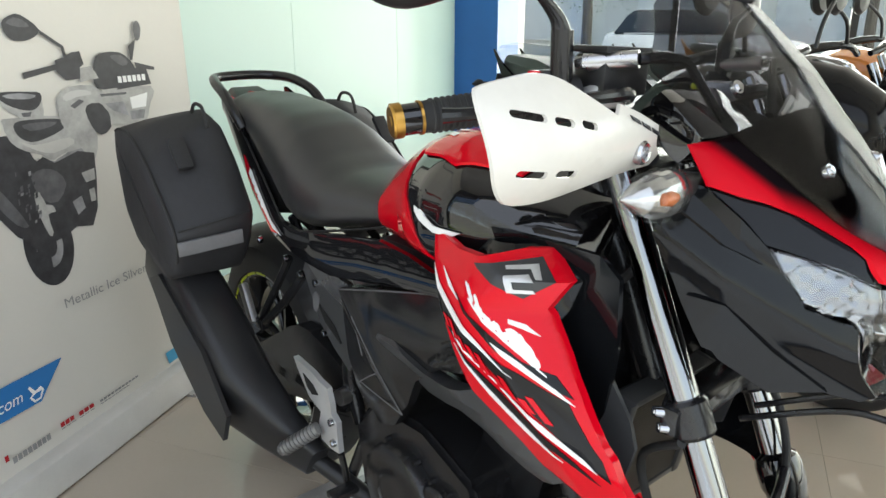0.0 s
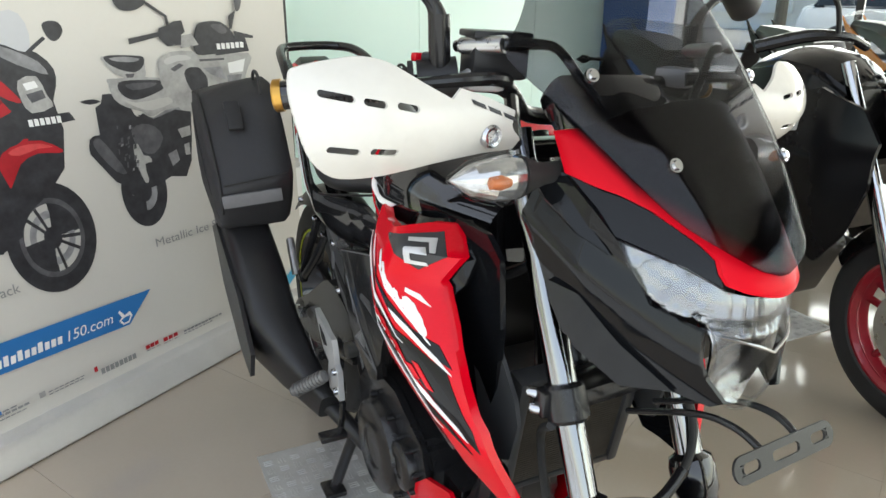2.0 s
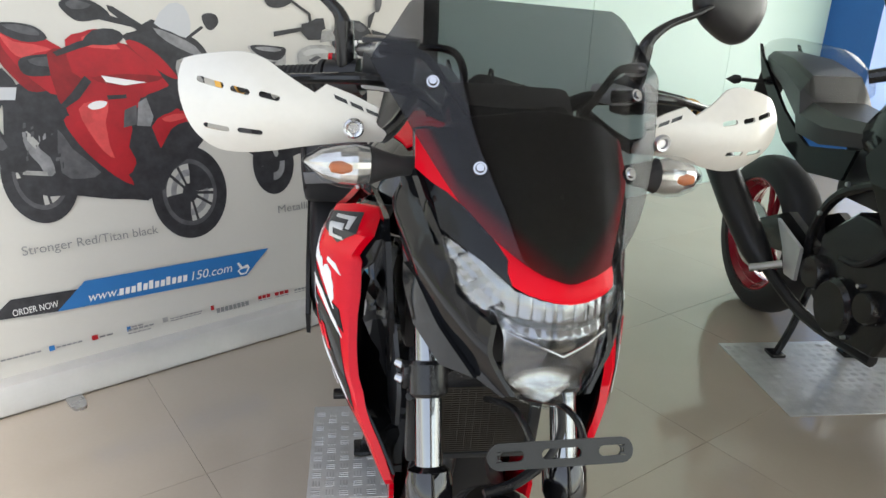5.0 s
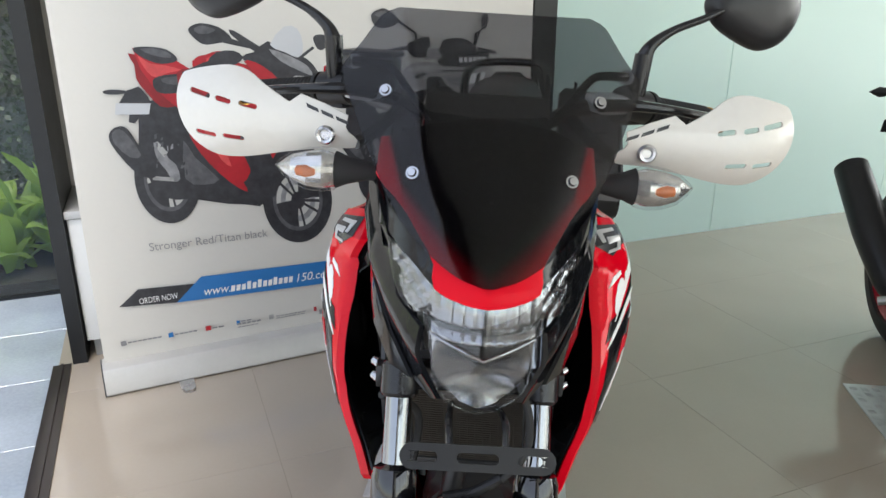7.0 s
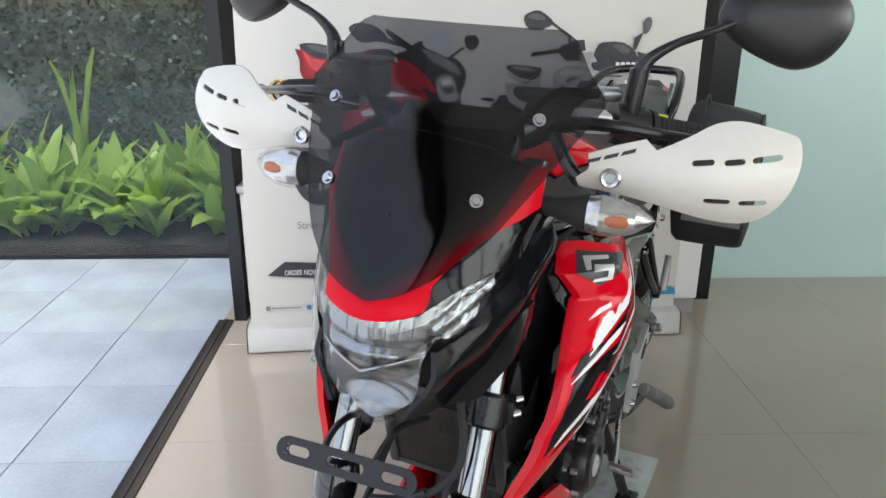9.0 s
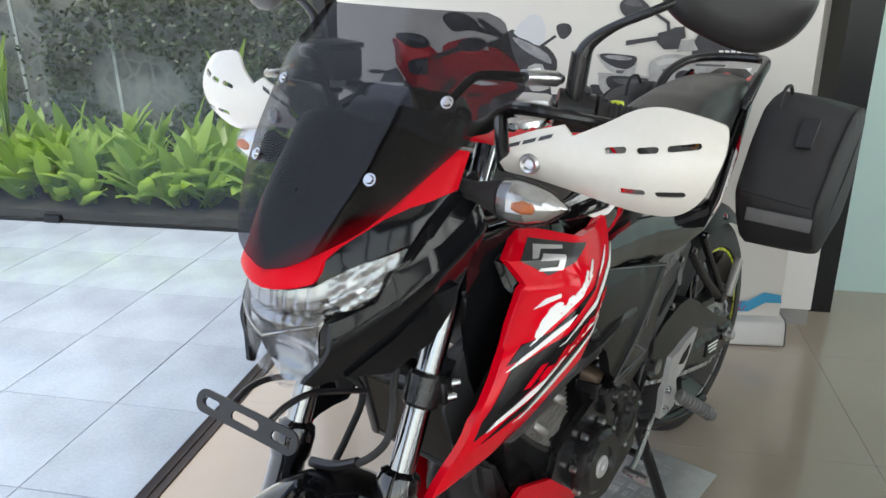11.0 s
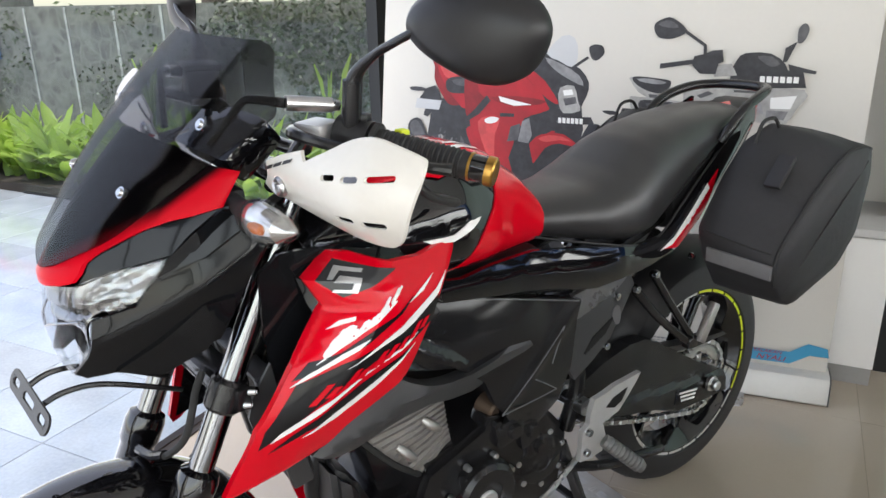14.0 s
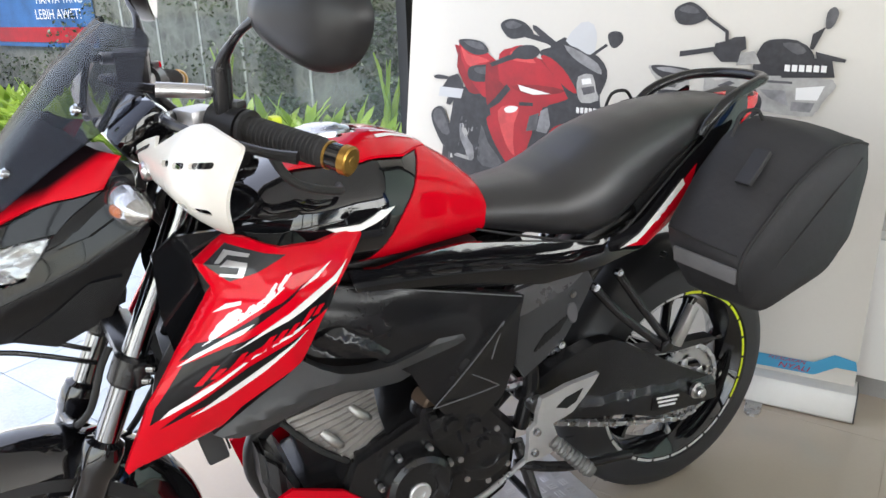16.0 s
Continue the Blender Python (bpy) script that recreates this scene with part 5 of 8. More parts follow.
# side bags
def make_bag(bm):
    """Rings run from the inner to the outer face; the profile leans back with the tail."""
    inner = [(1.13, 0.735), (1.20, 0.84), (1.27, 0.912), (1.34, 0.935), (1.45, 0.915), (1.495, 0.89), (1.50, 0.83), (1.47, 0.71), (1.39, 0.645), (1.25, 0.585), (1.20, 0.60), (1.155, 0.665)]
    outer = [(1.163, 0.708), (1.228, 0.780), (1.30, 0.842), (1.38, 0.889), (1.44, 0.894), (1.478, 0.888), (1.490, 0.835), (1.468, 0.705), (1.405, 0.638), (1.240, 0.588), (1.195, 0.612), (1.162, 0.662)]
    cy, cz = 1.32, 0.75
    rings = []
    for x, f, k in ((0.150, 0.0, 0.93), (0.165, 0.0, 1.0), (0.20, 0.12, 1.01), (0.25, 0.42, 1.015), (0.300, 0.86, 1.01), (0.312, 1.0, 0.995), (0.318, 1.0, 0.965), (0.326, 1.0, 0.70), (0.328, 1.0, 0.25)):
        ring = [Vector((x, cy + (a[0] + (b_[0] - a[0]) * f - cy) * k, cz + (a[1] + (b_[1] - a[1]) * f - cz) * k)) for a, b_ in zip(inner, outer)]
        rings.append([p for p in smooth_line([q for v, w in zip(ring, ring[1:] + ring[:1]) for q in (v.lerp(w, 0.12), v.lerp(w, 0.5), v.lerp(w, 0.88))], 2, True)])
    loft(bm, rings)


bags = [empty("side_bag", "soft black fabric side bag with grey reflective strip", "bag", group="side bags") for _ in range(2)]
for s, bag in zip((1, -1), bags):
    b = bmesh.new()
    make_bag(b)
    if s < 0:
        flip(b)
    part("bag_body", b, FABRIC, bag, smooth=50)
    b = bmesh.new()
    box(b, (0.135, 0.006, 0.032), (0.248, 1.146, 0.683), 0.001, Matrix.Rotation(radians(9), 4, "Z") @ Matrix.Rotation(radians(5), 4, "Y") @ Matrix.Rotation(radians(14), 4, "X"))
    if s < 0:
        flip(b)
    part("reflective_strip", b, STRIP, bag, "grey reflective strip")
    b = bmesh.new()
    tube(b, [(0.314, 1.172, 0.645), (0.314, 1.166, 0.706), (0.315, 1.228, 0.779), (0.315, 1.30, 0.841), (0.315, 1.38, 0.887), (0.315, 1.44, 0.892), (0.315, 1.474, 0.884)], 0.0035, 6, 5)
    if s < 0:
        flip(b)
    part("piping", b, RUBBER, bag, "black piping seam")
    b = bmesh.new()
    tube(b, [(0.19, 1.25, 0.905), (0.19, 1.27, 0.945), (0.19, 1.31, 0.95), (0.19, 1.33, 0.93)], 0.004, 6, 4)
    if s < 0:
        flip(b)
    part("carry_loop", b, RUBBER, bag, "thin black carrying loop")
    for pts in ([(0.165, 1.131, 0.74), (0.24, 1.138, 0.728), (0.308, 1.160, 0.715)], [(0.318, 1.20, 0.628), (0.327, 1.26, 0.70), (0.329, 1.36, 0.79), (0.322, 1.455, 0.862)]):
        b = bmesh.new()
        tube(b, pts, 0.0022, 6, 5)
        if s < 0:
            flip(b)
        part("seam", b, RUBBER, bag, "sewn fabric seam")
    b = bmesh.new()
    box(b, (0.035, 0.012, 0.075), (0.26, 1.235, 0.86), 0.004, Matrix.Rotation(radians(-40), 4, "X"))
    if s < 0:
        flip(b)
    part("carry_handle", b, FABRIC, bag, "black webbing handle")

# handlebar, controls and mirrors
b = bmesh.new()
tube(b, [(0.350, 0.368, 1.017), (0.30, 0.338, 1.027), (0.215, 0.298, 1.035), (0.13, 0.27, 1.035), (0.06, 0.30, 0.995), (-0.06, 0.30, 0.995), (-0.13, 0.27, 1.035), (-0.215, 0.298, 1.035), (-0.30, 0.338, 1.027), (-0.350, 0.368, 1.017)], 0.011, 12, 5)
handlebar = piece("handlebar", b, FRAME_BLACK, "black tubular handlebar", None, True)
BAR_IN, BAR_OUT = Vector((0.235, 0.305, 1.036)), Vector((0.341, 0.363, 1.018))
BAR_D = (BAR_OUT - BAR_IN).normalized()


def make_grip(bm):
    length = (BAR_OUT - BAR_IN).length
    ribs = [q for k in range(16) for q in ((0.0172, length * (0.06 + 0.055 * k)), (0.0186, length * (0.07 + 0.055 * k)), (0.0186, length * (0.085 + 0.055 * k)), (0.0172, length * (0.095 + 0.055 * k)))]
    lathe(bm, [(0.0, -0.006), (0.024, -0.006), (0.024, 0.0), (0.0172, 0.001), *ribs, (0.0165, length), (0.0, length)], (0, 0, 0), "Z", 24)
    transform(bm, Matrix.Translation(BAR_IN) @ Vector((0, 0, 1)).rotation_difference(BAR_D).to_matrix().to_4x4())


def make_barend(bm):
    for p, q, r in ((0.0, 0.003, 0.018), (0.022, 0.031, 0.0185)):
        rod(bm, BAR_OUT + BAR_D * p, BAR_OUT + BAR_D * q, r, segs=24)
    rod(bm, BAR_OUT + BAR_D * 0.031, BAR_OUT + BAR_D * 0.033, 0.0175, 0.0155, 24)
    rod(bm, BAR_OUT + BAR_D * 0.033, BAR_OUT + BAR_D * 0.0335, 0.006, 0.0055, 12)


def make_barend_core(bm):
    rod(bm, BAR_OUT + BAR_D * 0.0025, BAR_OUT + BAR_D * 0.0225, 0.0165, segs=24)


sides("grip", make_grip, RUBBER, "black ribbed rubber grip", True, handlebar)
ends = sides("bar_end", make_barend, GOLD, "gold anodised bar end weight", True, handlebar)
sides("bar_end_core", make_barend_core, GLOSS_BLACK, "black core of the bar end", True, handlebar)


def make_switch(bm):
    c = BAR_IN - BAR_D * 0.03
    rod(bm, c - BAR_D * 0.025, c + BAR_D * 0.02, 0.024, segs=20)
    box(bm, (0.05, 0.035, 0.03), c + Vector((0, 0.008, -0.012)), 0.008, Matrix.Rotation(radians(34), 4, "Z"))
    box(bm, (0.03, 0.02, 0.012), c + Vector((0, 0.004, 0.024)), 0.004, Matrix.Rotation(radians(34), 4, "Z"))


sides("switch_housing", make_switch, SATIN_BLACK, "black switch housing", True, handlebar)
b = bmesh.new()
box(b, (0.016, 0.014, 0.012), (0.245, 0.335, 1.045), 0.003)
piece("switch_button", b, YELLOW, "small yellow switch button", handlebar, True)
b = bmesh.new()
box(b, (0.016, 0.012, 0.01), (-0.222, 0.308, 1.064), 0.003)
piece("kill_switch", b, RED, "small red kill switch", handlebar, True)


def make_lever(bm):
    tube(bm, [(0.15, 0.235, 1.045), (0.19, 0.215, 1.05), (0.25, 0.228, 1.045), (0.33, 0.285, 1.03), (0.36, 0.315, 1.025)], [0.009, 0.008, 0.0065, 0.006, 0.008], 10, 5)


sides("lever", make_lever, FRAME_BLACK, "black hand lever", True, handlebar)


def make_perch(bm):
    box(bm, (0.045, 0.05, 0.026), (0.165, 0.262, 1.045), 0.008, Matrix.Rotation(radians(20), 4, "Z"))
    rod(bm, (0.209, 0.283, 1.03), (0.209, 0.283, 1.062), 0.011, segs=12)
    rod(bm, (0.209, 0.283, 1.04), (0.209, 0.283, 1.055), 0.013, segs=6)


sides("lever_perch", make_perch, SILVER, "silver lever perch and mirror nut", True, handlebar)


def make_stay(bm):
    tube(bm, [(0.174, 0.212, 1.086), (0.150, 0.192, 1.088), (0.126, 0.182, 1.084), (0.100, 0.170, 1.055), (0.072, 0.158, 1.024)], [0.0065, 0.0058, 0.0052, 0.0052, 0.0052], 12, 5)


def make_stay_end(bm):
    rod(bm, (0.190, 0.268, 1.080), (0.174, 0.212, 1.086), 0.0095, 0.0095, 18)
    rod(bm, (0.192, 0.277, 1.079), (0.190, 0.268, 1.080), 0.0065, 0.0075, 14)


sides("screen_stay", make_stay, FRAME_BLACK, "black bent stay of the screen", True, handlebar)
sides("stay_end", make_stay_end, STEEL, "bright metal end of the stay", True, handlebar)
b = bmesh.new()
box(b, (0.066, 0.05, 0.044), (-0.155, 0.255, 1.068), 0.006, Matrix.Rotation(radians(-15), 4, "Z"))
box(b, (0.07, 0.054, 0.008), (-0.155, 0.255, 1.094), 0.003, Matrix.Rotation(radians(-15), 4, "Z"))
piece("fluid_reservoir", b, SATIN_BLACK, "black square brake fluid reservoir", handlebar, True)


def make_mirror_stem(bm):
    rod(bm, (0.209, 0.283, 1.055), (0.213, 0.284, 1.112), 0.0125, segs=16)
    tube(bm, [(0.213, 0.284, 1.105), (0.222, 0.286, 1.124), (0.25, 0.29, 1.145), (0.29, 0.29, 1.163), (0.32, 0.298, 1.178)], [0.012, 0.0082, 0.0056, 0.0052, 0.0052], 12, 5)


MIRROR_EDGE = [(0.293, 1.182), (0.305, 1.207), (0.34, 1.222), (0.40, 1.224), (0.432, 1.213), (0.448, 1.186), (0.441, 1.155), (0.42, 1.131), (0.385, 1.122), (0.335, 1.140), (0.305, 1.160)]


def mirror_y(x):
    return 0.299 + 0.36 * (x - 0.296)


def make_mirror_head(bm):
    o = [(p.x, p.y) for p in smooth_line([(x, z, 0) for x, z in MIRROR_EDGE], 4, True)]
    cx, cz = 0.371, 1.172
    rings = []
    for dy, k in ((0.022, 0.90), (0.02, 0.98), (0.012, 1.0), (0.0, 0.96), (-0.012, 0.82), (-0.02, 0.55), (-0.022, 0.2)):
        rings.append([Vector((cx + (x - cx) * k, mirror_y(cx + (x - cx) * k) + dy, cz + (z - cz) * k)) for x, z in o])
    loft(bm, rings)


def make_mirror_glass(bm):
    o = [(0.371 + (x - 0.371) * 0.9, 1.172 + (z - 1.172) * 0.88) for x, z in MIRROR_EDGE]
    o = [(p.x, p.y) for p in smooth_line([(x, z, 0) for x, z in o], 4, True)]
    bm.faces.new([bm.verts.new((x, mirror_y(x) + 0.0245, z)) for x, z in o])


mir = sides("mirror", make_mirror_head, SATIN_BLACK, "black rear view mirror", True, None, 50)
sides("mirror_stem", make_mirror_stem, FRAME_BLACK, "black mirror stem", True, mir)
sides("mirror_glass", make_mirror_glass, CHROME, "mirror glass", True, mir)

# hand guards
GUARD_OUTER = [(0.178, 1.0), (0.165, 0.988), (0.171, 0.978), (0.21, 0.975), (0.262, 0.966), (0.300, 0.957), (0.337, 0.951), (0.366, 0.953), (0.390, 0.972), (0.404, 1.0), (0.410, 1.030), (0.406, 1.053), (0.396, 1.060), (0.368, 1.067), (0.338, 1.071), (0.312, 1.066), (0.285, 1.050), (0.254, 1.0335)]
GUARD_LINE = [(p.x, p.y) for p in smooth_line([(x, z, 0) for x, z in GUARD_OUTER], 3)] + [(0.240, 1.0435), (0.209, 1.034), (0.178, 1.021), (0.181, 1.006)]
GUARD_SLOTS = [(0.388, 1.0385, 0.357, 1.0335), (0.350, 1.0325, 0.328, 1.0290), (0.318, 1.0290, 0.294, 1.0245), (0.381, 0.9860, 0.351, 0.9835), (0.342, 0.9845, 0.313, 0.9825)]


def guard_y(x, z):
    crease = max(0.0, 1 - abs(z - 1.0) / 0.012) * interp(x, [0.22, 0.26, 0.34, 0.39], [0.0, 1.0, 0.8, 0.0])
    return 0.178 + 4.0 * max(0, x - 0.31) ** 2 + 11.0 * (z - 1.01) ** 2 - 0.0012 * crease


def guard_point(x, z, off=0.0):
    return Vector((x, guard_y(x, z) + off, z))


def make_guard(bm):
    holed_sheet(bm, GUARD_LINE, [long_hole(*s, 0.0034) for s in GUARD_SLOTS], guard_point, (0, 0.0040, 0), 0.0095)


guards = sides("hand_guard", make_guard, WHITE_PLASTIC, "white plastic hand guard with slots cut through it", True)


def make_guard_bolt(bm):
    y = guard_y(0.207, 0.995)
    lathe(bm, [(0.0, 0.002), (0.006, 0.002), (0.007, -0.002), (0.010, -0.003), (0.0125, 0.0), (0.0125, 0.006)], (0.207, y - 0.003, 0.995), "Y", 24)


sides("guard_bolt", make_guard_bolt, STEEL, "steel socket bolt and washer", True, guards)
for k in range(3):
    def make_gmark(bm, k=k):
        x = 0.232 - k * 0.019
        z = 1.0335 - k * 0.0068
        sheet(bm, [(x, z), (x - 0.015, z - 0.0055), (x - 0.017, z - 0.0105), (x - 0.002, z - 0.005)], lambda p, q: guard_point(p, q, -0.0012), (0, 0.001, 0), 0.02)
    sides("guard_mark", make_gmark, GRAPHITE, "small grey mark on the guard", True, guards)


def make_guard_arm(bm):
    tube(bm, [(0.17, 0.187, 0.985), (0.15, 0.215, 0.995), (0.12, 0.262, 1.02)], 0.009, 10, 4)


sides("guard_arm", make_guard_arm, FRAME_BLACK, "black guard mounting arm", True, guards)

# turn signals
def signal_ring(bm, grow=0.0):
    rings = []
    for x, ry, rz, dz, dy in ((0.186, 0.012, 0.017, 0.958, 0.150), (0.19, 0.021, 0.026, 0.957, 0.150), (0.205, 0.025, 0.029, 0.957, 0.151), (0.225, 0.025, 0.027, 0.956, 0.153), (0.245, 0.021, 0.021, 0.956, 0.157), (0.26, 0.012, 0.010, 0.956, 0.162), (0.268, 0.003, 0.003, 0.956, 0.166)):
        rings.append([Vector((x, dy + (ry - grow) * math.cos(2 * math.pi * k / 20), dz + (rz - grow) * math.sin(2 * math.pi * k / 20))) for k in range(20)])
    loft(bm, rings)


def make_signal_bulb(bm):
    lathe(bm, [(0.0, -0.015), (0.006, -0.012), (0.0085, 0.0), (0.006, 0.012), (0.0, 0.015)], (0.224, 0.1365, 0.957), "X", 14)


def make_signal_stalk(bm):
    loft(bm, [[Vector((x, y + w * math.cos(2 * math.pi * k / 14), z + h * math.sin(2 * math.pi * k / 14))) for k in range(14)] for x, y, z, w, h in ((0.105, 0.165, 0.955, 0.014, 0.012), (0.15, 0.158, 0.956, 0.013, 0.012), (0.175, 0.153, 0.957, 0.018, 0.018), (0.189, 0.152, 0.957, 0.02, 0.024))])


sig = sides("turn_signal", make_signal_stalk, RUBBER, "clear turn signal on a black rubber stalk", True)
sides("signal_lens", lambda bm: signal_ring(bm), LENS, "clear signal lens", True, sig)
sides("signal_bulb", make_signal_bulb, AMBER, "amber bulb", True, sig)
sides("signal_reflector", lambda bm: signal_ring(bm, 0.0045), FROSTED, "faceted silver reflector", True, sig, 0)

# windscreen
WS_Z = [0.888, 0.893, 0.902, 0.916, 0.935, 0.962, 0.990, 1.010, 1.040, 1.068, 1.082, 1.110, 1.135, 1.147, 1.155]
WS_W = [0.006, 0.026, 0.046, 0.070, 0.096, 0.118, 0.137, 0.150, 0.168, 0.186, 0.188, 0.166, 0.149, 0.139, 0.120]
WS_CY = [-0.048, -0.044, -0.038, -0.028, -0.014, 0.006, 0.029, 0.046, 0.073, 0.098, 0.110, 0.141, 0.169, 0.183, 0.192]


WS_LINE = smooth_line(list(zip(WS_Z, WS_W, WS_CY)), 8)
WS_S = [[p[i] for p in WS_LINE] for i in range(3)]


def ws_point(u, z):
    """A mildly bowed middle with two side panels bent back along soft creases."""
    w, c = interp(z, WS_S[0], WS_S[1]), interp(z, WS_S[0], WS_S[2])
    x = u * w
    d = abs(x) - interp(z, [0.89, 1.0, 1.15], [0.05, 0.085, 0.105])
    k = 0.010
    bend = 0.0 if d < -k else (d if d > k else (d + k) ** 2 / (4 * k))
    return Vector((x, c + 1.0 * x * x + 0.5 * bend, z))


b = bmesh.new()
rings = [[ws_point(u, z) for u in np.linspace(-1, 1, 61)] for z in np.linspace(0.888, 1.155, 48)]
loft(b, rings, closed=False)
shell(b, 0.003)
screen = piece("windscreen", b, SMOKE, "dark smoked acrylic windscreen", None, True, 60)
for u, z in ((0.655, 0.9855), (0.695, 1.062)):
    def make_ws(bm, u=u, z=z):
        p = ws_point(u, z)
        d = Vector((0.25, -1, 0.55)).normalized()
        rod(bm, p - d * 0.002, p + d * 0.003, 0.0078, 0.0074, 20)
        rod(bm, p + d * 0.003, p + d * 0.006, 0.0055, 0.0042, 16)
    sides("screen_screw", make_ws, CHROME, "bright screen screw", True, screen)

# headlight and mask: half outlines in (x, z), x to the left
def mask_y(x, z):
    """The front of the mask: a blunt nose that sweeps back to the sides."""
    x = abs(x)
    nose = interp(z, [0.73, 0.745, 0.78, 0.812, 0.854, 0.89, 0.93, 0.97, 1.02], [-0.030, -0.042, -0.051, -0.052, -0.048, -0.036, -0.010, 0.022, 0.075])
    return nose + 7.6 * x * x


def mask_plate(bm, half, thick=0.004, off=0.0, cell=0.012, both=False):
    o = half if not both else half + [(-x, z) for x, z in reversed(half) if x > 1e-6]
    sheet(bm, o, lambda x, z: Vector((x, mask_y(x, z) + off, z)), (0, thick, 0), cell)


NOSE_LOW = [(0.0, 0.8645), (0.018, 0.866), (0.044, 0.871), (0.057, 0.876), (0.060, 0.886), (0.059, 0.898), (0.067, 0.910), (0.080, 0.923), (0.093, 0.936), (0.110, 0.947), (0.122, 0.951), (0.137, 0.960), (0.134, 1.000)]
RED_NOSE = NOSE_LOW + [(0.113, 1.008), (0.075, 1.029), (0.03, 1.040), (0.0, 1.043)]


def nose_y(x, z):
    return interp(z, [0.86, 0.8645, 0.875, 0.887, 0.905, 0.93, 0.965, 1.0, 1.043], [-0.044, -0.050, -0.050, -0.043, -0.031, -0.013, 0.012, 0.042, 0.084]) + 6.6 * x * x - 1.2 * abs(x) ** 1.5 * max(0.0, 0.06 - abs(x))


b = bmesh.new()
sheet(b, RED_NOSE + [(-x, z) for x, z in reversed(RED_NOSE) if x > 1e-6], lambda x, z: Vector((x, nose_y(x, z), z)), (0, 0.006, 0), 0.010)
nose = piece("nose_cover", b, COWL, "gloss red nose cover fading to black under the screen", None, False, 50)
nose.matrix_basis = STEER


def make_mask(bm):
    mask_plate(bm, [(0.055, 0.872), (0.058, 0.898), (0.066, 0.911), (0.092, 0.937), (0.121, 0.952), (0.137, 0.961), (0.150, 0.955), (0.147, 0.93), (0.135, 0.90), (0.120, 0.885), (0.126, 0.905), (0.115, 0.905), (0.08, 0.888)], 0.006, 0.0)


sides("mask_brow", make_mask, MASK_BLACK, "gloss black headlight brow", True)


def make_cheek(bm):
    o = [(-0.040, 0.750), (-0.026, 0.775), (-0.016, 0.826), (0.03, 0.843), (0.066, 0.896), (0.10, 0.93), (0.138, 0.957), (0.172, 0.949), (0.185, 0.90), (0.16, 0.852), (0.148, 0.828), (0.121, 0.780), (0.079, 0.770), (0.04, 0.760), (0.005, 0.749), (-0.028, 0.742)]
    def cx(y, z):
        crease = abs(z - (0.79 + 0.55 * (y + 0.03)))
        return interp(y, [-0.04, 0.0, 0.05, 0.10, 0.17], [0.052, 0.078, 0.106, 0.128, 0.142]) - 0.12 * max(0, 0.80 - z) + 0.012 * max(0.0, 1 - crease / 0.04)
    sheet(bm, o, lambda y, z: Vector((cx(y, z), y, z)), (-0.006, 0, 0), 0.008)


cheeks = sides("mask_cheek", make_cheek, MASK_BLACK, "gloss black headlight mask cheek", True)


def make_wing(bm):
    o = [(0.0, 0.752), (0.05, 0.79), (0.10, 0.835), (0.142, 0.838), (0.138, 0.815), (0.10, 0.772), (0.05, 0.742)]
    def cx(y, z):
        return interp(y, [-0.04, 0.0, 0.05, 0.10, 0.17], [0.06, 0.084, 0.112, 0.134, 0.146]) - 0.10 * max(0, 0.80 - z)
    sheet(bm, o, lambda y, z: Vector((cx(y, z), y, z)), (-0.005, 0, 0), 0.02)


sides("mask_wing", make_wing, MASK_BLACK, "black lower mask wing", True, cheeks)

# lamp: clear lens, reflector bowl, ridges
LENS_HALF = [(0.0, 0.8625), (0.026, 0.864), (0.052, 0.869), (0.08, 0.888), (0.115, 0.902), (0.112, 0.880), (0.104, 0.856), (0.090, 0.840), (0.066, 0.836), (0.058, 0.812), (0.055, 0.775), (0.045, 0.752), (0.022, 0.733), (0.0, 0.727)]
b = bmesh.new()
box(b, (0.12, 0.05, 0.11), (0, 0.06, 0.80), 0.02)
lamp = piece("headlight", b, SATIN_BLACK, "clear faceted headlight in the mask", None, True)
b = bmesh.new()
mask_plate(b, LENS_HALF, 0.0025, -0.001, 0.012, True)
piece("headlight_lens", b, LENS, "clear headlight lens", lamp, True)
b = bmesh.new()


def bowl(x, z):
    """Fluted above the ridge, a smooth shallow bowl below, slanting ribs in each wing."""
    ax = abs(x)
    up = min(1.0, max(0.0, (z - (0.806 + 0.32 * ax)) / 0.006))
    if ax > 0.060:
        along, across = (ax - 0.06) * 0.75 + (z - 0.85) * 0.66, (z - 0.85) * 0.75 - (ax - 0.06) * 0.66
        relief = 0.009 * abs((along * 120) % 1 - 0.5) + 0.008 * abs((across * 70) % 1 - 0.5) + 0.006 * math.floor(along * 40) % 0.012
    else:
        relief = up * (0.008 * abs(((ax * 85 + 0.25) % 1) - 0.5) + 0.010 * max(0.0, 1 - abs(z - 0.828) / 0.012))
    deep = 0.034 * max(0, 1 - (x / 0.055) ** 2) * max(0, 1 - ((z - 0.775) / 0.045) ** 2)
    return Vector((x, mask_y(x, z) + 0.008 + deep - 0.004 * up + relief, z))


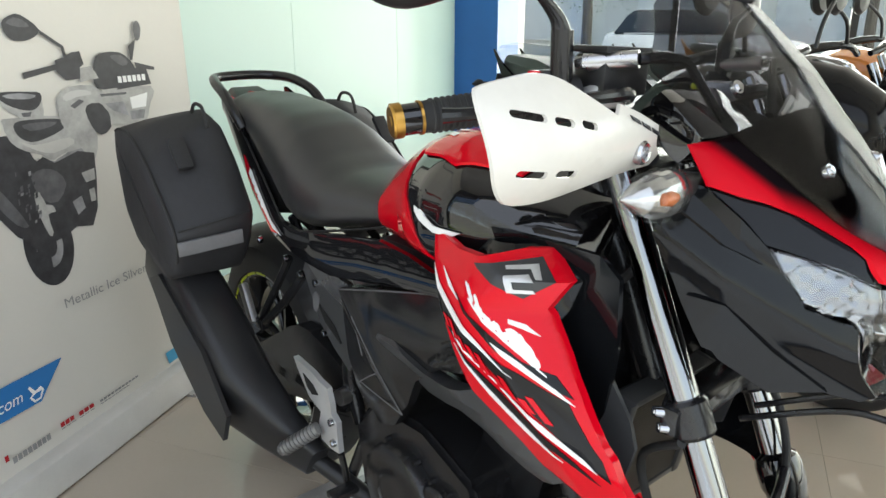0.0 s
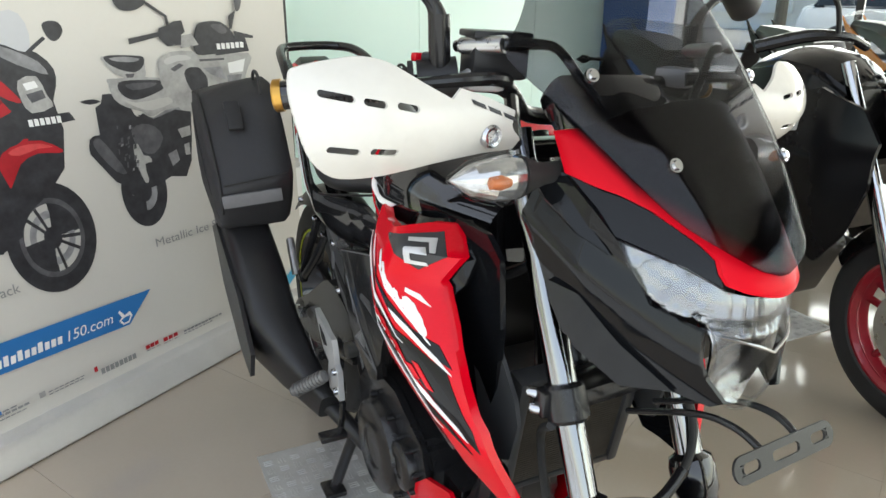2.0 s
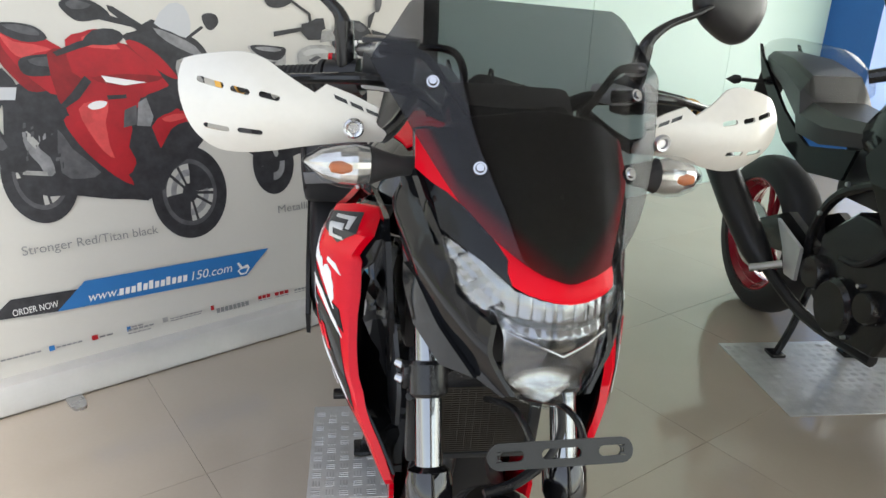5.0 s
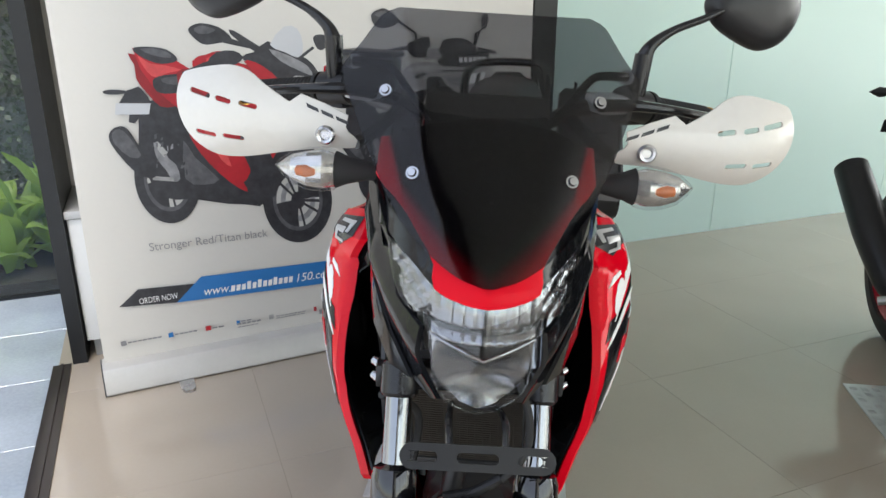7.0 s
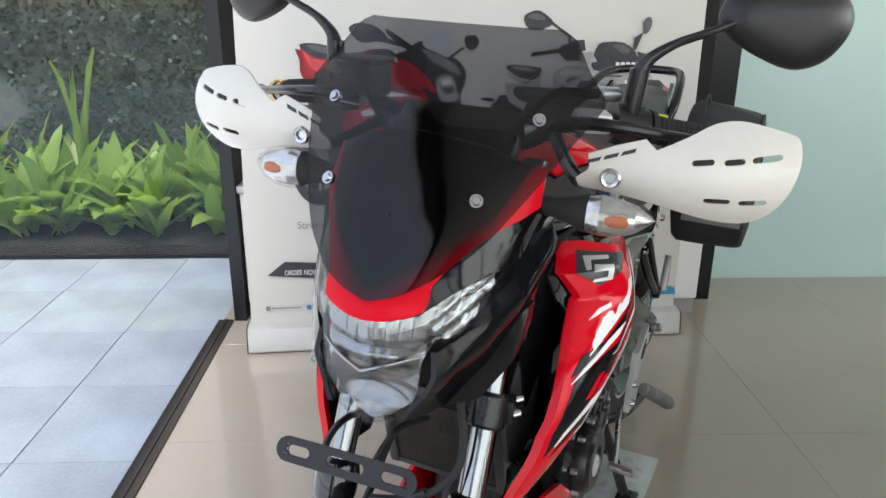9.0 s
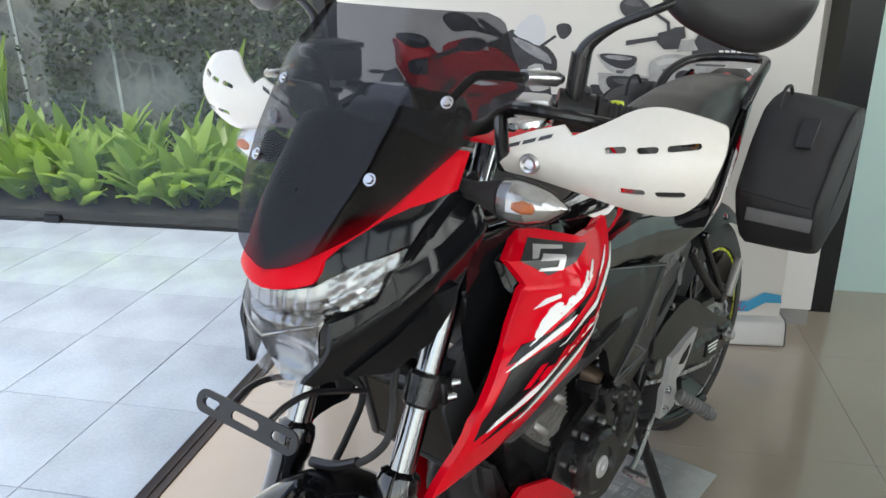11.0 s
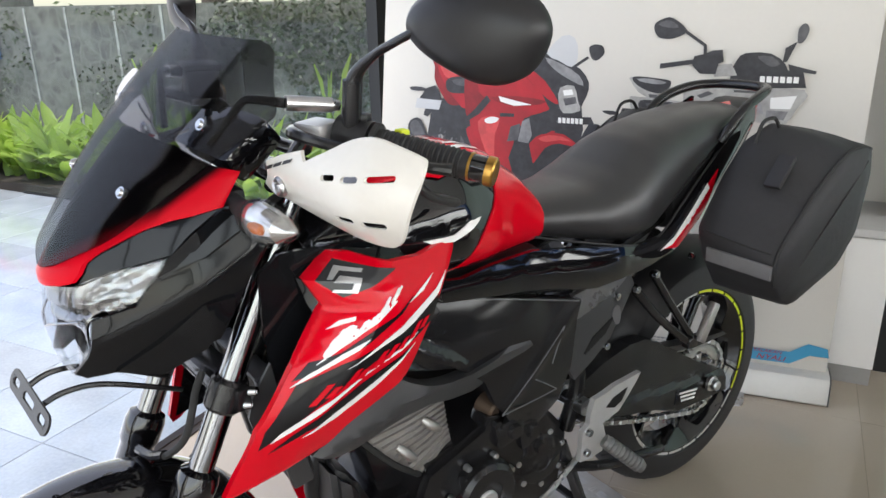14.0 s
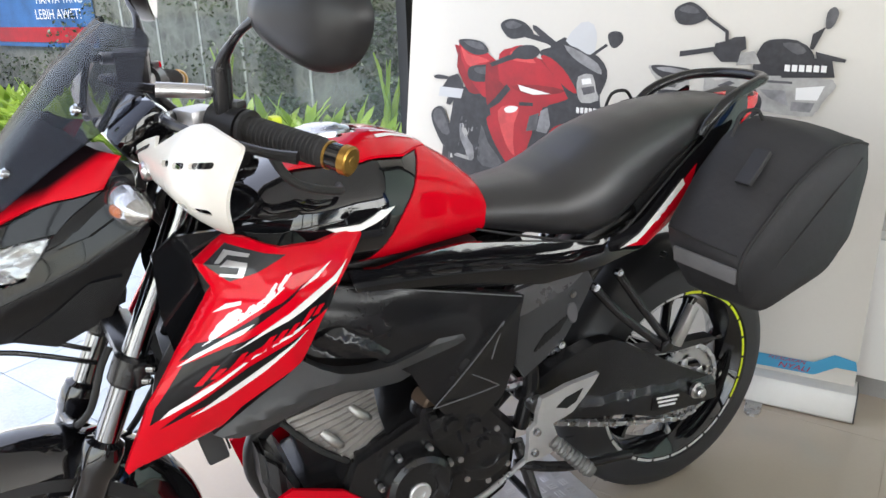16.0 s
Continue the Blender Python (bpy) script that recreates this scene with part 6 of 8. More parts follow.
o = LENS_HALF + [(-x, z) for x, z in reversed(LENS_HALF) if x > 1e-6]
sheet(b, [(x * 0.97, 0.80 + (z - 0.80) * 0.97) for x, z in o], bowl, (0, 0.003, 0), 0.0030)
piece("reflector", b, REFLECTOR, "fluted silver reflector", lamp, True, 40)
for s in (1, -1):
    b = bmesh.new()
    tube(b, [Vector((x * s, mask_y(x, z) - 0.001, z)) for x, z in ((0.0, 0.805), (0.028, 0.816), (0.057, 0.823))], 0.0020, 8, 4)
    piece("lens_ridge", b, REFLECTOR, "bright ridge across the lens", lamp, True)
    b = bmesh.new()
    tube(b, [Vector((x * s, mask_y(x, z) - 0.001, z)) for x, z in ((0.0, 0.728), (0.022, 0.734), (0.045, 0.753), (0.054, 0.776), (0.057, 0.812), (0.064, 0.834))], 0.0022, 8, 4)
    piece("lens_edge", b, LENS, "bright moulded lens edge", lamp, True)
    for off in (0.007, 0.015):
        b = bmesh.new()
        tube(b, [Vector((x * s, mask_y(x, z) - 0.0006, z)) for x, z in ((0.0, 0.733 + off), (0.02, 0.739 + off), (0.044, 0.757 + off))], 0.0009, 6, 4)
        piece("lens_rib", b, LENS, "", lamp, True)
b = bmesh.new()
lathe(b, [(0.0, -0.01), (0.012, -0.008), (0.014, 0.0), (0.008, 0.012)], (0, mask_y(0, 0.835) + 0.025, 0.832), "Y", 18)
piece("bulb_cap", b, DARK_GREY, "dark bulb cap", lamp, True)

# meter and brackets behind the screen
b = bmesh.new()
box(b, (0.17, 0.05, 0.085), (0, 0.215, 1.01), 0.015, Matrix.Rotation(radians(-50), 4, "X"))
piece("meter", b, GLOSS_BLACK, "black instrument panel", None, True)
b = bmesh.new()
box(b, (0.16, 0.12, 0.09), (0, 0.13, 0.90), 0.02)
box(b, (0.10, 0.12, 0.10), (0, 0.10, 0.80), 0.02)
box(b, (0.22, 0.04, 0.03), (0, 0.165, 0.955), 0.01)
piece("headlight_bracket", b, SATIN_BLACK, "black headlight bracket", None, True)

# number plate holder with blank plate bracket
PL = Matrix.Translation((0.0, -0.088, 0.708)) @ Matrix.Rotation(radians(62), 4, "X")
b = bmesh.new()


def slotted(bm, w, h, holes):
    """A flat bar with round ends and long holes."""
    xs = sorted({-w / 2 + h / 2, w / 2 - h / 2, *[v for c, l in holes for v in (c - l / 2, c + l / 2)]})
    cuts = []
    for a, c in zip(xs, xs[1:]):
        mid = (a + c) / 2
        if any(abs(mid - cc) < l / 2 for cc, l in holes):
            cuts.append((a, c))
    out = [(w / 2 - h / 2 + h / 2 * math.sin(t), -h / 2 * math.cos(t)) for t in np.linspace(0, math.pi, 9)]
    out += [(-x, -y) for x, y in out]
    top = [bm.verts.new((x, y, 0.0015)) for x, y in out]
    edges = [bm.edges.new((p, q)) for p, q in zip(top, top[1:] + top[:1])]
    for a, c in cuts:
        r = h * 0.2
        hole = [((c - r + r * math.sin(t)), -r * math.cos(t)) for t in np.linspace(0, math.pi, 6)] + [((a + r - r * math.sin(t)), r * math.cos(t)) for t in np.linspace(0, math.pi, 6)]
        ring = [bm.verts.new((x, y, 0.0015)) for x, y in hole]
        edges += [bm.edges.new((p, q)) for p, q in zip(ring, ring[1:] + ring[:1])]
    bmesh.ops.triangle_fill(bm, use_beauty=True, edges=edges)
    shell(bm, 0.003)


slotted(b, 0.168, 0.028, [(-0.058, 0.03), (0.0, 0.046), (0.058, 0.03)])
bmesh.ops.remove_doubles(b, verts=b.verts, dist=0.0003)
transform(b, PL)
holder = piece("plate_holder", b, SATIN_BLACK, "black slotted number plate holder", None, True)


def make_plate_arm(bm):
    tube(bm, [(0.03, -0.083, 0.712), (0.032, -0.05, 0.722), (0.03, 0.0, 0.712), (0.024, 0.10, 0.66)], 0.0042, 8, 5)


sides("holder_arm", make_plate_arm, FRAME_BLACK, "thin black bent arm", True, holder)
for k, pts in enumerate(([(-0.12, 0.13, 0.65), (-0.07, 0.20, 0.58), (-0.075, 0.17, 0.50), (-0.09, 0.11, 0.42), (-0.10, 0.02, 0.34)], [(0.10, 0.24, 0.95), (0.06, 0.22, 0.90), (0.05, 0.26, 0.80), (0.07, 0.32, 0.76)], [(-0.10, 0.24, 0.95), (-0.05, 0.22, 0.88), (-0.06, 0.27, 0.80), (-0.07, 0.33, 0.76)], [(0.26, 0.31, 1.03), (0.30, 0.33, 0.98), (0.28, 0.40, 0.95), (0.20, 0.44, 0.93)])):
    b = bmesh.new()
    tube(b, pts, 0.006, 10, 6)
    piece("cable", b, RUBBER, "black cable", None, True)

# ---- printed banner on a roll-up stand ----
ART_RED = material("print_red", (0.38, 0.008, 0.016), 0.45, 0, 0.25, 14)
ART_LIGHTRED = material("print_light_red", (0.58, 0.06, 0.06), 0.45, 0, 0.3, 18)
ART_DARKRED = material("print_dark_red", (0.22, 0.006, 0.010), 0.45, 0, 0.35, 18)
ART_BLACK = material("print_black", (0.028, 0.028, 0.032), 0.45, 0, 0.6, 30)
ART_DARK = material("print_charcoal", (0.08, 0.08, 0.085), 0.45, 0, 0.5, 30)
ART_GREY = material("print_grey", (0.22, 0.22, 0.225), 0.45, 0, 0.5, 25)
ART_SILVER = material("print_silver", (0.34, 0.335, 0.318), 0.45, 0, 0.4, 18)
ART_PALE = material("print_pale_blue", (0.48, 0.49, 0.50), 0.45, 0, 0.04, 5)
ART_TINT = material("print_cool_white", (0.47, 0.465, 0.445), 0.45, 0, 0.03, 5)
ART_PAPER = material("print_paper_grey", (0.45, 0.44, 0.41), 0.45, 0, 0.1, 8)
ART_BLUE = material("print_blue", (0.02, 0.16, 0.42), 0.45, 0, 0.05, 5)
ART_CYAN = material("print_cyan", (0.05, 0.30, 0.50), 0.45, 0, 0.05, 5)
ART_TEXT = material("print_text_grey", (0.25, 0.25, 0.25), 0.45, 0, 0.05, 5)
ART_WHITE = material("print_white", (0.78, 0.78, 0.76), 0.45, 0, 0.03, 5)

banner = empty("banner_stand", "wide white roll-up banner printed with two motorcycles", "banner", Matrix.Translation((-1.222, 1.126, 0)) @ Matrix.Rotation(radians(33.5), 4, "Z"))
LAYER = [0]


def lean(s, z):
    # the sheet leans back on its pole, more at one end
    return (0.176 - 0.105 * s) * (z - 0.09)


def art(name, mat, outline, label="", curve=0):
    """One flat printed shape on the banner face, in metres along and up."""
    LAYER[0] += 1
    if curve:
        outline = [(p.x, p.y) for p in smooth_line([(s, z, 0) for s, z in outline], curve, True)]
    bm = bmesh.new()
    f = bm.faces.new([bm.verts.new((s, 0, z)) for s, z in outline])
    bmesh.ops.triangulate(bm, faces=[f])
    if max(p[0] for p in outline) - min(p[0] for p in outline) > 0.06:
        bmesh.ops.subdivide_edges(bm, edges=bm.edges[:], cuts=3, use_grid_fill=True)
    for v in bm.verts:
        v.co.y = lean(v.co.x, v.co.z) - 0.0042 - 0.00002 * LAYER[0]
    return part(name, bm, mat, banner, label, 0)


def ring_art(name, mat, c, rs, rz, r0=1.0, r1=0.0, n=40, a0=0, a1=360):
    LAYER[0] += 1
    bm = bmesh.new()
    y = -0.0042 - 0.00002 * LAYER[0]
    vs = []
    for k in range(n + 1):
        a = radians(a0 + (a1 - a0) * k / n)
        vs.append([bm.verts.new((c[0] + math.cos(a) * rs * q, y + lean(c[0] + math.cos(a) * rs * q, c[1] + math.sin(a) * rz * q), c[1] + math.sin(a) * rz * q)) for q in (r0, max(r1, 0.001))])
    for p, q in zip(vs, vs[1:]):
        bm.faces.new((p[0], p[1], q[1], q[0]))
    return part(name, bm, mat, banner, "", 0)


def words(text, s, z, size, mat, name="lettering", parent=None, slant=0.0, width=None, label=""):
    LAYER[0] += 1
    cu = bpy.data.curves.new(name, "FONT")
    cu.body, cu.size, cu.shear = text, size, slant
    tmp = bpy.data.objects.new(name, cu)
    scene.collection.objects.link(tmp)
    bpy.context.view_layer.update()
    me = bpy.data.meshes.new_from_object(tmp.evaluated_get(bpy.context.evaluated_depsgraph_get()))
    bpy.data.objects.remove(tmp)
    xs = [v.co.x for v in me.vertices]
    k = width / (max(xs) - min(xs)) if width else 1.0
    me.transform(Matrix.Translation((s, -0.0024 - 0.00002 * LAYER[0], z)) @ Matrix.Rotation(radians(90), 4, "X") @ Matrix.Diagonal((k, 1, 1, 1)))
    if parent is None:
        for v in me.vertices:
            v.co.y += lean(v.co.x, v.co.z) - 0.002
    me.materials.clear()
    me.materials.append(mat)
    ob = new(name, me)
    ob.parent = parent or banner
    return tagged(ob, label or "printed words")


bm = bmesh.new()
rings = []
for z in np.linspace(0.092, 2.02, 14):
    rings.append([Vector((s, 0.004 * math.sin(s * 4.0 + z * 2.0) * min(1, z), z)) for s in np.linspace(0.008, 1.548, 24)])
for r in rings:
    for v in r:
        v.y = max(-0.003, v.y) + lean(v.x, v.z)
loft(bm, rings, closed=False)
shell(bm, -0.0015)
part("print_sheet", bm, BANNER, banner, "white printed banner sheet")
bm = bmesh.new()
prof = [(-0.056, 0.004), (-0.06, 0.010), (-0.052, 0.072), (-0.044, 0.086), (-0.03, 0.092), (0.03, 0.092), (0.044, 0.086), (0.052, 0.072), (0.06, 0.010), (0.056, 0.004)]
loft(bm, [[Vector((s, y, z)) for y, z in prof] for s in (0.0, 1.556)])
part("base_case", bm, material("satin_aluminium", (0.56, 0.55, 0.525), 0.4, 0.3, 0.06, 12), banner, "satin aluminium base case")
for s in (-0.004, 1.556):
    bm = bmesh.new()
    loft(bm, [[Vector((s + d, y * 1.02, z)) for y, z in prof] for d in (0.0, 0.004)])
    part("end_cap", bm, DARK_GREY, banner, "dark plastic end cap")
for s in (0.235, 1.30):
    bm = bmesh.new()
    loft(bm, [[Vector((s + x, y, z)) for x in (-w, w) for z in ((0.0, 0.008) if x < 0 else (0.008, 0.0))] for y, w in ((0.05, 0.022), (-0.10, 0.022), (-0.125, 0.018), (-0.135, 0.01))])
    part("foot", bm, STEEL, banner, "flat metal swing-out foot")
bm = bmesh.new()
rod(bm, (0.78, 0.025, 0.09), (0.78, 0.025 + lean(0.78, 2.02), 2.02), 0.011)
part("pole", bm, STEEL, banner)
bm = bmesh.new()
box(bm, (1.58, 0.02, 0.03), (0, 0, 0), 0.006, Matrix.Rotation(math.atan(-0.105 * 1.94), 4, "Z"))
bmesh.ops.translate(bm, vec=(0.778, lean(0.778, 2.03), 2.03), verts=bm.verts)
part("top_rail", bm, STEEL, banner, "aluminium top rail")

# artwork
ring_art("wheel_art", ART_BLACK, (0.266, 0.632), 0.095, 0.134, 1.0, 0.0)
ring_art("wheel_gap", ART_PAPER, (0.266, 0.632), 0.095, 0.134, 0.66, 0.25)
ring_art("wheel_art", ART_BLACK, (0.664, 0.529), 0.116, 0.144, 1.0, 0.0)
ring_art("wheel_gap", ART_PAPER, (0.664, 0.529), 0.116, 0.144, 0.64, 0.2)
ring_art("brake_art", ART_GREY, (0.664, 0.529), 0.116, 0.144, 0.5, 0.36)
for c, rs, rz in (((0.266, 0.632), 0.095, 0.134), ((0.664, 0.529), 0.116, 0.144)):
    for k in range(10):
        a = 2 * math.pi * (k + (0.16 if k % 2 else -0.16)) / 10
        d, t = Vector((math.cos(a) * rs, math.sin(a) * rz)), Vector((-math.sin(a) * rs, math.cos(a) * rz))
        m = Vector(c)
        art("spoke_art", ART_BLACK, [tuple(m + d * 0.15 + t * 0.03), tuple(m + d * 0.7 + t * 0.035), tuple(m + d * 0.7 - t * 0.035), tuple(m + d * 0.15 - t * 0.03)])
    ring_art("rim_art", ART_DARK, c, rs, rz, 0.72, 0.62)
ring_art("wheel_art", ART_BLACK, (0.947, 0.589), 0.072, 0.104, 1.0, 0.0)
ring_art("wheel_gap", ART_GREY, (0.947, 0.589), 0.072, 0.104, 0.55, 0.3)
art("engine_base", ART_BLACK, [(0.227, 0.866), (0.346, 0.889), (0.596, 0.903), (0.744, 0.882), (0.735, 0.696), (0.624, 0.606), (0.543, 0.526), (0.334, 0.567), (0.247, 0.582), (0.198, 0.692), (0.205, 0.797)], curve=2)
art("engine", ART_BLACK, [(0.198, 0.744), (0.264, 0.821), (0.335, 0.825), (0.37, 0.738), (0.5, 0.577), (0.601, 0.675), (0.61, 0.602), (0.537, 0.522), (0.362, 0.565), (0.289, 0.575), (0.309, 0.633), (0.268, 0.696), (0.201, 0.669)])
art("engine_shade", ART_DARK, [(0.327, 0.75), (0.356, 0.694), (0.42, 0.621), (0.368, 0.609), (0.319, 0.632)], curve=2)
art("linkage", ART_GREY, [(0.24, 0.749), (0.262, 0.742), (0.276, 0.701), (0.297, 0.677), (0.303, 0.634), (0.281, 0.627), (0.266, 0.663), (0.244, 0.699)], curve=2)
art("linkage", ART_SILVER, [(0.221, 0.65), (0.283, 0.639), (0.283, 0.627), (0.224, 0.637)])
art("linkage", ART_SILVER, [(0.251, 0.753), (0.262, 0.739), (0.277, 0.717), (0.265, 0.702), (0.249, 0.727)])
art("muffler_art", ART_BLACK, [(0.122, 0.786), (0.147, 0.803), (0.173, 0.795), (0.198, 0.744), (0.24, 0.671), (0.22, 0.642), (0.171, 0.672), (0.123, 0.75)], curve=3)
art("muffler_light", ART_DARK, [(0.129, 0.785), (0.15, 0.796), (0.172, 0.775), (0.201, 0.714), (0.169, 0.71), (0.131, 0.753)], curve=2)
art("plate_hanger", ART_BLACK, [(0.186, 0.906), (0.222, 0.917), (0.243, 0.887), (0.248, 0.871), (0.216, 0.86), (0.215, 0.832), (0.196, 0.809), (0.179, 0.814), (0.189, 0.858), (0.157, 0.863), (0.161, 0.872), (0.185, 0.874)])
art("tail_signal", ART_BLACK, [(0.12, 0.906), (0.143, 0.911), (0.182, 0.906), (0.18, 0.897), (0.133, 0.897)], curve=2)
art("number_blank", ART_PALE, [(0.151, 0.871), (0.248, 0.866), (0.239, 0.834), (0.145, 0.838)])
art("seat_post", ART_BLACK, [(0.214, 0.8), (0.267, 0.841), (0.28, 0.828), (0.234, 0.799), (0.203, 0.779)])
art("bodywork", ART_RED, [(0.346, 0.774), (0.369, 0.784), (0.388, 0.746), (0.432, 0.708), (0.488, 0.615), (0.503, 0.573), (0.452, 0.609), (0.394, 0.676), (0.361, 0.731)], curve=2)
art("tail", ART_DARKRED, [(0.204, 1.013), (0.244, 1.002), (0.326, 0.993), (0.347, 0.969), (0.345, 0.92), (0.337, 0.865), (0.311, 0.853), (0.274, 0.856), (0.239, 0.9), (0.217, 0.94), (0.22, 0.974)], curve=2)
art("tail", ART_RED, [(0.218, 1.029), (0.24, 1.018), (0.306, 0.984), (0.337, 0.988), (0.385, 0.955), (0.429, 0.927), (0.443, 0.897), (0.39, 0.871), (0.364, 0.836), (0.326, 0.846), (0.289, 0.882), (0.26, 0.918), (0.234, 0.964)], curve=1)
art("fairing_light", ART_LIGHTRED, [(0.229, 1.007), (0.26, 0.983), (0.306, 0.975), (0.347, 0.961), (0.308, 0.953), (0.274, 0.941), (0.25, 0.959)], curve=2)
art("saddle", ART_BLACK, [(0.218, 1.025), (0.257, 1.031), (0.314, 1.021), (0.341, 0.99), (0.295, 0.98), (0.248, 0.996)], curve=3)
art("saddle_light", ART_DARK, [(0.239, 1.024), (0.275, 1.026), (0.315, 1.014), (0.323, 0.997), (0.277, 1.004)], curve=2)
art("saddle", ART_BLACK, [(0.263, 0.933), (0.296, 0.947), (0.374, 0.946), (0.382, 0.904), (0.312, 0.892), (0.27, 0.9)], curve=3)
art("saddle_light", ART_DARK, [(0.286, 0.936), (0.33, 0.943), (0.371, 0.936), (0.359, 0.918), (0.305, 0.92)], curve=2)
art("bodywork", ART_DARKRED, [(0.333, 0.953), (0.377, 0.961), (0.406, 0.968), (0.445, 0.954), (0.52, 0.976), (0.563, 0.956), (0.617, 0.898), (0.63, 0.861), (0.565, 0.842), (0.534, 0.788), (0.496, 0.785), (0.467, 0.821), (0.413, 0.812), (0.363, 0.806), (0.342, 0.828)], curve=2)
art("bodywork", ART_RED, [(0.383, 0.986), (0.425, 1.004), (0.466, 1.014), (0.498, 0.993), (0.538, 0.966), (0.588, 0.922), (0.636, 0.882), (0.547, 0.885), (0.485, 0.886), (0.432, 0.88), (0.388, 0.9)], curve=2)
art("fairing_light", ART_LIGHTRED, [(0.425, 0.992), (0.467, 1.003), (0.495, 0.982), (0.521, 0.959), (0.48, 0.961), (0.434, 0.967)], curve=2)
art("bodywork", ART_RED, [(0.357, 0.806), (0.402, 0.859), (0.432, 0.887), (0.526, 0.891), (0.642, 0.882), (0.638, 0.851), (0.575, 0.83), (0.542, 0.81), (0.519, 0.746), (0.5, 0.689), (0.518, 0.635), (0.485, 0.601), (0.449, 0.628), (0.413, 0.682), (0.381, 0.746)], curve=2)
art("fairing_light", ART_LIGHTRED, [(0.388, 0.801), (0.426, 0.821), (0.468, 0.816), (0.455, 0.769), (0.444, 0.713), (0.462, 0.658), (0.435, 0.68), (0.405, 0.738)], curve=2)
art("fairing_fold", ART_DARKRED, [(0.432, 0.884), (0.526, 0.891), (0.633, 0.878), (0.569, 0.861), (0.487, 0.861)], curve=2)
art("stripe_art", ART_BLACK, [(0.343, 0.813), (0.376, 0.844), (0.417, 0.89), (0.433, 0.873), (0.393, 0.827), (0.357, 0.806)])
art("stripe_art", ART_WHITE, [(0.46, 0.889), (0.517, 0.877), (0.579, 0.865), (0.518, 0.859), (0.469, 0.871)])
art("stripe_art", ART_BLACK, [(0.467, 0.834), (0.519, 0.834), (0.518, 0.823), (0.468, 0.822)])
art("round_mark", ART_WHITE, [(0.413, 0.809), (0.437, 0.82), (0.464, 0.816), (0.452, 0.801), (0.423, 0.797)], curve=3)
art("fairing_gap", ART_BLACK, [(0.555, 0.821), (0.636, 0.844), (0.651, 0.77), (0.638, 0.719), (0.573, 0.659), (0.522, 0.639), (0.505, 0.686), (0.524, 0.743)])
art("side_vent", ART_GREY, [(0.548, 0.81), (0.572, 0.822), (0.585, 0.766), (0.573, 0.739), (0.536, 0.744)])
art("side_vent", ART_DARK, [(0.508, 0.791), (0.542, 0.803), (0.536, 0.748), (0.498, 0.741)])
art("fender_art", ART_RED, [(0.581, 0.736), (0.653, 0.785), (0.658, 0.771), (0.594, 0.719)], curve=2)
art("nose_dark", ART_BLACK, [(0.529, 0.994), (0.568, 1.008), (0.615, 1.04), (0.675, 1.01), (0.733, 0.984), (0.765, 0.943), (0.761, 0.901), (0.742, 0.863), (0.726, 0.831), (0.673, 0.835), (0.638, 0.858), (0.616, 0.895), (0.573, 0.946)], curve=2)
art("nose", ART_RED, [(0.536, 0.98), (0.571, 0.977), (0.618, 0.944), (0.654, 0.9), (0.67, 0.871), (0.643, 0.879), (0.595, 0.915)], curve=2)
art("fairing_light", ART_GREY, [(0.617, 1.016), (0.675, 0.996), (0.731, 0.964), (0.748, 0.931), (0.708, 0.946), (0.649, 0.979)], curve=2)
art("screen", ART_PALE, [(0.621, 1.029), (0.669, 1.083), (0.711, 1.077), (0.725, 1.03), (0.711, 0.987), (0.665, 1.006)], curve=2)
art("visor_bar", ART_BLACK, [(0.501, 1.077), (0.517, 1.073), (0.622, 1.002), (0.647, 0.979), (0.627, 0.978), (0.541, 1.029), (0.504, 1.063)])
art("lamp", ART_SILVER, [(0.672, 0.923), (0.718, 0.93), (0.733, 0.883), (0.743, 0.853), (0.687, 0.843), (0.669, 0.88)], curve=2)
art("lamp_inner", ART_DARK, [(0.684, 0.889), (0.725, 0.896), (0.73, 0.876), (0.693, 0.867)])
art("lamp_inner", ART_WHITE, [(0.682, 0.915), (0.712, 0.919), (0.717, 0.903), (0.687, 0.898)])
art("mirror_art", ART_BLACK, [(0.383, 1.081), (0.418, 1.096), (0.472, 1.084), (0.507, 1.049), (0.465, 1.037), (0.422, 1.034), (0.393, 1.057)], curve=3)
art("mirror_light", ART_DARK, [(0.399, 1.081), (0.425, 1.089), (0.462, 1.077), (0.441, 1.066), (0.41, 1.066)], curve=2)
art("mirror_arm", ART_BLACK, [(0.495, 1.053), (0.587, 1.022), (0.598, 1.009), (0.479, 1.038)])
art("bar_grip", ART_BLACK, [(0.347, 0.954), (0.415, 0.981), (0.478, 0.996), (0.489, 0.982), (0.417, 0.963), (0.357, 0.943)])
art("control_art", ART_BLACK, [(0.426, 0.981), (0.456, 1.01), (0.508, 1.014), (0.535, 0.994), (0.51, 0.972), (0.459, 0.971)], curve=2)
art("mirror_art", ART_BLACK, [(0.759, 1.048), (0.778, 1.058), (0.802, 1.053), (0.808, 1.031), (0.788, 1.01), (0.769, 1.016)], curve=3)
art("mirror_arm", ART_BLACK, [(0.755, 1.022), (0.762, 1.016), (0.724, 0.99), (0.718, 0.979), (0.699, 0.983), (0.724, 1.001)])
art("plate_art", ART_BLACK, [(0.629, 0.819), (0.654, 0.834), (0.779, 0.834), (0.791, 0.812), (0.692, 0.806), (0.63, 0.804)])
art("fender_art", ART_RED, [(0.569, 0.721), (0.596, 0.76), (0.64, 0.776), (0.693, 0.775), (0.74, 0.744), (0.729, 0.737), (0.678, 0.745), (0.631, 0.727), (0.595, 0.674), (0.571, 0.691)], curve=2)
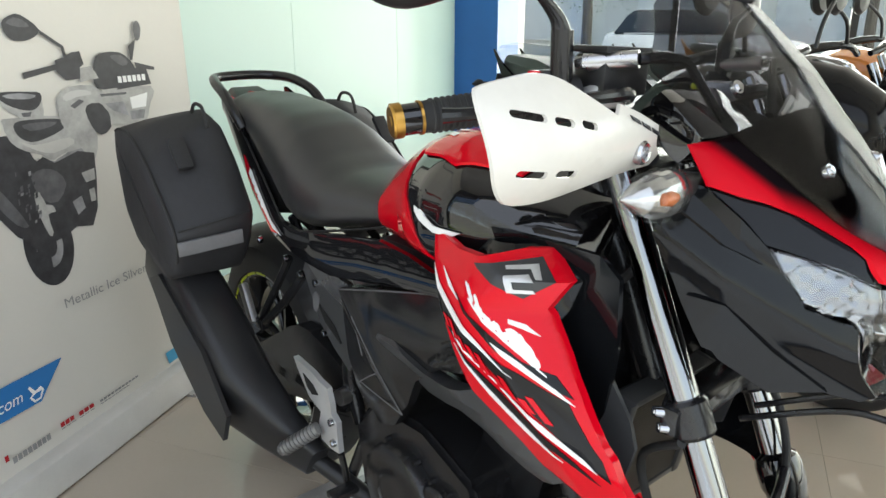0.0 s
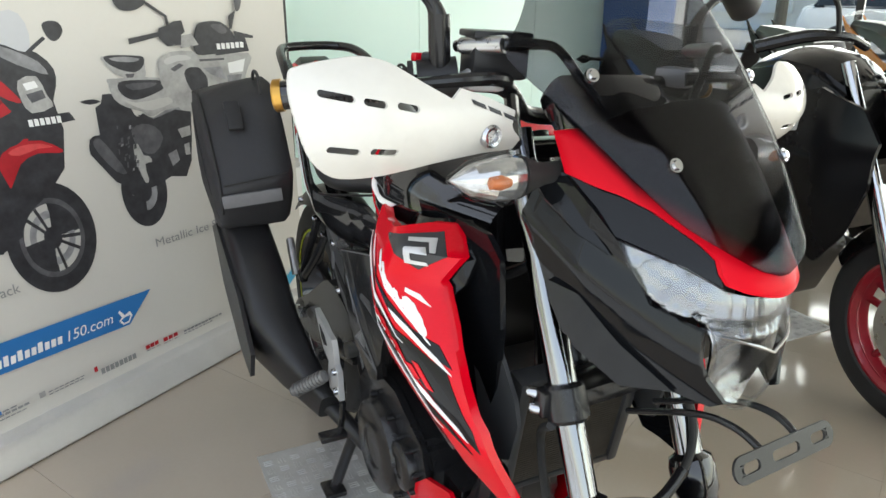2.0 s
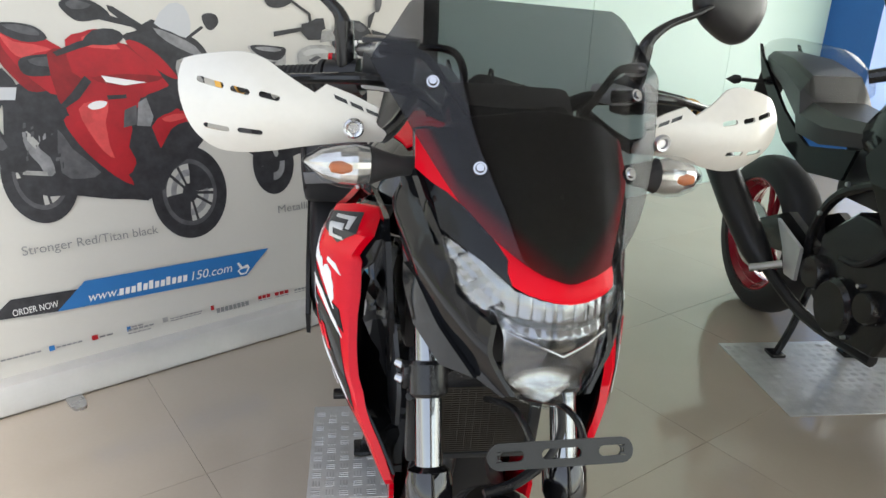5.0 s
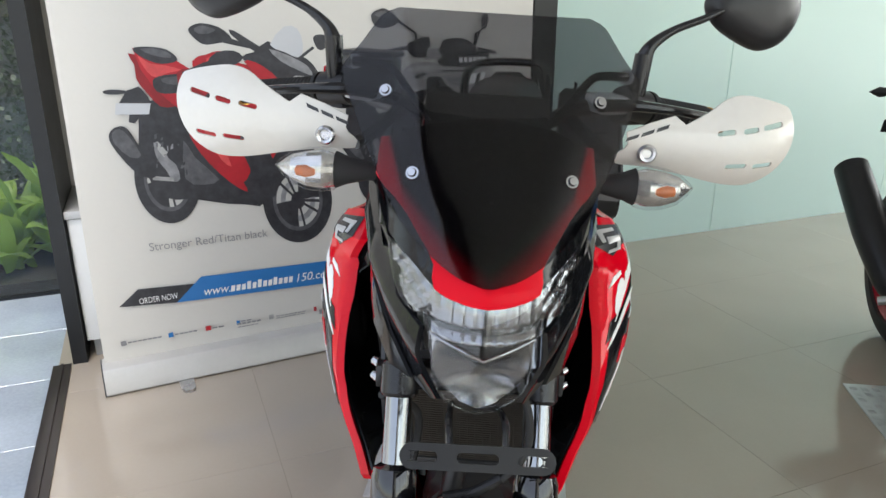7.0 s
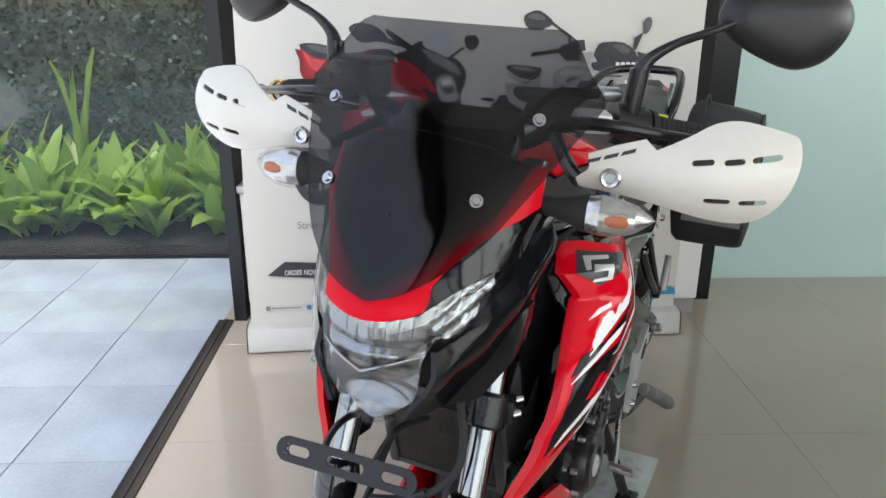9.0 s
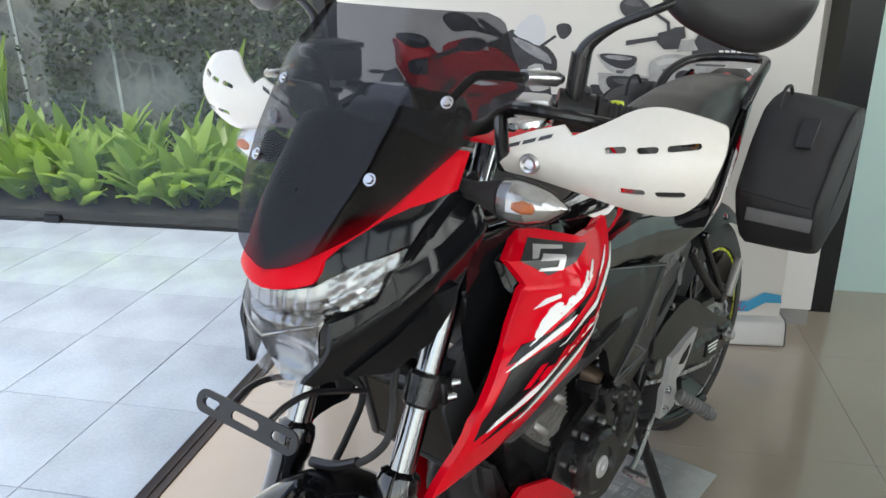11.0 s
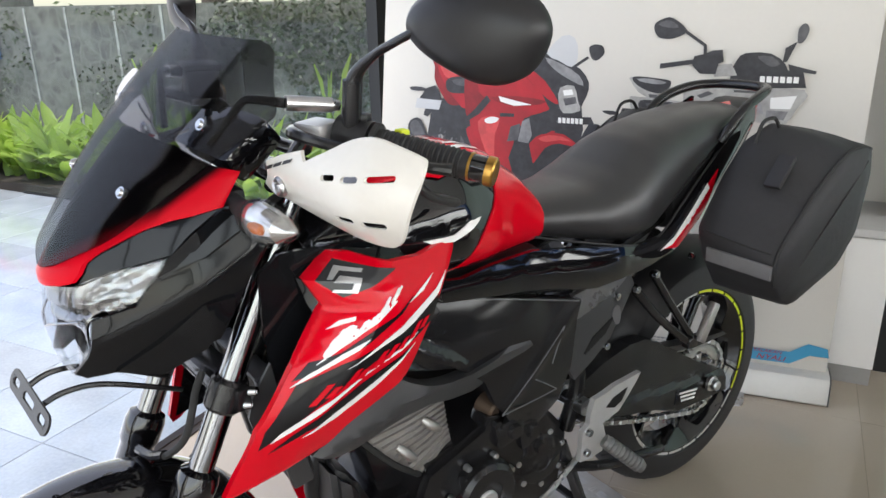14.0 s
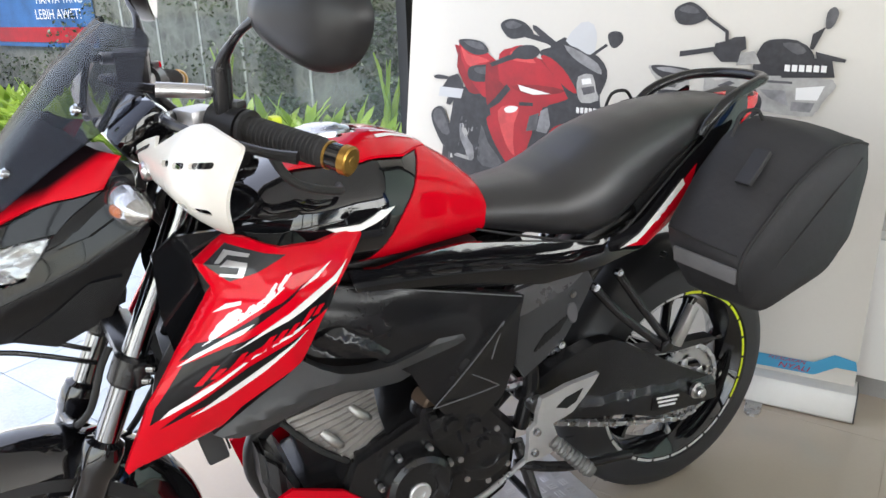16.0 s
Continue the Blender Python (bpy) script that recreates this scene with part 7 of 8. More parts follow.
art("fairing_light", ART_LIGHTRED, [(0.607, 0.758), (0.642, 0.77), (0.687, 0.768), (0.719, 0.754), (0.68, 0.756), (0.633, 0.747)], curve=2)
art("fork_art", ART_BLACK, [(0.543, 0.728), (0.576, 0.737), (0.597, 0.658), (0.593, 0.552), (0.544, 0.534), (0.525, 0.63)])
art("engine_base", ART_BLACK, [(0.876, 0.867), (0.899, 0.867), (0.949, 0.831), (0.958, 0.803), (1.007, 0.761), (1.073, 0.811), (1.136, 0.777), (1.11, 0.661), (1.094, 0.619), (1.044, 0.613), (1.003, 0.599), (0.975, 0.596), (0.9, 0.608), (0.866, 0.632), (0.81, 0.718), (0.816, 0.756), (0.846, 0.764)], curve=1)
art("tail", ART_SILVER, [(0.891, 0.957), (0.916, 0.964), (1.005, 0.957), (1.016, 0.93), (1.006, 0.902), (0.97, 0.9), (0.934, 0.918)], curve=2)
art("tail", ART_SILVER, [(0.896, 0.901), (0.925, 0.904), (1.074, 0.891), (1.097, 0.838), (1.059, 0.81), (1.015, 0.79), (0.991, 0.802), (0.953, 0.83), (0.913, 0.873)], curve=2)
art("side_panel", ART_GREY, [(1.014, 0.787), (1.092, 0.815), (1.14, 0.781), (1.12, 0.752), (1.012, 0.745), (0.967, 0.802)], curve=1)
art("tank_art", ART_SILVER, [(1.058, 0.938), (1.099, 0.961), (1.172, 0.959), (1.196, 0.94), (1.176, 0.911), (1.139, 0.906), (1.15, 0.853), (1.162, 0.828), (1.14, 0.771), (1.095, 0.813), (1.079, 0.833), (1.063, 0.88), (1.057, 0.909)], curve=2)
art("lamp", ART_SILVER, [(1.188, 0.937), (1.319, 0.941), (1.385, 0.931), (1.364, 0.88), (1.335, 0.843), (1.22, 0.85), (1.198, 0.889)], curve=2)
art("visor", ART_BLACK, [(1.195, 1.018), (1.217, 1.038), (1.285, 1.034), (1.323, 1.01), (1.338, 0.952), (1.256, 0.94), (1.19, 0.949), (1.183, 0.981)], curve=2)
art("engine", ART_BLACK, [(0.932, 0.783), (0.984, 0.803), (1.013, 0.783), (1.089, 0.8), (1.14, 0.787), (1.132, 0.721), (1.117, 0.643), (1.091, 0.601), (1.027, 0.614), (0.972, 0.616), (0.929, 0.654), (0.923, 0.711)])
art("engine_shade", ART_DARK, [(0.939, 0.76), (0.976, 0.775), (1.016, 0.76), (1.034, 0.725), (0.998, 0.687), (0.955, 0.704)], curve=2)
art("linkage", ART_SILVER, [(0.938, 0.723), (0.952, 0.721), (0.949, 0.694), (0.979, 0.683), (0.985, 0.665), (0.96, 0.662), (0.966, 0.617), (0.953, 0.611), (0.94, 0.655), (0.935, 0.692)], curve=2)
art("linkage", ART_SILVER, [(1.086, 0.743), (1.13, 0.748), (1.128, 0.719), (1.096, 0.716)])
art("linkage", ART_GREY, [(1.041, 0.677), (1.072, 0.686), (1.078, 0.653), (1.051, 0.64)])
art("linkage", ART_SILVER, [(1.1, 0.696), (1.119, 0.698), (1.117, 0.663), (1.1, 0.664)])
art("tail_fender", ART_BLACK, [(0.873, 0.857), (0.903, 0.866), (0.943, 0.826), (0.933, 0.783), (0.914, 0.75), (0.847, 0.767), (0.856, 0.813), (0.85, 0.836), (0.867, 0.844)])
art("tail_signal", ART_BLACK, [(0.812, 0.856), (0.848, 0.858), (0.868, 0.849), (0.837, 0.845)], curve=2)
art("muffler_art", ART_BLACK, [(0.815, 0.75), (0.833, 0.764), (0.862, 0.754), (0.889, 0.704), (0.935, 0.61), (0.94, 0.562), (0.897, 0.598), (0.851, 0.67), (0.812, 0.715)], curve=3)
art("muffler_light", ART_DARK, [(0.824, 0.748), (0.844, 0.755), (0.875, 0.708), (0.903, 0.649), (0.872, 0.66), (0.833, 0.717)], curve=2)
art("side_panel", ART_SILVER, [(0.899, 0.899), (0.93, 0.893), (0.929, 0.862), (0.96, 0.842), (1.012, 0.846), (1.064, 0.861), (1.1, 0.845), (1.12, 0.809), (1.053, 0.802), (1.006, 0.792), (0.985, 0.807), (0.94, 0.825), (0.907, 0.852)], curve=2)
art("side_panel", ART_PAPER, [(0.93, 0.848), (0.967, 0.835), (1.017, 0.835), (1.071, 0.838), (1.084, 0.821), (1.019, 0.807), (0.971, 0.821)], curve=2)
art("tail", ART_SILVER, [(0.893, 0.957), (0.914, 0.941), (0.948, 0.923), (0.986, 0.915), (1.014, 0.929), (1.009, 0.894), (0.973, 0.895), (0.923, 0.917)], curve=2)
art("tail_mark", ART_DARK, [(0.953, 0.913), (0.981, 0.912), (0.975, 0.902), (0.956, 0.903)])
art("saddle", ART_BLACK, [(0.9, 0.96), (0.92, 0.965), (0.973, 0.961), (1.015, 0.954), (1.011, 0.931), (0.986, 0.916), (0.948, 0.923), (0.914, 0.941)], curve=3)
art("saddle_light", ART_GREY, [(0.914, 0.957), (0.957, 0.959), (1.002, 0.95), (0.985, 0.943), (0.939, 0.947)], curve=2)
art("saddle", ART_BLACK, [(0.93, 0.893), (0.989, 0.894), (1.058, 0.885), (1.065, 0.865), (1.012, 0.847), (0.961, 0.843), (0.929, 0.865)], curve=3)
art("saddle_light", ART_DARK, [(0.947, 0.885), (0.995, 0.886), (1.045, 0.88), (1.017, 0.87), (0.966, 0.869)], curve=2)
art("shroud_art", ART_SILVER, [(1.057, 0.896), (1.099, 0.883), (1.139, 0.893), (1.146, 0.854), (1.153, 0.82), (1.14, 0.787), (1.101, 0.814), (1.066, 0.854)], curve=2)
art("tank_art", ART_SILVER, [(1.064, 0.939), (1.089, 0.956), (1.134, 0.959), (1.189, 0.95), (1.185, 0.907), (1.16, 0.906), (1.099, 0.88), (1.056, 0.892)], curve=2)
art("tank_light", ART_TINT, [(1.077, 0.939), (1.105, 0.95), (1.151, 0.949), (1.167, 0.936), (1.119, 0.934), (1.086, 0.927)], curve=2)
art("tank_mark", ART_DARK, [(1.094, 0.914), (1.125, 0.928), (1.14, 0.921), (1.106, 0.906)])
art("knee_art", ART_BLACK, [(1.137, 0.898), (1.161, 0.914), (1.207, 0.901), (1.213, 0.845), (1.174, 0.829), (1.15, 0.853)], curve=2)
art("lamp", ART_SILVER, [(1.186, 0.939), (1.236, 0.945), (1.38, 0.94), (1.382, 0.906), (1.359, 0.884), (1.344, 0.843), (1.268, 0.848), (1.213, 0.884), (1.192, 0.915)], curve=2)
art("lamp_inner", ART_GREY, [(1.204, 0.908), (1.27, 0.907), (1.283, 0.866), (1.229, 0.887)])
art("lamp_inner", ART_WHITE, [(1.296, 0.915), (1.364, 0.923), (1.351, 0.885), (1.298, 0.884)])
art("lamp_inner", ART_GREY, [(1.288, 0.879), (1.346, 0.878), (1.337, 0.853), (1.289, 0.855)])
art("lamp_inner", ART_DARK, [(1.195, 0.934), (1.285, 0.931), (1.285, 0.925), (1.197, 0.927)])
art("visor", ART_BLACK, [(1.201, 1.022), (1.227, 1.039), (1.285, 1.037), (1.319, 1.012), (1.327, 0.989), (1.266, 0.974), (1.249, 0.947), (1.217, 0.947), (1.188, 0.965)], curve=2)
art("visor_light", ART_DARK, [(1.25, 1.03), (1.287, 1.029), (1.31, 1.009), (1.288, 1.001), (1.263, 1.015)], curve=2)
art("fork_crown", ART_SILVER, [(1.135, 1.003), (1.182, 1.008), (1.2, 0.975), (1.138, 0.969)])
art("plate_art", ART_BLACK, [(1.254, 0.988), (1.371, 0.994), (1.384, 0.945), (1.256, 0.94)])
art("control_art", ART_BLACK, [(1.076, 1.027), (1.106, 1.034), (1.126, 1.044), (1.154, 1.046), (1.16, 1.013), (1.143, 1.005), (1.141, 0.978), (1.097, 0.977), (1.073, 1.001)])
art("bar_grip", ART_BLACK, [(0.98, 1.004), (1.077, 1.018), (1.083, 1.006), (0.98, 0.989)])
art("mirror_art", ART_BLACK, [(0.955, 1.117), (0.978, 1.133), (1.008, 1.135), (1.05, 1.1), (1.017, 1.078), (0.978, 1.077), (0.96, 1.091)], curve=3)
art("mirror_light", ART_DARK, [(0.966, 1.117), (0.987, 1.129), (1.01, 1.124), (1.025, 1.108), (0.994, 1.108)], curve=2)
art("mirror_arm", ART_BLACK, [(1.05, 1.1), (1.109, 1.06), (1.113, 1.023), (1.103, 1.024), (1.1, 1.056), (1.046, 1.092)])
art("mirror_art", ART_DARK, [(1.346, 1.104), (1.361, 1.119), (1.373, 1.103), (1.364, 1.072), (1.348, 1.067)], curve=3)
art("mirror_arm", ART_BLACK, [(1.348, 1.071), (1.327, 1.049), (1.326, 1.014), (1.316, 1.015), (1.319, 1.053)])
art("control_art", ART_BLACK, [(1.331, 1.009), (1.405, 0.991), (1.403, 0.983), (1.336, 0.991)])
art("order_bar", ART_BLACK, [(0.073, 0.26), (0.134, 0.307), (0.312, 0.298), (0.245, 0.246)])
art("web_bar", ART_BLUE, [(0.242, 0.246), (0.326, 0.318), (0.902, 0.305), (0.816, 0.227)])
art("wave_mark", ART_CYAN, [(1.27, 0.144), (1.438, 0.146), (1.488, 0.18), (1.542, 0.171), (1.549, 0.142), (1.496, 0.142), (1.443, 0.107), (1.279, 0.105)])
random.seed(5)
for cs, cz, rs, rz, cnt in ((0.28, 0.70, 0.045, 0.07, 24), (0.915, 0.72, 0.03, 0.07, 24)):
    for k in range(cnt):
        s, z = cs + random.uniform(-rs, rs), cz + random.uniform(-rz, rz)
        w, h = random.uniform(0.002, 0.006), random.uniform(0.002, 0.009)
        art("engine_detail", random.choice((ART_GREY, ART_DARK, ART_DARK, ART_BLACK)), [(s - w, z - h), (s + w * 0.6, z - h * 0.7), (s + w, z + h), (s - w * 0.5, z + h * 0.8)])
for s0, z0, w in ((0.672, 0.812, 0.085), (1.262, 0.958, 0.105)):
    for k in range(6):
        art("plate_bar", ART_WHITE, [(s0 + k * w / 6, z0), (s0 + (k + 0.75) * w / 6, z0 - 0.001), (s0 + (k + 0.75) * w / 6, z0 + 0.016), (s0 + k * w / 6, z0 + 0.017)])
words("Stronger Red/Titan black", 0.183, 0.421, 0.036, ART_TEXT, width=0.367)
words("Metallic Ice Silver", 0.945, 0.42, 0.036, ART_TEXT, width=0.30)
words("ORDER NOW", 0.132, 0.26, 0.026, ART_WHITE, width=0.115)
words("www.", 0.325, 0.255, 0.040, ART_WHITE, width=0.082, slant=0.25)
for k in range(12):
    s = 0.412 + k * 0.0175
    up = 0.026 if k in (3, 5, 8) else 0.020
    art("web_bar_mark", ART_WHITE, [(s, 0.254), (s + 0.0125, 0.254), (s + 0.0165, 0.254 + up), (s + 0.004, 0.254 + up)])
words("150.com", 0.625, 0.252, 0.040, ART_WHITE, width=0.135, slant=0.25)
art("hand_mark", ART_WHITE, [(0.785, 0.25), (0.795, 0.234), (0.815, 0.234), (0.829, 0.253), (0.823, 0.266), (0.805, 0.26), (0.793, 0.278), (0.787, 0.275), (0.796, 0.256)])
art("hand_inner", ART_BLUE, [(0.792, 0.25), (0.798, 0.239), (0.813, 0.239), (0.823, 0.254), (0.805, 0.254)])
for s, w, mat in ((0.062, 0.016, ART_GREY), (0.203, 0.015, ART_BLUE), (0.318, 0.017, ART_RED), (0.418, 0.011, ART_BLUE), (0.526, 0.016, ART_SILVER), (0.682, 0.01, ART_RED)):
    art("icon", mat, [(s, 0.138), (s + w, 0.138), (s + w, 0.153), (s, 0.153)])
for s0, s1, z0, h, mat in ((0.082, 0.185, 0.143, 0.005, ART_GREY), (0.222, 0.293, 0.142, 0.005, ART_GREY), (0.338, 0.38, 0.141, 0.005, ART_GREY), (0.432, 0.47, 0.147, 0.004, ART_GREY), (0.42, 0.50, 0.138, 0.006, ART_TEXT), (0.42, 0.49, 0.129, 0.003, ART_GREY), (0.55, 0.655, 0.143, 0.003, ART_GREY), (0.55, 0.65, 0.136, 0.003, ART_GREY), (0.70, 0.815, 0.124, 0.016, ART_TEXT), (0.848, 0.895, 0.134, 0.012, ART_RED), (0.91, 0.965, 0.132, 0.012, ART_RED), (0.848, 0.90, 0.128, 0.002, ART_GREY), (0.91, 0.965, 0.126, 0.002, ART_GREY), (0.985, 1.14, 0.132, 0.006, ART_GREY), (0.985, 1.10, 0.125, 0.003, ART_GREY)):
    n = max(1, int((s1 - s0) / 0.014))
    for k in range(n):
        a, b_ = s0 + (s1 - s0) * k / n, s0 + (s1 - s0) * (k + 0.82) / n
        art("small_print", mat, [(a, z0), (b_, z0), (b_, z0 + h), (a, z0 + h)])
words("NYALAKAN", 1.318, 0.135, 0.017, ART_RED, width=0.10, slant=0.3)
words("NYALI", 1.345, 0.113, 0.024, ART_RED, width=0.085, slant=0.3)
for k in range(5):
    art("title_mark", ART_RED if k < 3 else ART_BLACK, [(0.45 + k * 0.075, 1.235), (0.515 + k * 0.075, 1.235), (0.525 + k * 0.075, 1.30), (0.46 + k * 0.075, 1.30)])

# ---- terrace garden ----
stone_wall = room_box("garden_wall", (-4.15, 0.9), (1.42, 1.7), (-0.25, 1.22), STONE, "dark mossy crazy-paved garden wall", "wall")
room_box("garden_wall_tall", (-12, -4.15), (1.42, 1.7), (-0.25, 2.3), STONE, "tall mossy crazy-paved garden wall", "wall")
PALE_STREAK = material("pale_wall_streak", (0.34, 0.35, 0.33), 0.85, 0, 0.35, 18, bump=0.3, bump_scale=60)
for a0 in (-3.9, -3.45, -2.95, -2.5, -1.85):
    room_box("wall_strip", (a0, a0 + 0.022), (1.412, 1.4195), (-0.2, 1.21), PALE_STREAK, "", "", parent=stone_wall)
room_box("planter_bed", (-7.0, 0.4), (0.755, 1.415), (-0.25, 0.05), SOIL, "dark planting bed along the wall", "planter")
screen_wall = room_box("glass_screen", (-3.3, 0.0), (0.735, 0.752), (-0.02, 0.0), COLUMN, "clear glass screen before the planting bed", "glass screen")
for a0, a1 in ((-3.3, -1.905), (-1.895, 0.0)):
    g = room_box("screen_pane", (a0, a1), (0.738, 0.748), (0.0, 2.7), GLASS, "", "", parent=screen_wall)
    g.visible_shadow = False
room_box("pane_foot", (-1.95, -1.85), (0.725, 0.758), (-0.016, 0.03), COLUMN, "", "", parent=screen_wall)
room_box("raised_step", (-7.0, -3.3), (-1.2, 0.5), (-0.02, 0.14), material("step_concrete", (0.38, 0.38, 0.36), 0.8, 0, 0.15, 6, bump=0.3, bump_scale=80), "grey concrete step on the terrace", "step")
room_box("white_post", (-6.1, -5.85), (0.55, 0.72), (-0.02, 3.2), WALL_WHITE, "white painted post by the terrace", "post")

sign = empty("hanging_sign", "blue vinyl advertising sign on the garden wall", "sign", ROOM.copy())
SIGN_BLUE = material("sign_blue", (0.03, 0.12, 0.30), 0.5, 0, 0.5, 5)
room_box("sign_sheet", (-5.95, -4.25), (1.40, 1.408), (0.83, 1.75), SIGN_BLUE, "", "", parent=sign)
room_box("sign_band", (-5.9, -4.3), (1.396, 1.3995), (0.87, 1.0), ART_RED, "dull red band", "", parent=sign)
for text, a0, z0, size in (("HANYA YANG", -5.1, 1.20, 0.10), ("LEBIH AWET!", -5.15, 1.07, 0.12)):
    t = words(text, 0, 0, size, ART_WHITE, parent=sign, width=0.72)
    t.data.transform(Matrix.Translation((a0, 1.398, z0)))

# broad-leaved plants
def leaf_mesh(length, width, bend, seed):
    rnd = random.Random(seed)
    bm = bmesh.new()
    rows = []
    for k in range(7):
        f = k / 6
        w = width * math.sin(math.pi * min(1, 0.12 + f * 0.9)) ** 0.8
        y = length * (f - 0.25 * bend * f * f)
        z = length * (0.85 * f - bend * f * f)
        ripple = 0.006 * math.sin(f * 9 + rnd.random() * 6)
        rows.append([bm.verts.new((-w, y, z + w * 0.35 + ripple)), bm.verts.new((0, y, z)), bm.verts.new((w, y, z + w * 0.35 - ripple))])
    for p, q in zip(rows, rows[1:]):
        for i in (0, 1):
            bm.faces.new((p[i], p[i + 1], q[i + 1], q[i]))
    me = bpy.data.meshes.new("leaf")
    bm.to_mesh(me)
    bm.free()
    for p in me.polygons:
        p.use_smooth = True
    me.materials.append(LEAF)
    return me


LEAVES = [leaf_mesh(0.27, 0.042, 0.35, 1), leaf_mesh(0.23, 0.046, 0.6, 2), leaf_mesh(0.31, 0.038, 0.2, 3)]
random.seed(11)
k = 0
a = -5.6
while a < 0.25:
    for row in (0.93, 1.17):
        pl = empty("garden_plant", "bright green broad-leaved plant in the bed", "plant", ROOM @ pose(a + random.uniform(-0.06, 0.06), row + random.uniform(-0.04, 0.04), 0.05, 0, 0, random.uniform(0, 360)), "plants in the bed")
        for j in range(30):
            lf = new("leaf", random.choice(LEAVES))
            lf.parent = pl
            sc = random.uniform(0.75, 1.2) * (1.0 if row < 1.1 else 1.12)
            lf.matrix_basis = Matrix.Translation((random.uniform(-0.05, 0.05), random.uniform(-0.05, 0.05), 0.05 * (j % 4))) @ Matrix.Rotation(j * 2.4 + random.uniform(-0.3, 0.3), 4, "Z") @ Matrix.Rotation(radians(random.uniform(-12, 44)), 4, "X") @ Matrix.Scale(sc, 4)
    a += 0.24
for a0, b0 in ((-1.05, 1.25), (-2.6, 1.3), (-4.4, 1.2)):
    pl = empty("tall_plant", "tall narrow-leaved green plant by the wall", "plant", ROOM @ pose(a0, b0, 0.05), "tall plants")
    for j in range(4):
        lf = new("leaf", LEAVES[2])
        lf.parent = pl
        lf.matrix_basis = Matrix.Rotation(j * 1.9, 4, "Z") @ Matrix.Rotation(radians(random.uniform(42, 50)), 4, "X") @ Matrix.Diagonal((0.4, 1.9 + 0.7 * random.random(), 2.6, 1))

# creeper on the wall
random.seed(3)
bm = bmesh.new()
for k in range(16000):
    a0, z0 = (random.uniform(-7, 0.8), random.uniform(0.1, 1.2)) if k < 6000 else (random.uniform(-2.3, 0.8), random.uniform(0.1, 1.25))
    if noise.noise(Vector((a0 * 1.1, z0 * 1.6, 0.3))) < (-0.12 if k < 6000 else -0.35):
        continue
    s = random.uniform(0.010, 0.024)
    m = Matrix.Translation((a0, 1.405 - random.uniform(0, 0.05), z0)) @ Euler((random.uniform(-1.2, 1.2), random.uniform(-1, 1), random.uniform(0, 6))).to_matrix().to_4x4()
    bm.faces.new([bm.verts.new(m @ Vector(p)) for p in ((-s, 0, 0), (0, 0, -s * 0.6), (s, 0, 0), (0, 0, s * 0.6))])
creeper = link_mesh("wall_creeper", bm, material("dark_creeper_leaf", (0.055, 0.075, 0.04), 0.5, 0, 0.7, 12), smooth=0)
creeper.matrix_world = ROOM
tagged(creeper, "dark green creeper leaves on the stone wall", "creeper", kind="stuff")


def tree(a, b_, height, seed, spread=1.6):
    rnd = random.Random(seed)
    th = empty("tree", "leafy street tree with uneven crown behind the wall", "tree", ROOM @ pose(a, b_, -0.25, 0, 0, seed * 70), "trees behind the wall")
    bm = bmesh.new()
    tube(bm, [(0, 0, 0), (0.05, 0.03, height * 0.3), (-0.04, 0.06, height * 0.55), (0.05, 0, height * 0.8)], [0.14, 0.11, 0.08, 0.03], 10, 4)
    tips = []
    for k in range(9):
        z = height * (0.42 + 0.05 * k)
        an = k * 2.4
        d = Vector((math.cos(an), math.sin(an), 0.45)) * spread * rnd.uniform(0.5, 0.9)
        tips.append(Vector((0, 0, z)) + d)
        tube(bm, [(0, 0, z), Vector((0, 0, z)) + d * 0.5 + Vector((0, 0, 0.1)), tips[-1]], [0.05, 0.03, 0.012], 7, 3)
    part("trunk", bm, material("tree_bark", (0.10, 0.08, 0.06), 0.85, 0, 0.3, 14, bump=0.5, bump_scale=40) if "tree_bark" not in bpy.data.materials else bpy.data.materials["tree_bark"], th)
    bm = bmesh.new()
    for tip in tips + [t * 0.75 for t in tips] + [Vector((0, 0, height * 0.95))]:
        for k in range(480):
            v = Vector((rnd.gauss(0, 1), rnd.gauss(0, 1), rnd.gauss(0, 0.7)))
            p = tip + v * spread * 0.22
            s = rnd.uniform(0.018, 0.04)
            m = Matrix.Translation(p) @ Euler((rnd.uniform(0, 3), rnd.uniform(0, 3), rnd.uniform(0, 6))).to_matrix().to_4x4()
            bm.faces.new([bm.verts.new(m @ Vector(q)) for q in ((-s, 0, 0), (0, -s * 0.5, 0), (s, 0, 0), (0, s * 0.5, 0))])
    crown = part("crown", bm, bpy.data.materials.get("tree_leaf") or material("tree_leaf", (0.07, 0.13, 0.03), 0.5, 0, 0.6, 4), th, "", 0)
    tagged(crown, kind="stuff")
    return th


tree(-1.2, 3.0, 5.2, 1)
tree(-3.6, 3.2, 5.6, 2)
tree(-6.2, 2.9, 5.0, 3)
tree(0.9, 3.3, 5.4, 4)

# ---- other motorcycles on show ----
RIM_RED = material("dark_red_rim_paint", (0.30, 0.008, 0.02), 0.25, 0.2, 0.1, 10, coat=0.6)
SHOW_BLACK = material("show_bike_black", (0.007, 0.007, 0.008), 0.12, 0, 0.2, 8, spec=0.25)
PLASTIC_WRAP = clear_pane("plastic_wrap", (0.85, 0.86, 0.86))


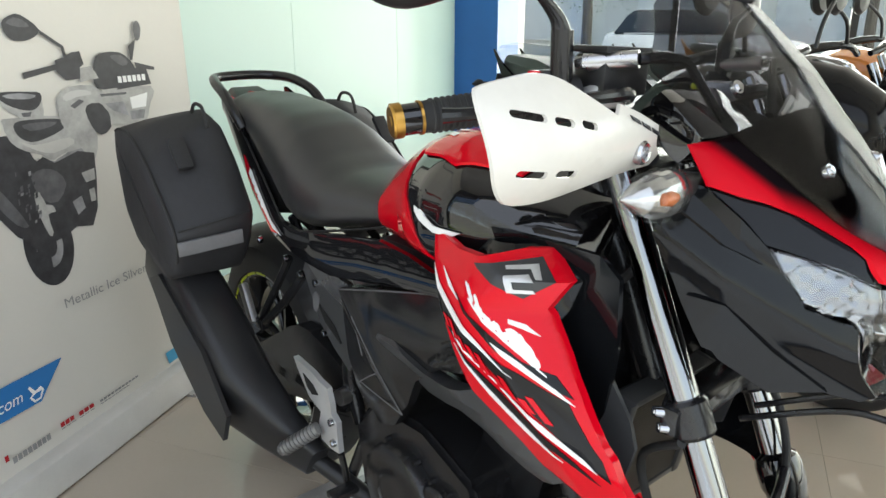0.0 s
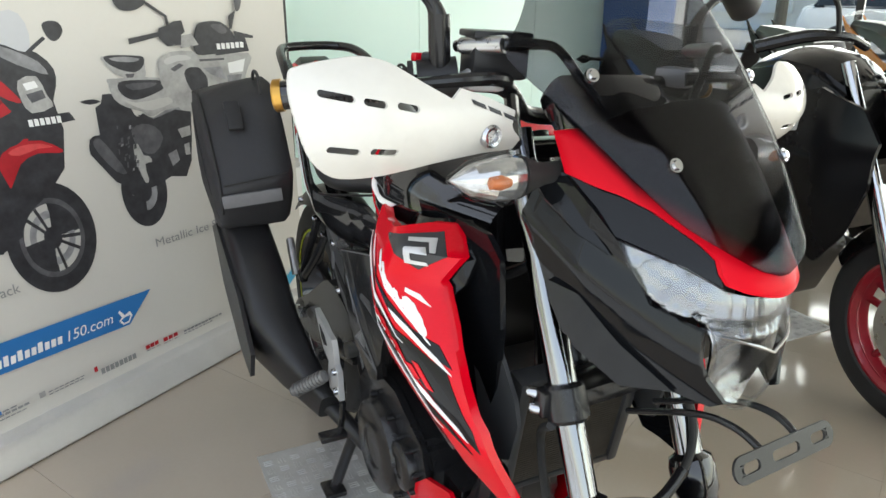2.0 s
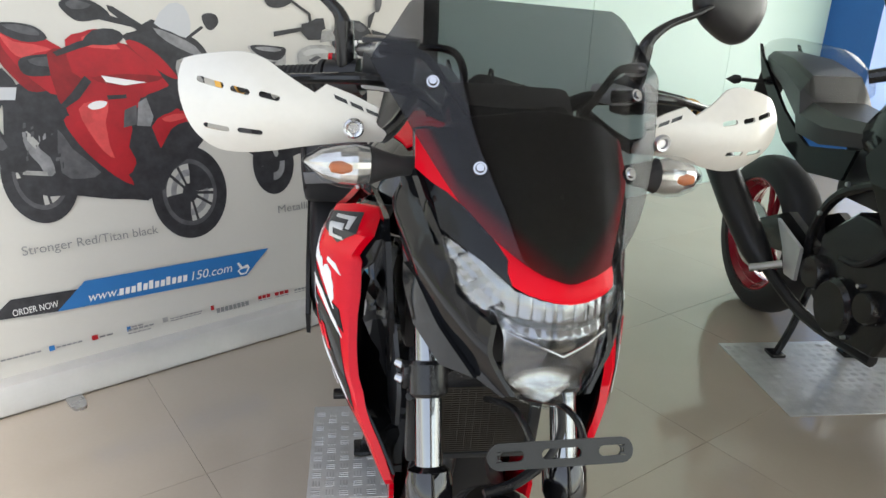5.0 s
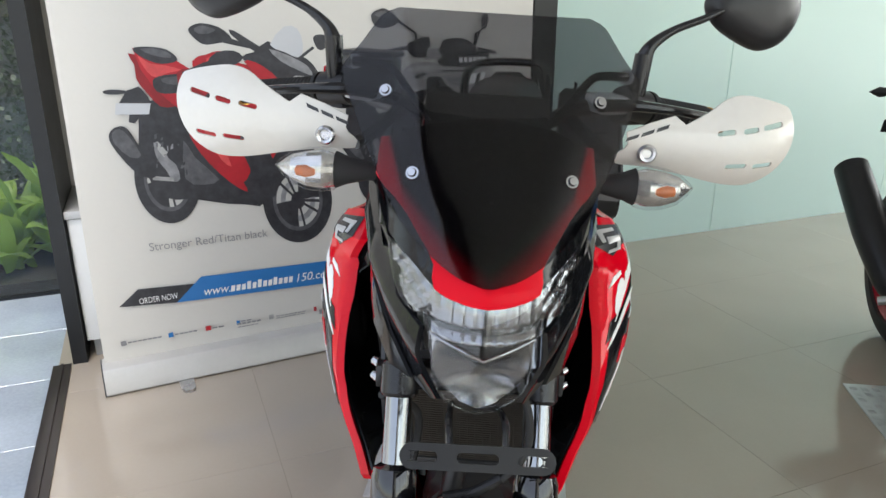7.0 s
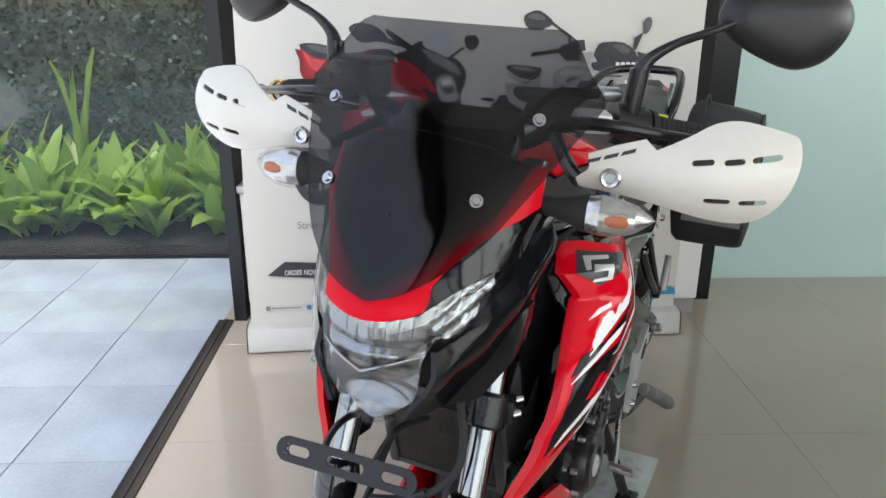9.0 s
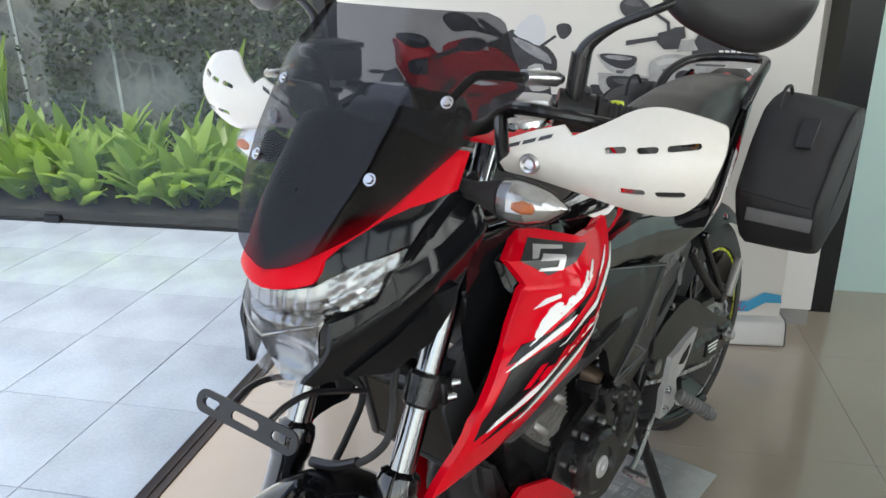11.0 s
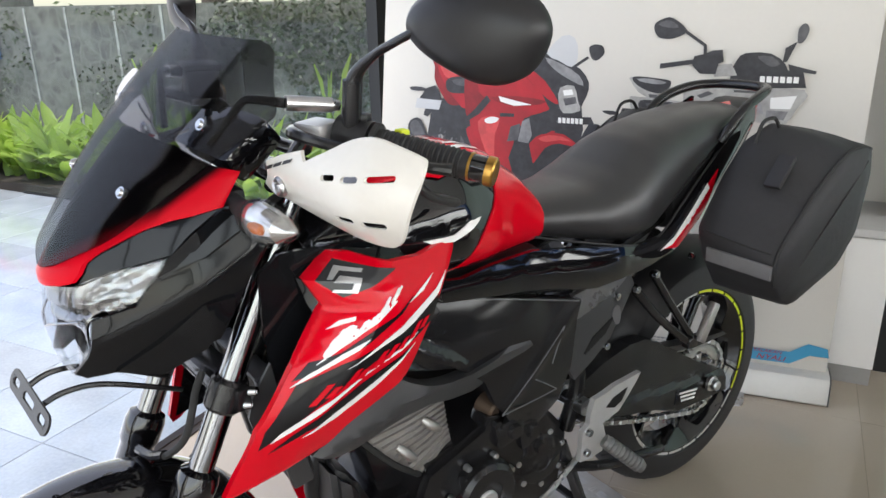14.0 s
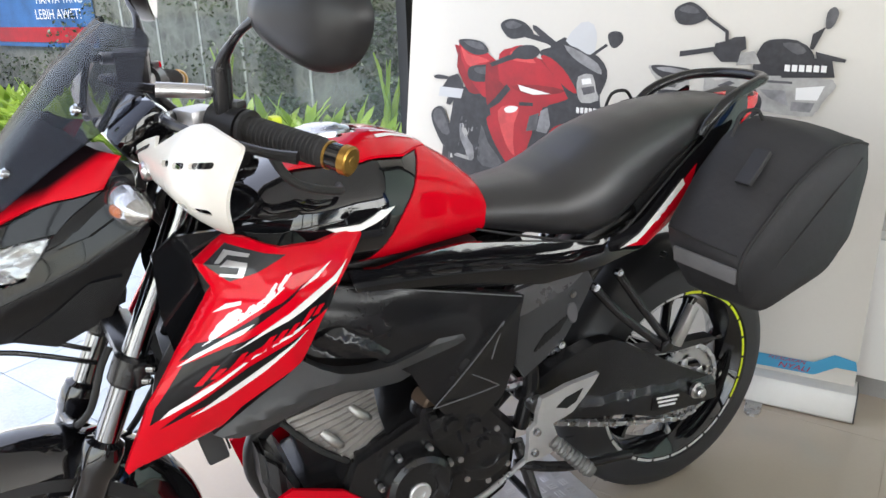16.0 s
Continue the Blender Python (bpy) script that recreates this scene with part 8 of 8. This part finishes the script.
def show_wheel(parent, y, r, w, rim):
    at = Vector((0, y, r))
    bm = bmesh.new()
    lathe(bm, [(0.012, -w * 0.4), (0.04, -w * 0.4), (0.036, 0), (0.04, w * 0.4), (0.012, w * 0.4)], at, segs=24)
    wh = part("wheel", bm, FRAME_BLACK, parent, "black tyre on a dark red cast rim")
    bm = bmesh.new()
    lathe(bm, tyre_profile(r, w, rim), at, segs=56, closed=True)
    part("tyre", bm, TYRE, wh)
    bm = bmesh.new()
    lathe(bm, [(rim + 0.004, -w * 0.4), (rim - 0.025, -w * 0.25), (rim - 0.025, w * 0.25), (rim + 0.004, w * 0.4), (rim - 0.012, w * 0.42), (rim - 0.04, 0), (rim - 0.012, -w * 0.42)], at, segs=56, closed=True)
    part("rim", bm, RIM_RED, wh)
    for k in range(5):
        a = 2 * math.pi * k / 5
        bm = bmesh.new()
        for s in (-1, 1):
            d0, d1 = a + 0.25 * s, a + 0.16 * s
            tube(bm, [at + Vector((0, math.sin(d0) * 0.035, math.cos(d0) * 0.035)), at + Vector((0, math.sin(d1) * (rim - 0.02), math.cos(d1) * (rim - 0.02)))], 0.011, 8, 1)
        part("spoke", bm, RIM_RED, wh)
    bm = bmesh.new()
    lathe(bm, [(0.08, -w * 0.5), (0.125, -w * 0.5), (0.125, -w * 0.46), (0.08, -w * 0.46)], at, segs=40, closed=True)
    part("brake_disc", bm, STEEL, wh, "steel brake disc")


def show_bike(label, m, paint, wrapped=True):
    th = empty("motorcycle", label, "motorcycle", m, "motorcycles on show")
    show_wheel(th, 0.0, 0.29, 0.09, 0.215)
    show_wheel(th, 1.28, 0.305, 0.135, 0.222)
    bm = bmesh.new()
    rr = [[Vector((x * w, y, z0 + (z1 - z0) * k)) for x, k in ((-0.7, 0), (-1, 0.45), (-0.85, 0.85), (-0.35, 1), (0.35, 1), (0.85, 0.85), (1, 0.45), (0.7, 0))] for y, w, z0, z1 in ((0.30, 0.10, 0.74, 0.90), (0.38, 0.15, 0.72, 0.97), (0.50, 0.165, 0.72, 0.99), (0.62, 0.14, 0.73, 0.96), (0.74, 0.10, 0.74, 0.86))]
    loft(bm, rr)
    bmesh.ops.bevel(bm, geom=bm.edges[:], offset=0.012, segments=2, affect="EDGES")
    part("tank", bm, paint, th, "gloss fuel tank")
    bm = bmesh.new()
    loft(bm, [[Vector((x * w, y, z0 + (z1 - z0) * k)) for x, k in ((-1, 0), (-1, 0.6), (-0.7, 1), (0.7, 1), (1, 0.6), (1, 0))] for y, w, z0, z1 in ((0.72, 0.08, 0.76, 0.83), (0.88, 0.13, 0.74, 0.83), (1.02, 0.13, 0.75, 0.85), (1.06, 0.12, 0.80, 0.93), (1.22, 0.10, 0.88, 0.97), (1.40, 0.07, 0.93, 0.98))])
    part("seat", bm, VINYL, th, "black stepped seat")
    for s in (1, -1):
        bm = bmesh.new()
        plate(bm, [(0.20, 0.86), (0.32, 0.90), (0.52, 0.84), (0.58, 0.77), (0.50, 0.68), (0.42, 0.56), (0.36, 0.46), (0.27, 0.42), (0.20, 0.52), (0.15, 0.66), (0.14, 0.78)], lambda y, z: 0.20 - 0.16 * abs(z - 0.74) - 0.25 * max(0, 0.28 - y) - 0.10 * max(0, y - 0.40), 0.012, 0.025)
        if s < 0:
            flip(bm)
        part("side_fairing", bm, paint, th, "gloss side fairing")
        bm = bmesh.new()
        plate(bm, [(0.70, 0.76), (0.95, 0.72), (1.15, 0.80), (1.42, 0.96), (1.46, 1.0), (1.40, 0.90), (1.12, 0.70), (0.92, 0.64), (0.74, 0.66)], lambda y, z: 0.125 - 0.10 * max(0, y - 1.0), 0.012, 0.06)
        if s < 0:
            flip(bm)
        part("tail_panel", bm, paint, th, "gloss tail panel")
        bm = bmesh.new()
        rod(bm, (s * 0.095, 0.0, 0.29), (s * 0.095, 0.17, 0.66), 0.024)
        rod(bm, (s * 0.095, 0.17, 0.66), (s * 0.095, 0.32, 0.96), 0.0185)
        part("fork_leg", bm, CHROME, th, "fork leg with bright upper tube")
        bm = bmesh.new()
        plate(bm, [(0.82, 0.42), (1.0, 0.48), (1.34, 0.33), (1.34, 0.27), (1.10, 0.32), (0.86, 0.36)], lambda y, z: 0.105, 0.03, 0.1)
        if s < 0:
            flip(bm)
        part("swingarm", bm, ENGINE_BLACK, th)
        bm = bmesh.new()
        plate(bm, [(0.80, 0.42), (0.96, 0.47), (0.90, 0.39), (0.86, 0.31), (0.80, 0.31)], lambda y, z: 0.165, 0.012, 0.1)
        if s < 0:
            flip(bm)
        part("foot_bracket", bm, SILVER, th, "silver footrest bracket")
        bm = bmesh.new()
        rod(bm, (s * 0.17, 0.87, 0.34), (s * 0.26, 0.91, 0.31), 0.013)
        part("footpeg", bm, ALU, th)
        bm = bmesh.new()
        tube(bm, [(s * 0.07, 0.84, 0.30), (s * 0.10, 0.85, 0.12), (s * 0.13, 0.86, 0.012)], 0.013, 10, 3)
        box(bm, (0.05, 0.055, 0.012), (s * 0.132, 0.862, 0.012), 0.003)
        part("stand_leg", bm, FRAME_BLACK, th)
        bm = bmesh.new()
        tube(bm, [(s * 0.05, 0.31, 1.0), (s * 0.16, 0.29, 1.03), (s * 0.24, 0.34, 1.03), (s * 0.34, 0.41, 1.0)], [0.012, 0.012, 0.017, 0.017], 10, 4)
        part("handlebar", bm, FRAME_BLACK, th)
        bm = bmesh.new()
        tube(bm, [(s * 0.20, 0.28, 1.04), (s * 0.23, 0.28, 1.12), (s * 0.32, 0.30, 1.18)], 0.007, 8, 4)
        lathe(bm, [(0.0, -0.02), (0.04, -0.015), (0.056, 0.0), (0.05, 0.012), (0.0, 0.014)], (s * 0.36, 0.31, 1.19), "Y", 20)
        part("mirror", bm, SATIN_BLACK, th)
        bm = bmesh.new()
        lathe(bm, [(0.0, -0.03), (0.016, -0.02), (0.02, 0.0), (0.012, 0.02)], (s * 0.19, 0.13, 0.94), "X", 16)
        part("turn_signal", bm, LENS, th, "clear turn signal")
        bm = bmesh.new()
        tube(bm, [(s * 0.04, 1.46, 0.86), (s * 0.12, 1.47, 0.865)], 0.007, 8, 1)
        lathe(bm, [(0.0, s * 0.12), (0.015, s * 0.13), (0.018, s * 0.15), (0.0, s * 0.185)], (0, 1.47, 0.865), "X", 14)
        part("rear_signal", bm, RUBBER, th)
    bm = bmesh.new()
    loft(bm, [[Vector((math.cos(2 * math.pi * k / 16) * w, y, z + math.sin(2 * math.pi * k / 16) * h)) for k in range(16)] for y, z, w, h in ((-0.06, 0.84, 0.03, 0.03), (-0.02, 0.85, 0.09, 0.09), (0.08, 0.88, 0.125, 0.12), (0.18, 0.90, 0.12, 0.12))])
    part("front_cowl", bm, paint, th, "gloss front cowl")
    bm = bmesh.new()
    lathe(bm, [(0.0, -0.07), (0.045, -0.055), (0.062, -0.02), (0.06, 0.0)], (0, -0.005, 0.83), "Y", 24)
    part("headlight", bm, LENS, th, "clear headlight")
    bm = bmesh.new()
    rings = []
    for k in range(13):
        a = radians(-55 + 120 * k / 12)
        rings.append([Vector((u * 0.06, math.sin(a) * (0.318 - 0.05 * abs(u) ** 2.6), 0.29 + math.cos(a) * (0.318 - 0.05 * abs(u) ** 2.6))) for u in np.linspace(-1, 1, 9)])
    loft(bm, rings, closed=False)
    shell(bm, 0.003)
    part("front_fender", bm, SHOW_BLACK, th)
    bm = bmesh.new()
    loft(bm, [[Vector((x, 0.58 + dy, 0.36 + dz)) for dy, dz in ((-0.22, 0.05), (-0.12, 0.22), (0.05, 0.24), (0.2, 0.12), (0.2, -0.08), (0.06, -0.17), (-0.14, -0.14))] for x in (-0.12, -0.09, 0.09, 0.12)])
    bmesh.ops.bevel(bm, geom=bm.edges[:], offset=0.012, segments=1, affect="EDGES")
    part("engine", bm, ENGINE_BLACK, th, "black engine block")
    for k in range(8):
        bm = bmesh.new()
        box(bm, (0.19, 0.15, 0.005), (0, 0.50 - 0.009 * k, 0.50 + 0.017 * k), 0.0015, Matrix.Rotation(radians(28), 4, "X"))
        part("fin", bm, ENGINE_BLACK, th)
    bm = bmesh.new()
    box(bm, (0.18, 0.30, 0.16), (0, 0.66, 0.68), 0.02)
    part("airbox", bm, SATIN_BLACK, th)
    bm = bmesh.new()
    box(bm, (0.23, 0.035, 0.20), (0, 0.27, 0.60), 0.008, Matrix.Rotation(radians(12), 4, "X"))
    part("radiator", bm, RADIATOR, th, "dark radiator")
    for s in (1, -1):
        bm = bmesh.new()
        tube(bm, [(s * 0.05, 0.32, 0.84), (s * 0.10, 0.46, 0.74), (s * 0.11, 0.74, 0.62), (s * 0.11, 0.84, 0.46), (s * 0.10, 0.83, 0.32)], 0.016, 10, 5)
        part("frame_tube", bm, FRAME_BLACK, th)
        for y, z in ((0.58, 0.735), (0.70, 0.66), (0.80, 0.54), (0.545, 0.40), (0.63, 0.385), (0.70, 0.30), (0.56, 0.23), (0.45, 0.33)):
            bm = bmesh.new()
            bolt(bm, (s * 0.122, y, z), (s, 0, 0), 0.008, 0.01)
            part("bolt", bm, STEEL, th)
        bm = bmesh.new()
        tube(bm, [(s * 0.10, 0.40, 0.66), (s * 0.135, 0.46, 0.54), (s * 0.13, 0.56, 0.46), (s * 0.12, 0.66, 0.44)], 0.009, 8, 5)
        part("hose", bm, RUBBER, th)
        bm = bmesh.new()
        plate(bm, [(0.36, 0.805), (0.392, 0.80), (0.396, 0.79), (0.372, 0.795), (0.385, 0.775), (0.36, 0.78), (0.356, 0.79), (0.378, 0.785)][:6], lambda y, z: 0.195 - 0.16 * abs(z - 0.74) + 0.0075, 0.001, 0.05)
        if s < 0:
            flip(bm)
        part("emblem", bm, SILVER, th, "plain silver emblem")
    for y, z, r in ((0.62, 0.30, 0.09), (0.75, 0.36, 0.055), (0.48, 0.36, 0.05)):
        for s in (1, -1):
            bm = bmesh.new()
            lathe(bm, [(r, s * 0.115), (r, s * 0.14), (r * 0.85, s * 0.152), (0.0, s * 0.152)], (0, y, z), "X", 28)
            part("engine_cover", bm, ENGINE_BLACK, th)
    bm = bmesh.new()
    tube(bm, [(-0.06, 0.50, 0.18), (-0.12, 0.78, 0.20), (-0.17, 0.98, 0.30)], 0.02, 10, 4)
    tube(bm, [(-0.17, 0.96, 0.29), (-0.19, 1.02, 0.34), (-0.215, 1.16, 0.46), (-0.235, 1.36, 0.62)], [0.03, 0.05, 0.058, 0.055], 18, 4)
    part("muffler", bm, SATIN_BLACK, th, "matt black muffler")
    bm = bmesh.new()
    box(bm, (0.11, 0.012, 0.26), (0, 1.50, 0.78), 0.005, Matrix.Rotation(radians(20), 4, "X"))
    box(bm, (0.19, 0.006, 0.05), (0, 1.53, 0.74), 0.004, Matrix.Rotation(radians(20), 4, "X"))
    part("rear_mudguard", bm, SATIN_BLACK, th)
    if wrapped:
        rnd = random.Random(4)
        bm = bmesh.new()
        loft(bm, [[Vector((math.cos(2 * math.pi * k / 20) * w * (1 + 0.12 * rnd.random()), y, z + math.sin(2 * math.pi * k / 20) * h * (1 + 0.15 * rnd.random()))) for k in range(20)] for y, z, w, h in ((1.02, 0.90, 0.11, 0.06), (1.12, 0.94, 0.125, 0.07), (1.25, 0.96, 0.115, 0.06), (1.38, 0.975, 0.09, 0.05), (1.46, 0.98, 0.06, 0.035))])
        part("plastic_cover", bm, PLASTIC_WRAP, th, "crumpled clear plastic wrap on the seat", 0)
    return th


show_bike("black sport motorcycle with red rims and plastic wrapped seat", pose(1.36, 0.50, 0.0, 0, 0, -2), SHOW_BLACK)
show_bike("black motorcycle with red rims parked in the row", pose(2.15, 0.55, 0.0, 0, 0, -4), SHOW_BLACK, False)
show_bike("orange and black motorcycle parked in the row", pose(3.0, 0.75, 0.0, 0, 0, -6), material("orange_lacquer", (0.55, 0.18, 0.03), 0.25, 0, 0.06, 6, coat=0.8))
diamond_plate("floor_plate", 1.10, 1.72, 1.0, 1.46, "aluminium chequer plate under the parked motorcycle")

# ---- street outside the shop windows ----
ROAD = material("pale_asphalt", (0.20, 0.20, 0.195), 0.85, 0, 0.2, 6, bump=0.3, bump_scale=120)
CAR_WHITE = material("white_car_paint", (0.75, 0.75, 0.74), 0.2, 0, 0.03, 4, coat=0.8)
SHOP_GREY = material("grey_shutter", (0.60, 0.61, 0.60), 0.5, 0, 0.1, 5)
CAR_GLASS = material("dark_car_glass", (0.02, 0.025, 0.03), 0.08, 0, 0.1, 6)
room_box("road", (12.5, 24), (-30, 30), (-0.25, -0.2), ROAD, "grey asphalt street outside the window", "road")
room_box("forecourt", (7.35, 12.5), (-12, 6), (-0.25, -0.12), material("forecourt_concrete", (0.62, 0.61, 0.58), 0.8, 0, 0.1, 3), "pale concrete forecourt by the street", "pavement")


def car(m, label):
    th = empty("car", label, "car", m, "cars in the street")
    bm = bmesh.new()
    loft(bm, [[Vector((x * w, y, z0 + (z1 - z0) * k)) for x, k in ((-0.9, 0), (-1, 0.4), (-0.92, 0.95), (-0.6, 1), (0.6, 1), (0.92, 0.95), (1, 0.4), (0.9, 0))] for y, w, z0, z1 in ((-2.1, 0.7, 0.35, 0.65), (-1.95, 0.82, 0.25, 0.80), (-0.9, 0.86, 0.22, 0.95), (1.6, 0.86, 0.22, 1.0), (2.0, 0.82, 0.28, 0.95), (2.1, 0.72, 0.35, 0.7))])
    bmesh.ops.bevel(bm, geom=bm.edges[:], offset=0.04, segments=2, affect="EDGES")
    part("body", bm, CAR_WHITE, th)
    bm = bmesh.new()
    loft(bm, [[Vector((x * w, y, z)) for x in (-1, 1) for y in ((y0, y1) if x < 0 else (y1, y0))] for z, w, y0, y1 in ((0.92, 0.80, -1.05, 1.85), (1.35, 0.66, -0.35, 1.55), (1.42, 0.60, -0.2, 1.4))])
    bmesh.ops.bevel(bm, geom=bm.edges[:], offset=0.04, segments=2, affect="EDGES")
    part("cabin", bm, CAR_GLASS, th, "dark glazed cabin")
    bm = bmesh.new()
    box(bm, (1.2, 1.5, 0.03), (0, 0.65, 1.43), 0.012)
    part("roof", bm, CAR_WHITE, th)
    for x in (-0.8, 0.8):
        for y in (-1.3, 1.3):
            bm = bmesh.new()
            lathe(bm, [(0.18, -0.09), (0.30, -0.09), (0.31, 0), (0.30, 0.09), (0.18, 0.09), (0.0, 0.06)], (x, y, 0.31), "X", 28)
            part("wheel", bm, TYRE, th)
    return th


car(ROOM @ pose(12.0, -6.8, -0.12, 0, 0, 12), "white car parked on the forecourt")
car(ROOM @ pose(17.0, -1.0, -0.2, 0, 0, 5), "white car driving past in the street")
bm = bmesh.new()
box(bm, (1.0, 40, 7.0), (25.0, 0, 3.3), 0.05)
far = link_mesh("shop_row", bm, WALL_WHITE)
far.matrix_world = ROOM
tagged(far, "pale shop buildings across the street", "building")
for y in range(-16, 18, 4):
    bm = bmesh.new()
    box(bm, (0.3, 2.6, 1.8), (24.4, y, 1.2), 0.03)
    part("shopfront", bm, SHOP_GREY, far, "grey shopfront")
    bm = bmesh.new()
    box(bm, (0.9, 3.4, 0.5), (24.2, y, 2.7), 0.03)
    part("awning", bm, material("teal_awning", (0.05, 0.38, 0.45), 0.5, 0, 0.1, 4) if "teal_awning" not in bpy.data.materials else bpy.data.materials["teal_awning"], far, "teal awning")
tree(17.0, 1.5, 5.0, 5, 1.8)
tree(18.4, -4.4, 5.4, 6, 1.8)
tree(12.6, -6.0, 4.8, 7, 1.6)

# ---- floor and terrace tiles ----
def tile_mesh(name, w, d, h, bevel, mat):
    bm = bmesh.new()
    box(bm, (w, d, h), (0, 0, -h / 2), bevel, segs=1)
    me = bpy.data.meshes.new(name)
    bm.to_mesh(me)
    bm.free()
    me.materials.append(mat)
    return me


TILE = 0.60
tm = tile_mesh("floor_tile", TILE - 0.0008, TILE - 0.0008, 0.010, 0.0003, FLOOR)
for i in range(12):
    for j in range(10):
        t = new("tile", tm)
        t.parent = floor
        t.matrix_basis = Matrix.Translation((0.3 - 0.045 + i * TILE, 0.40 - 0.3 - j * TILE, 0.0))
OT = 0.405
om = tile_mesh("terrace_tile", OT - 0.0035, OT - 0.0035, 0.02, 0.0006, OUT_TILE)
for i in range(14):
    for j in range(18):
        t = new("tile", om)
        t.parent = pavement
        t.matrix_basis = Matrix.Translation((-0.06 - 0.335 + 0.2025 - i * OT, 0.55 - 0.0 - j * OT, -0.012 + random.uniform(-0.0006, 0.0006)))
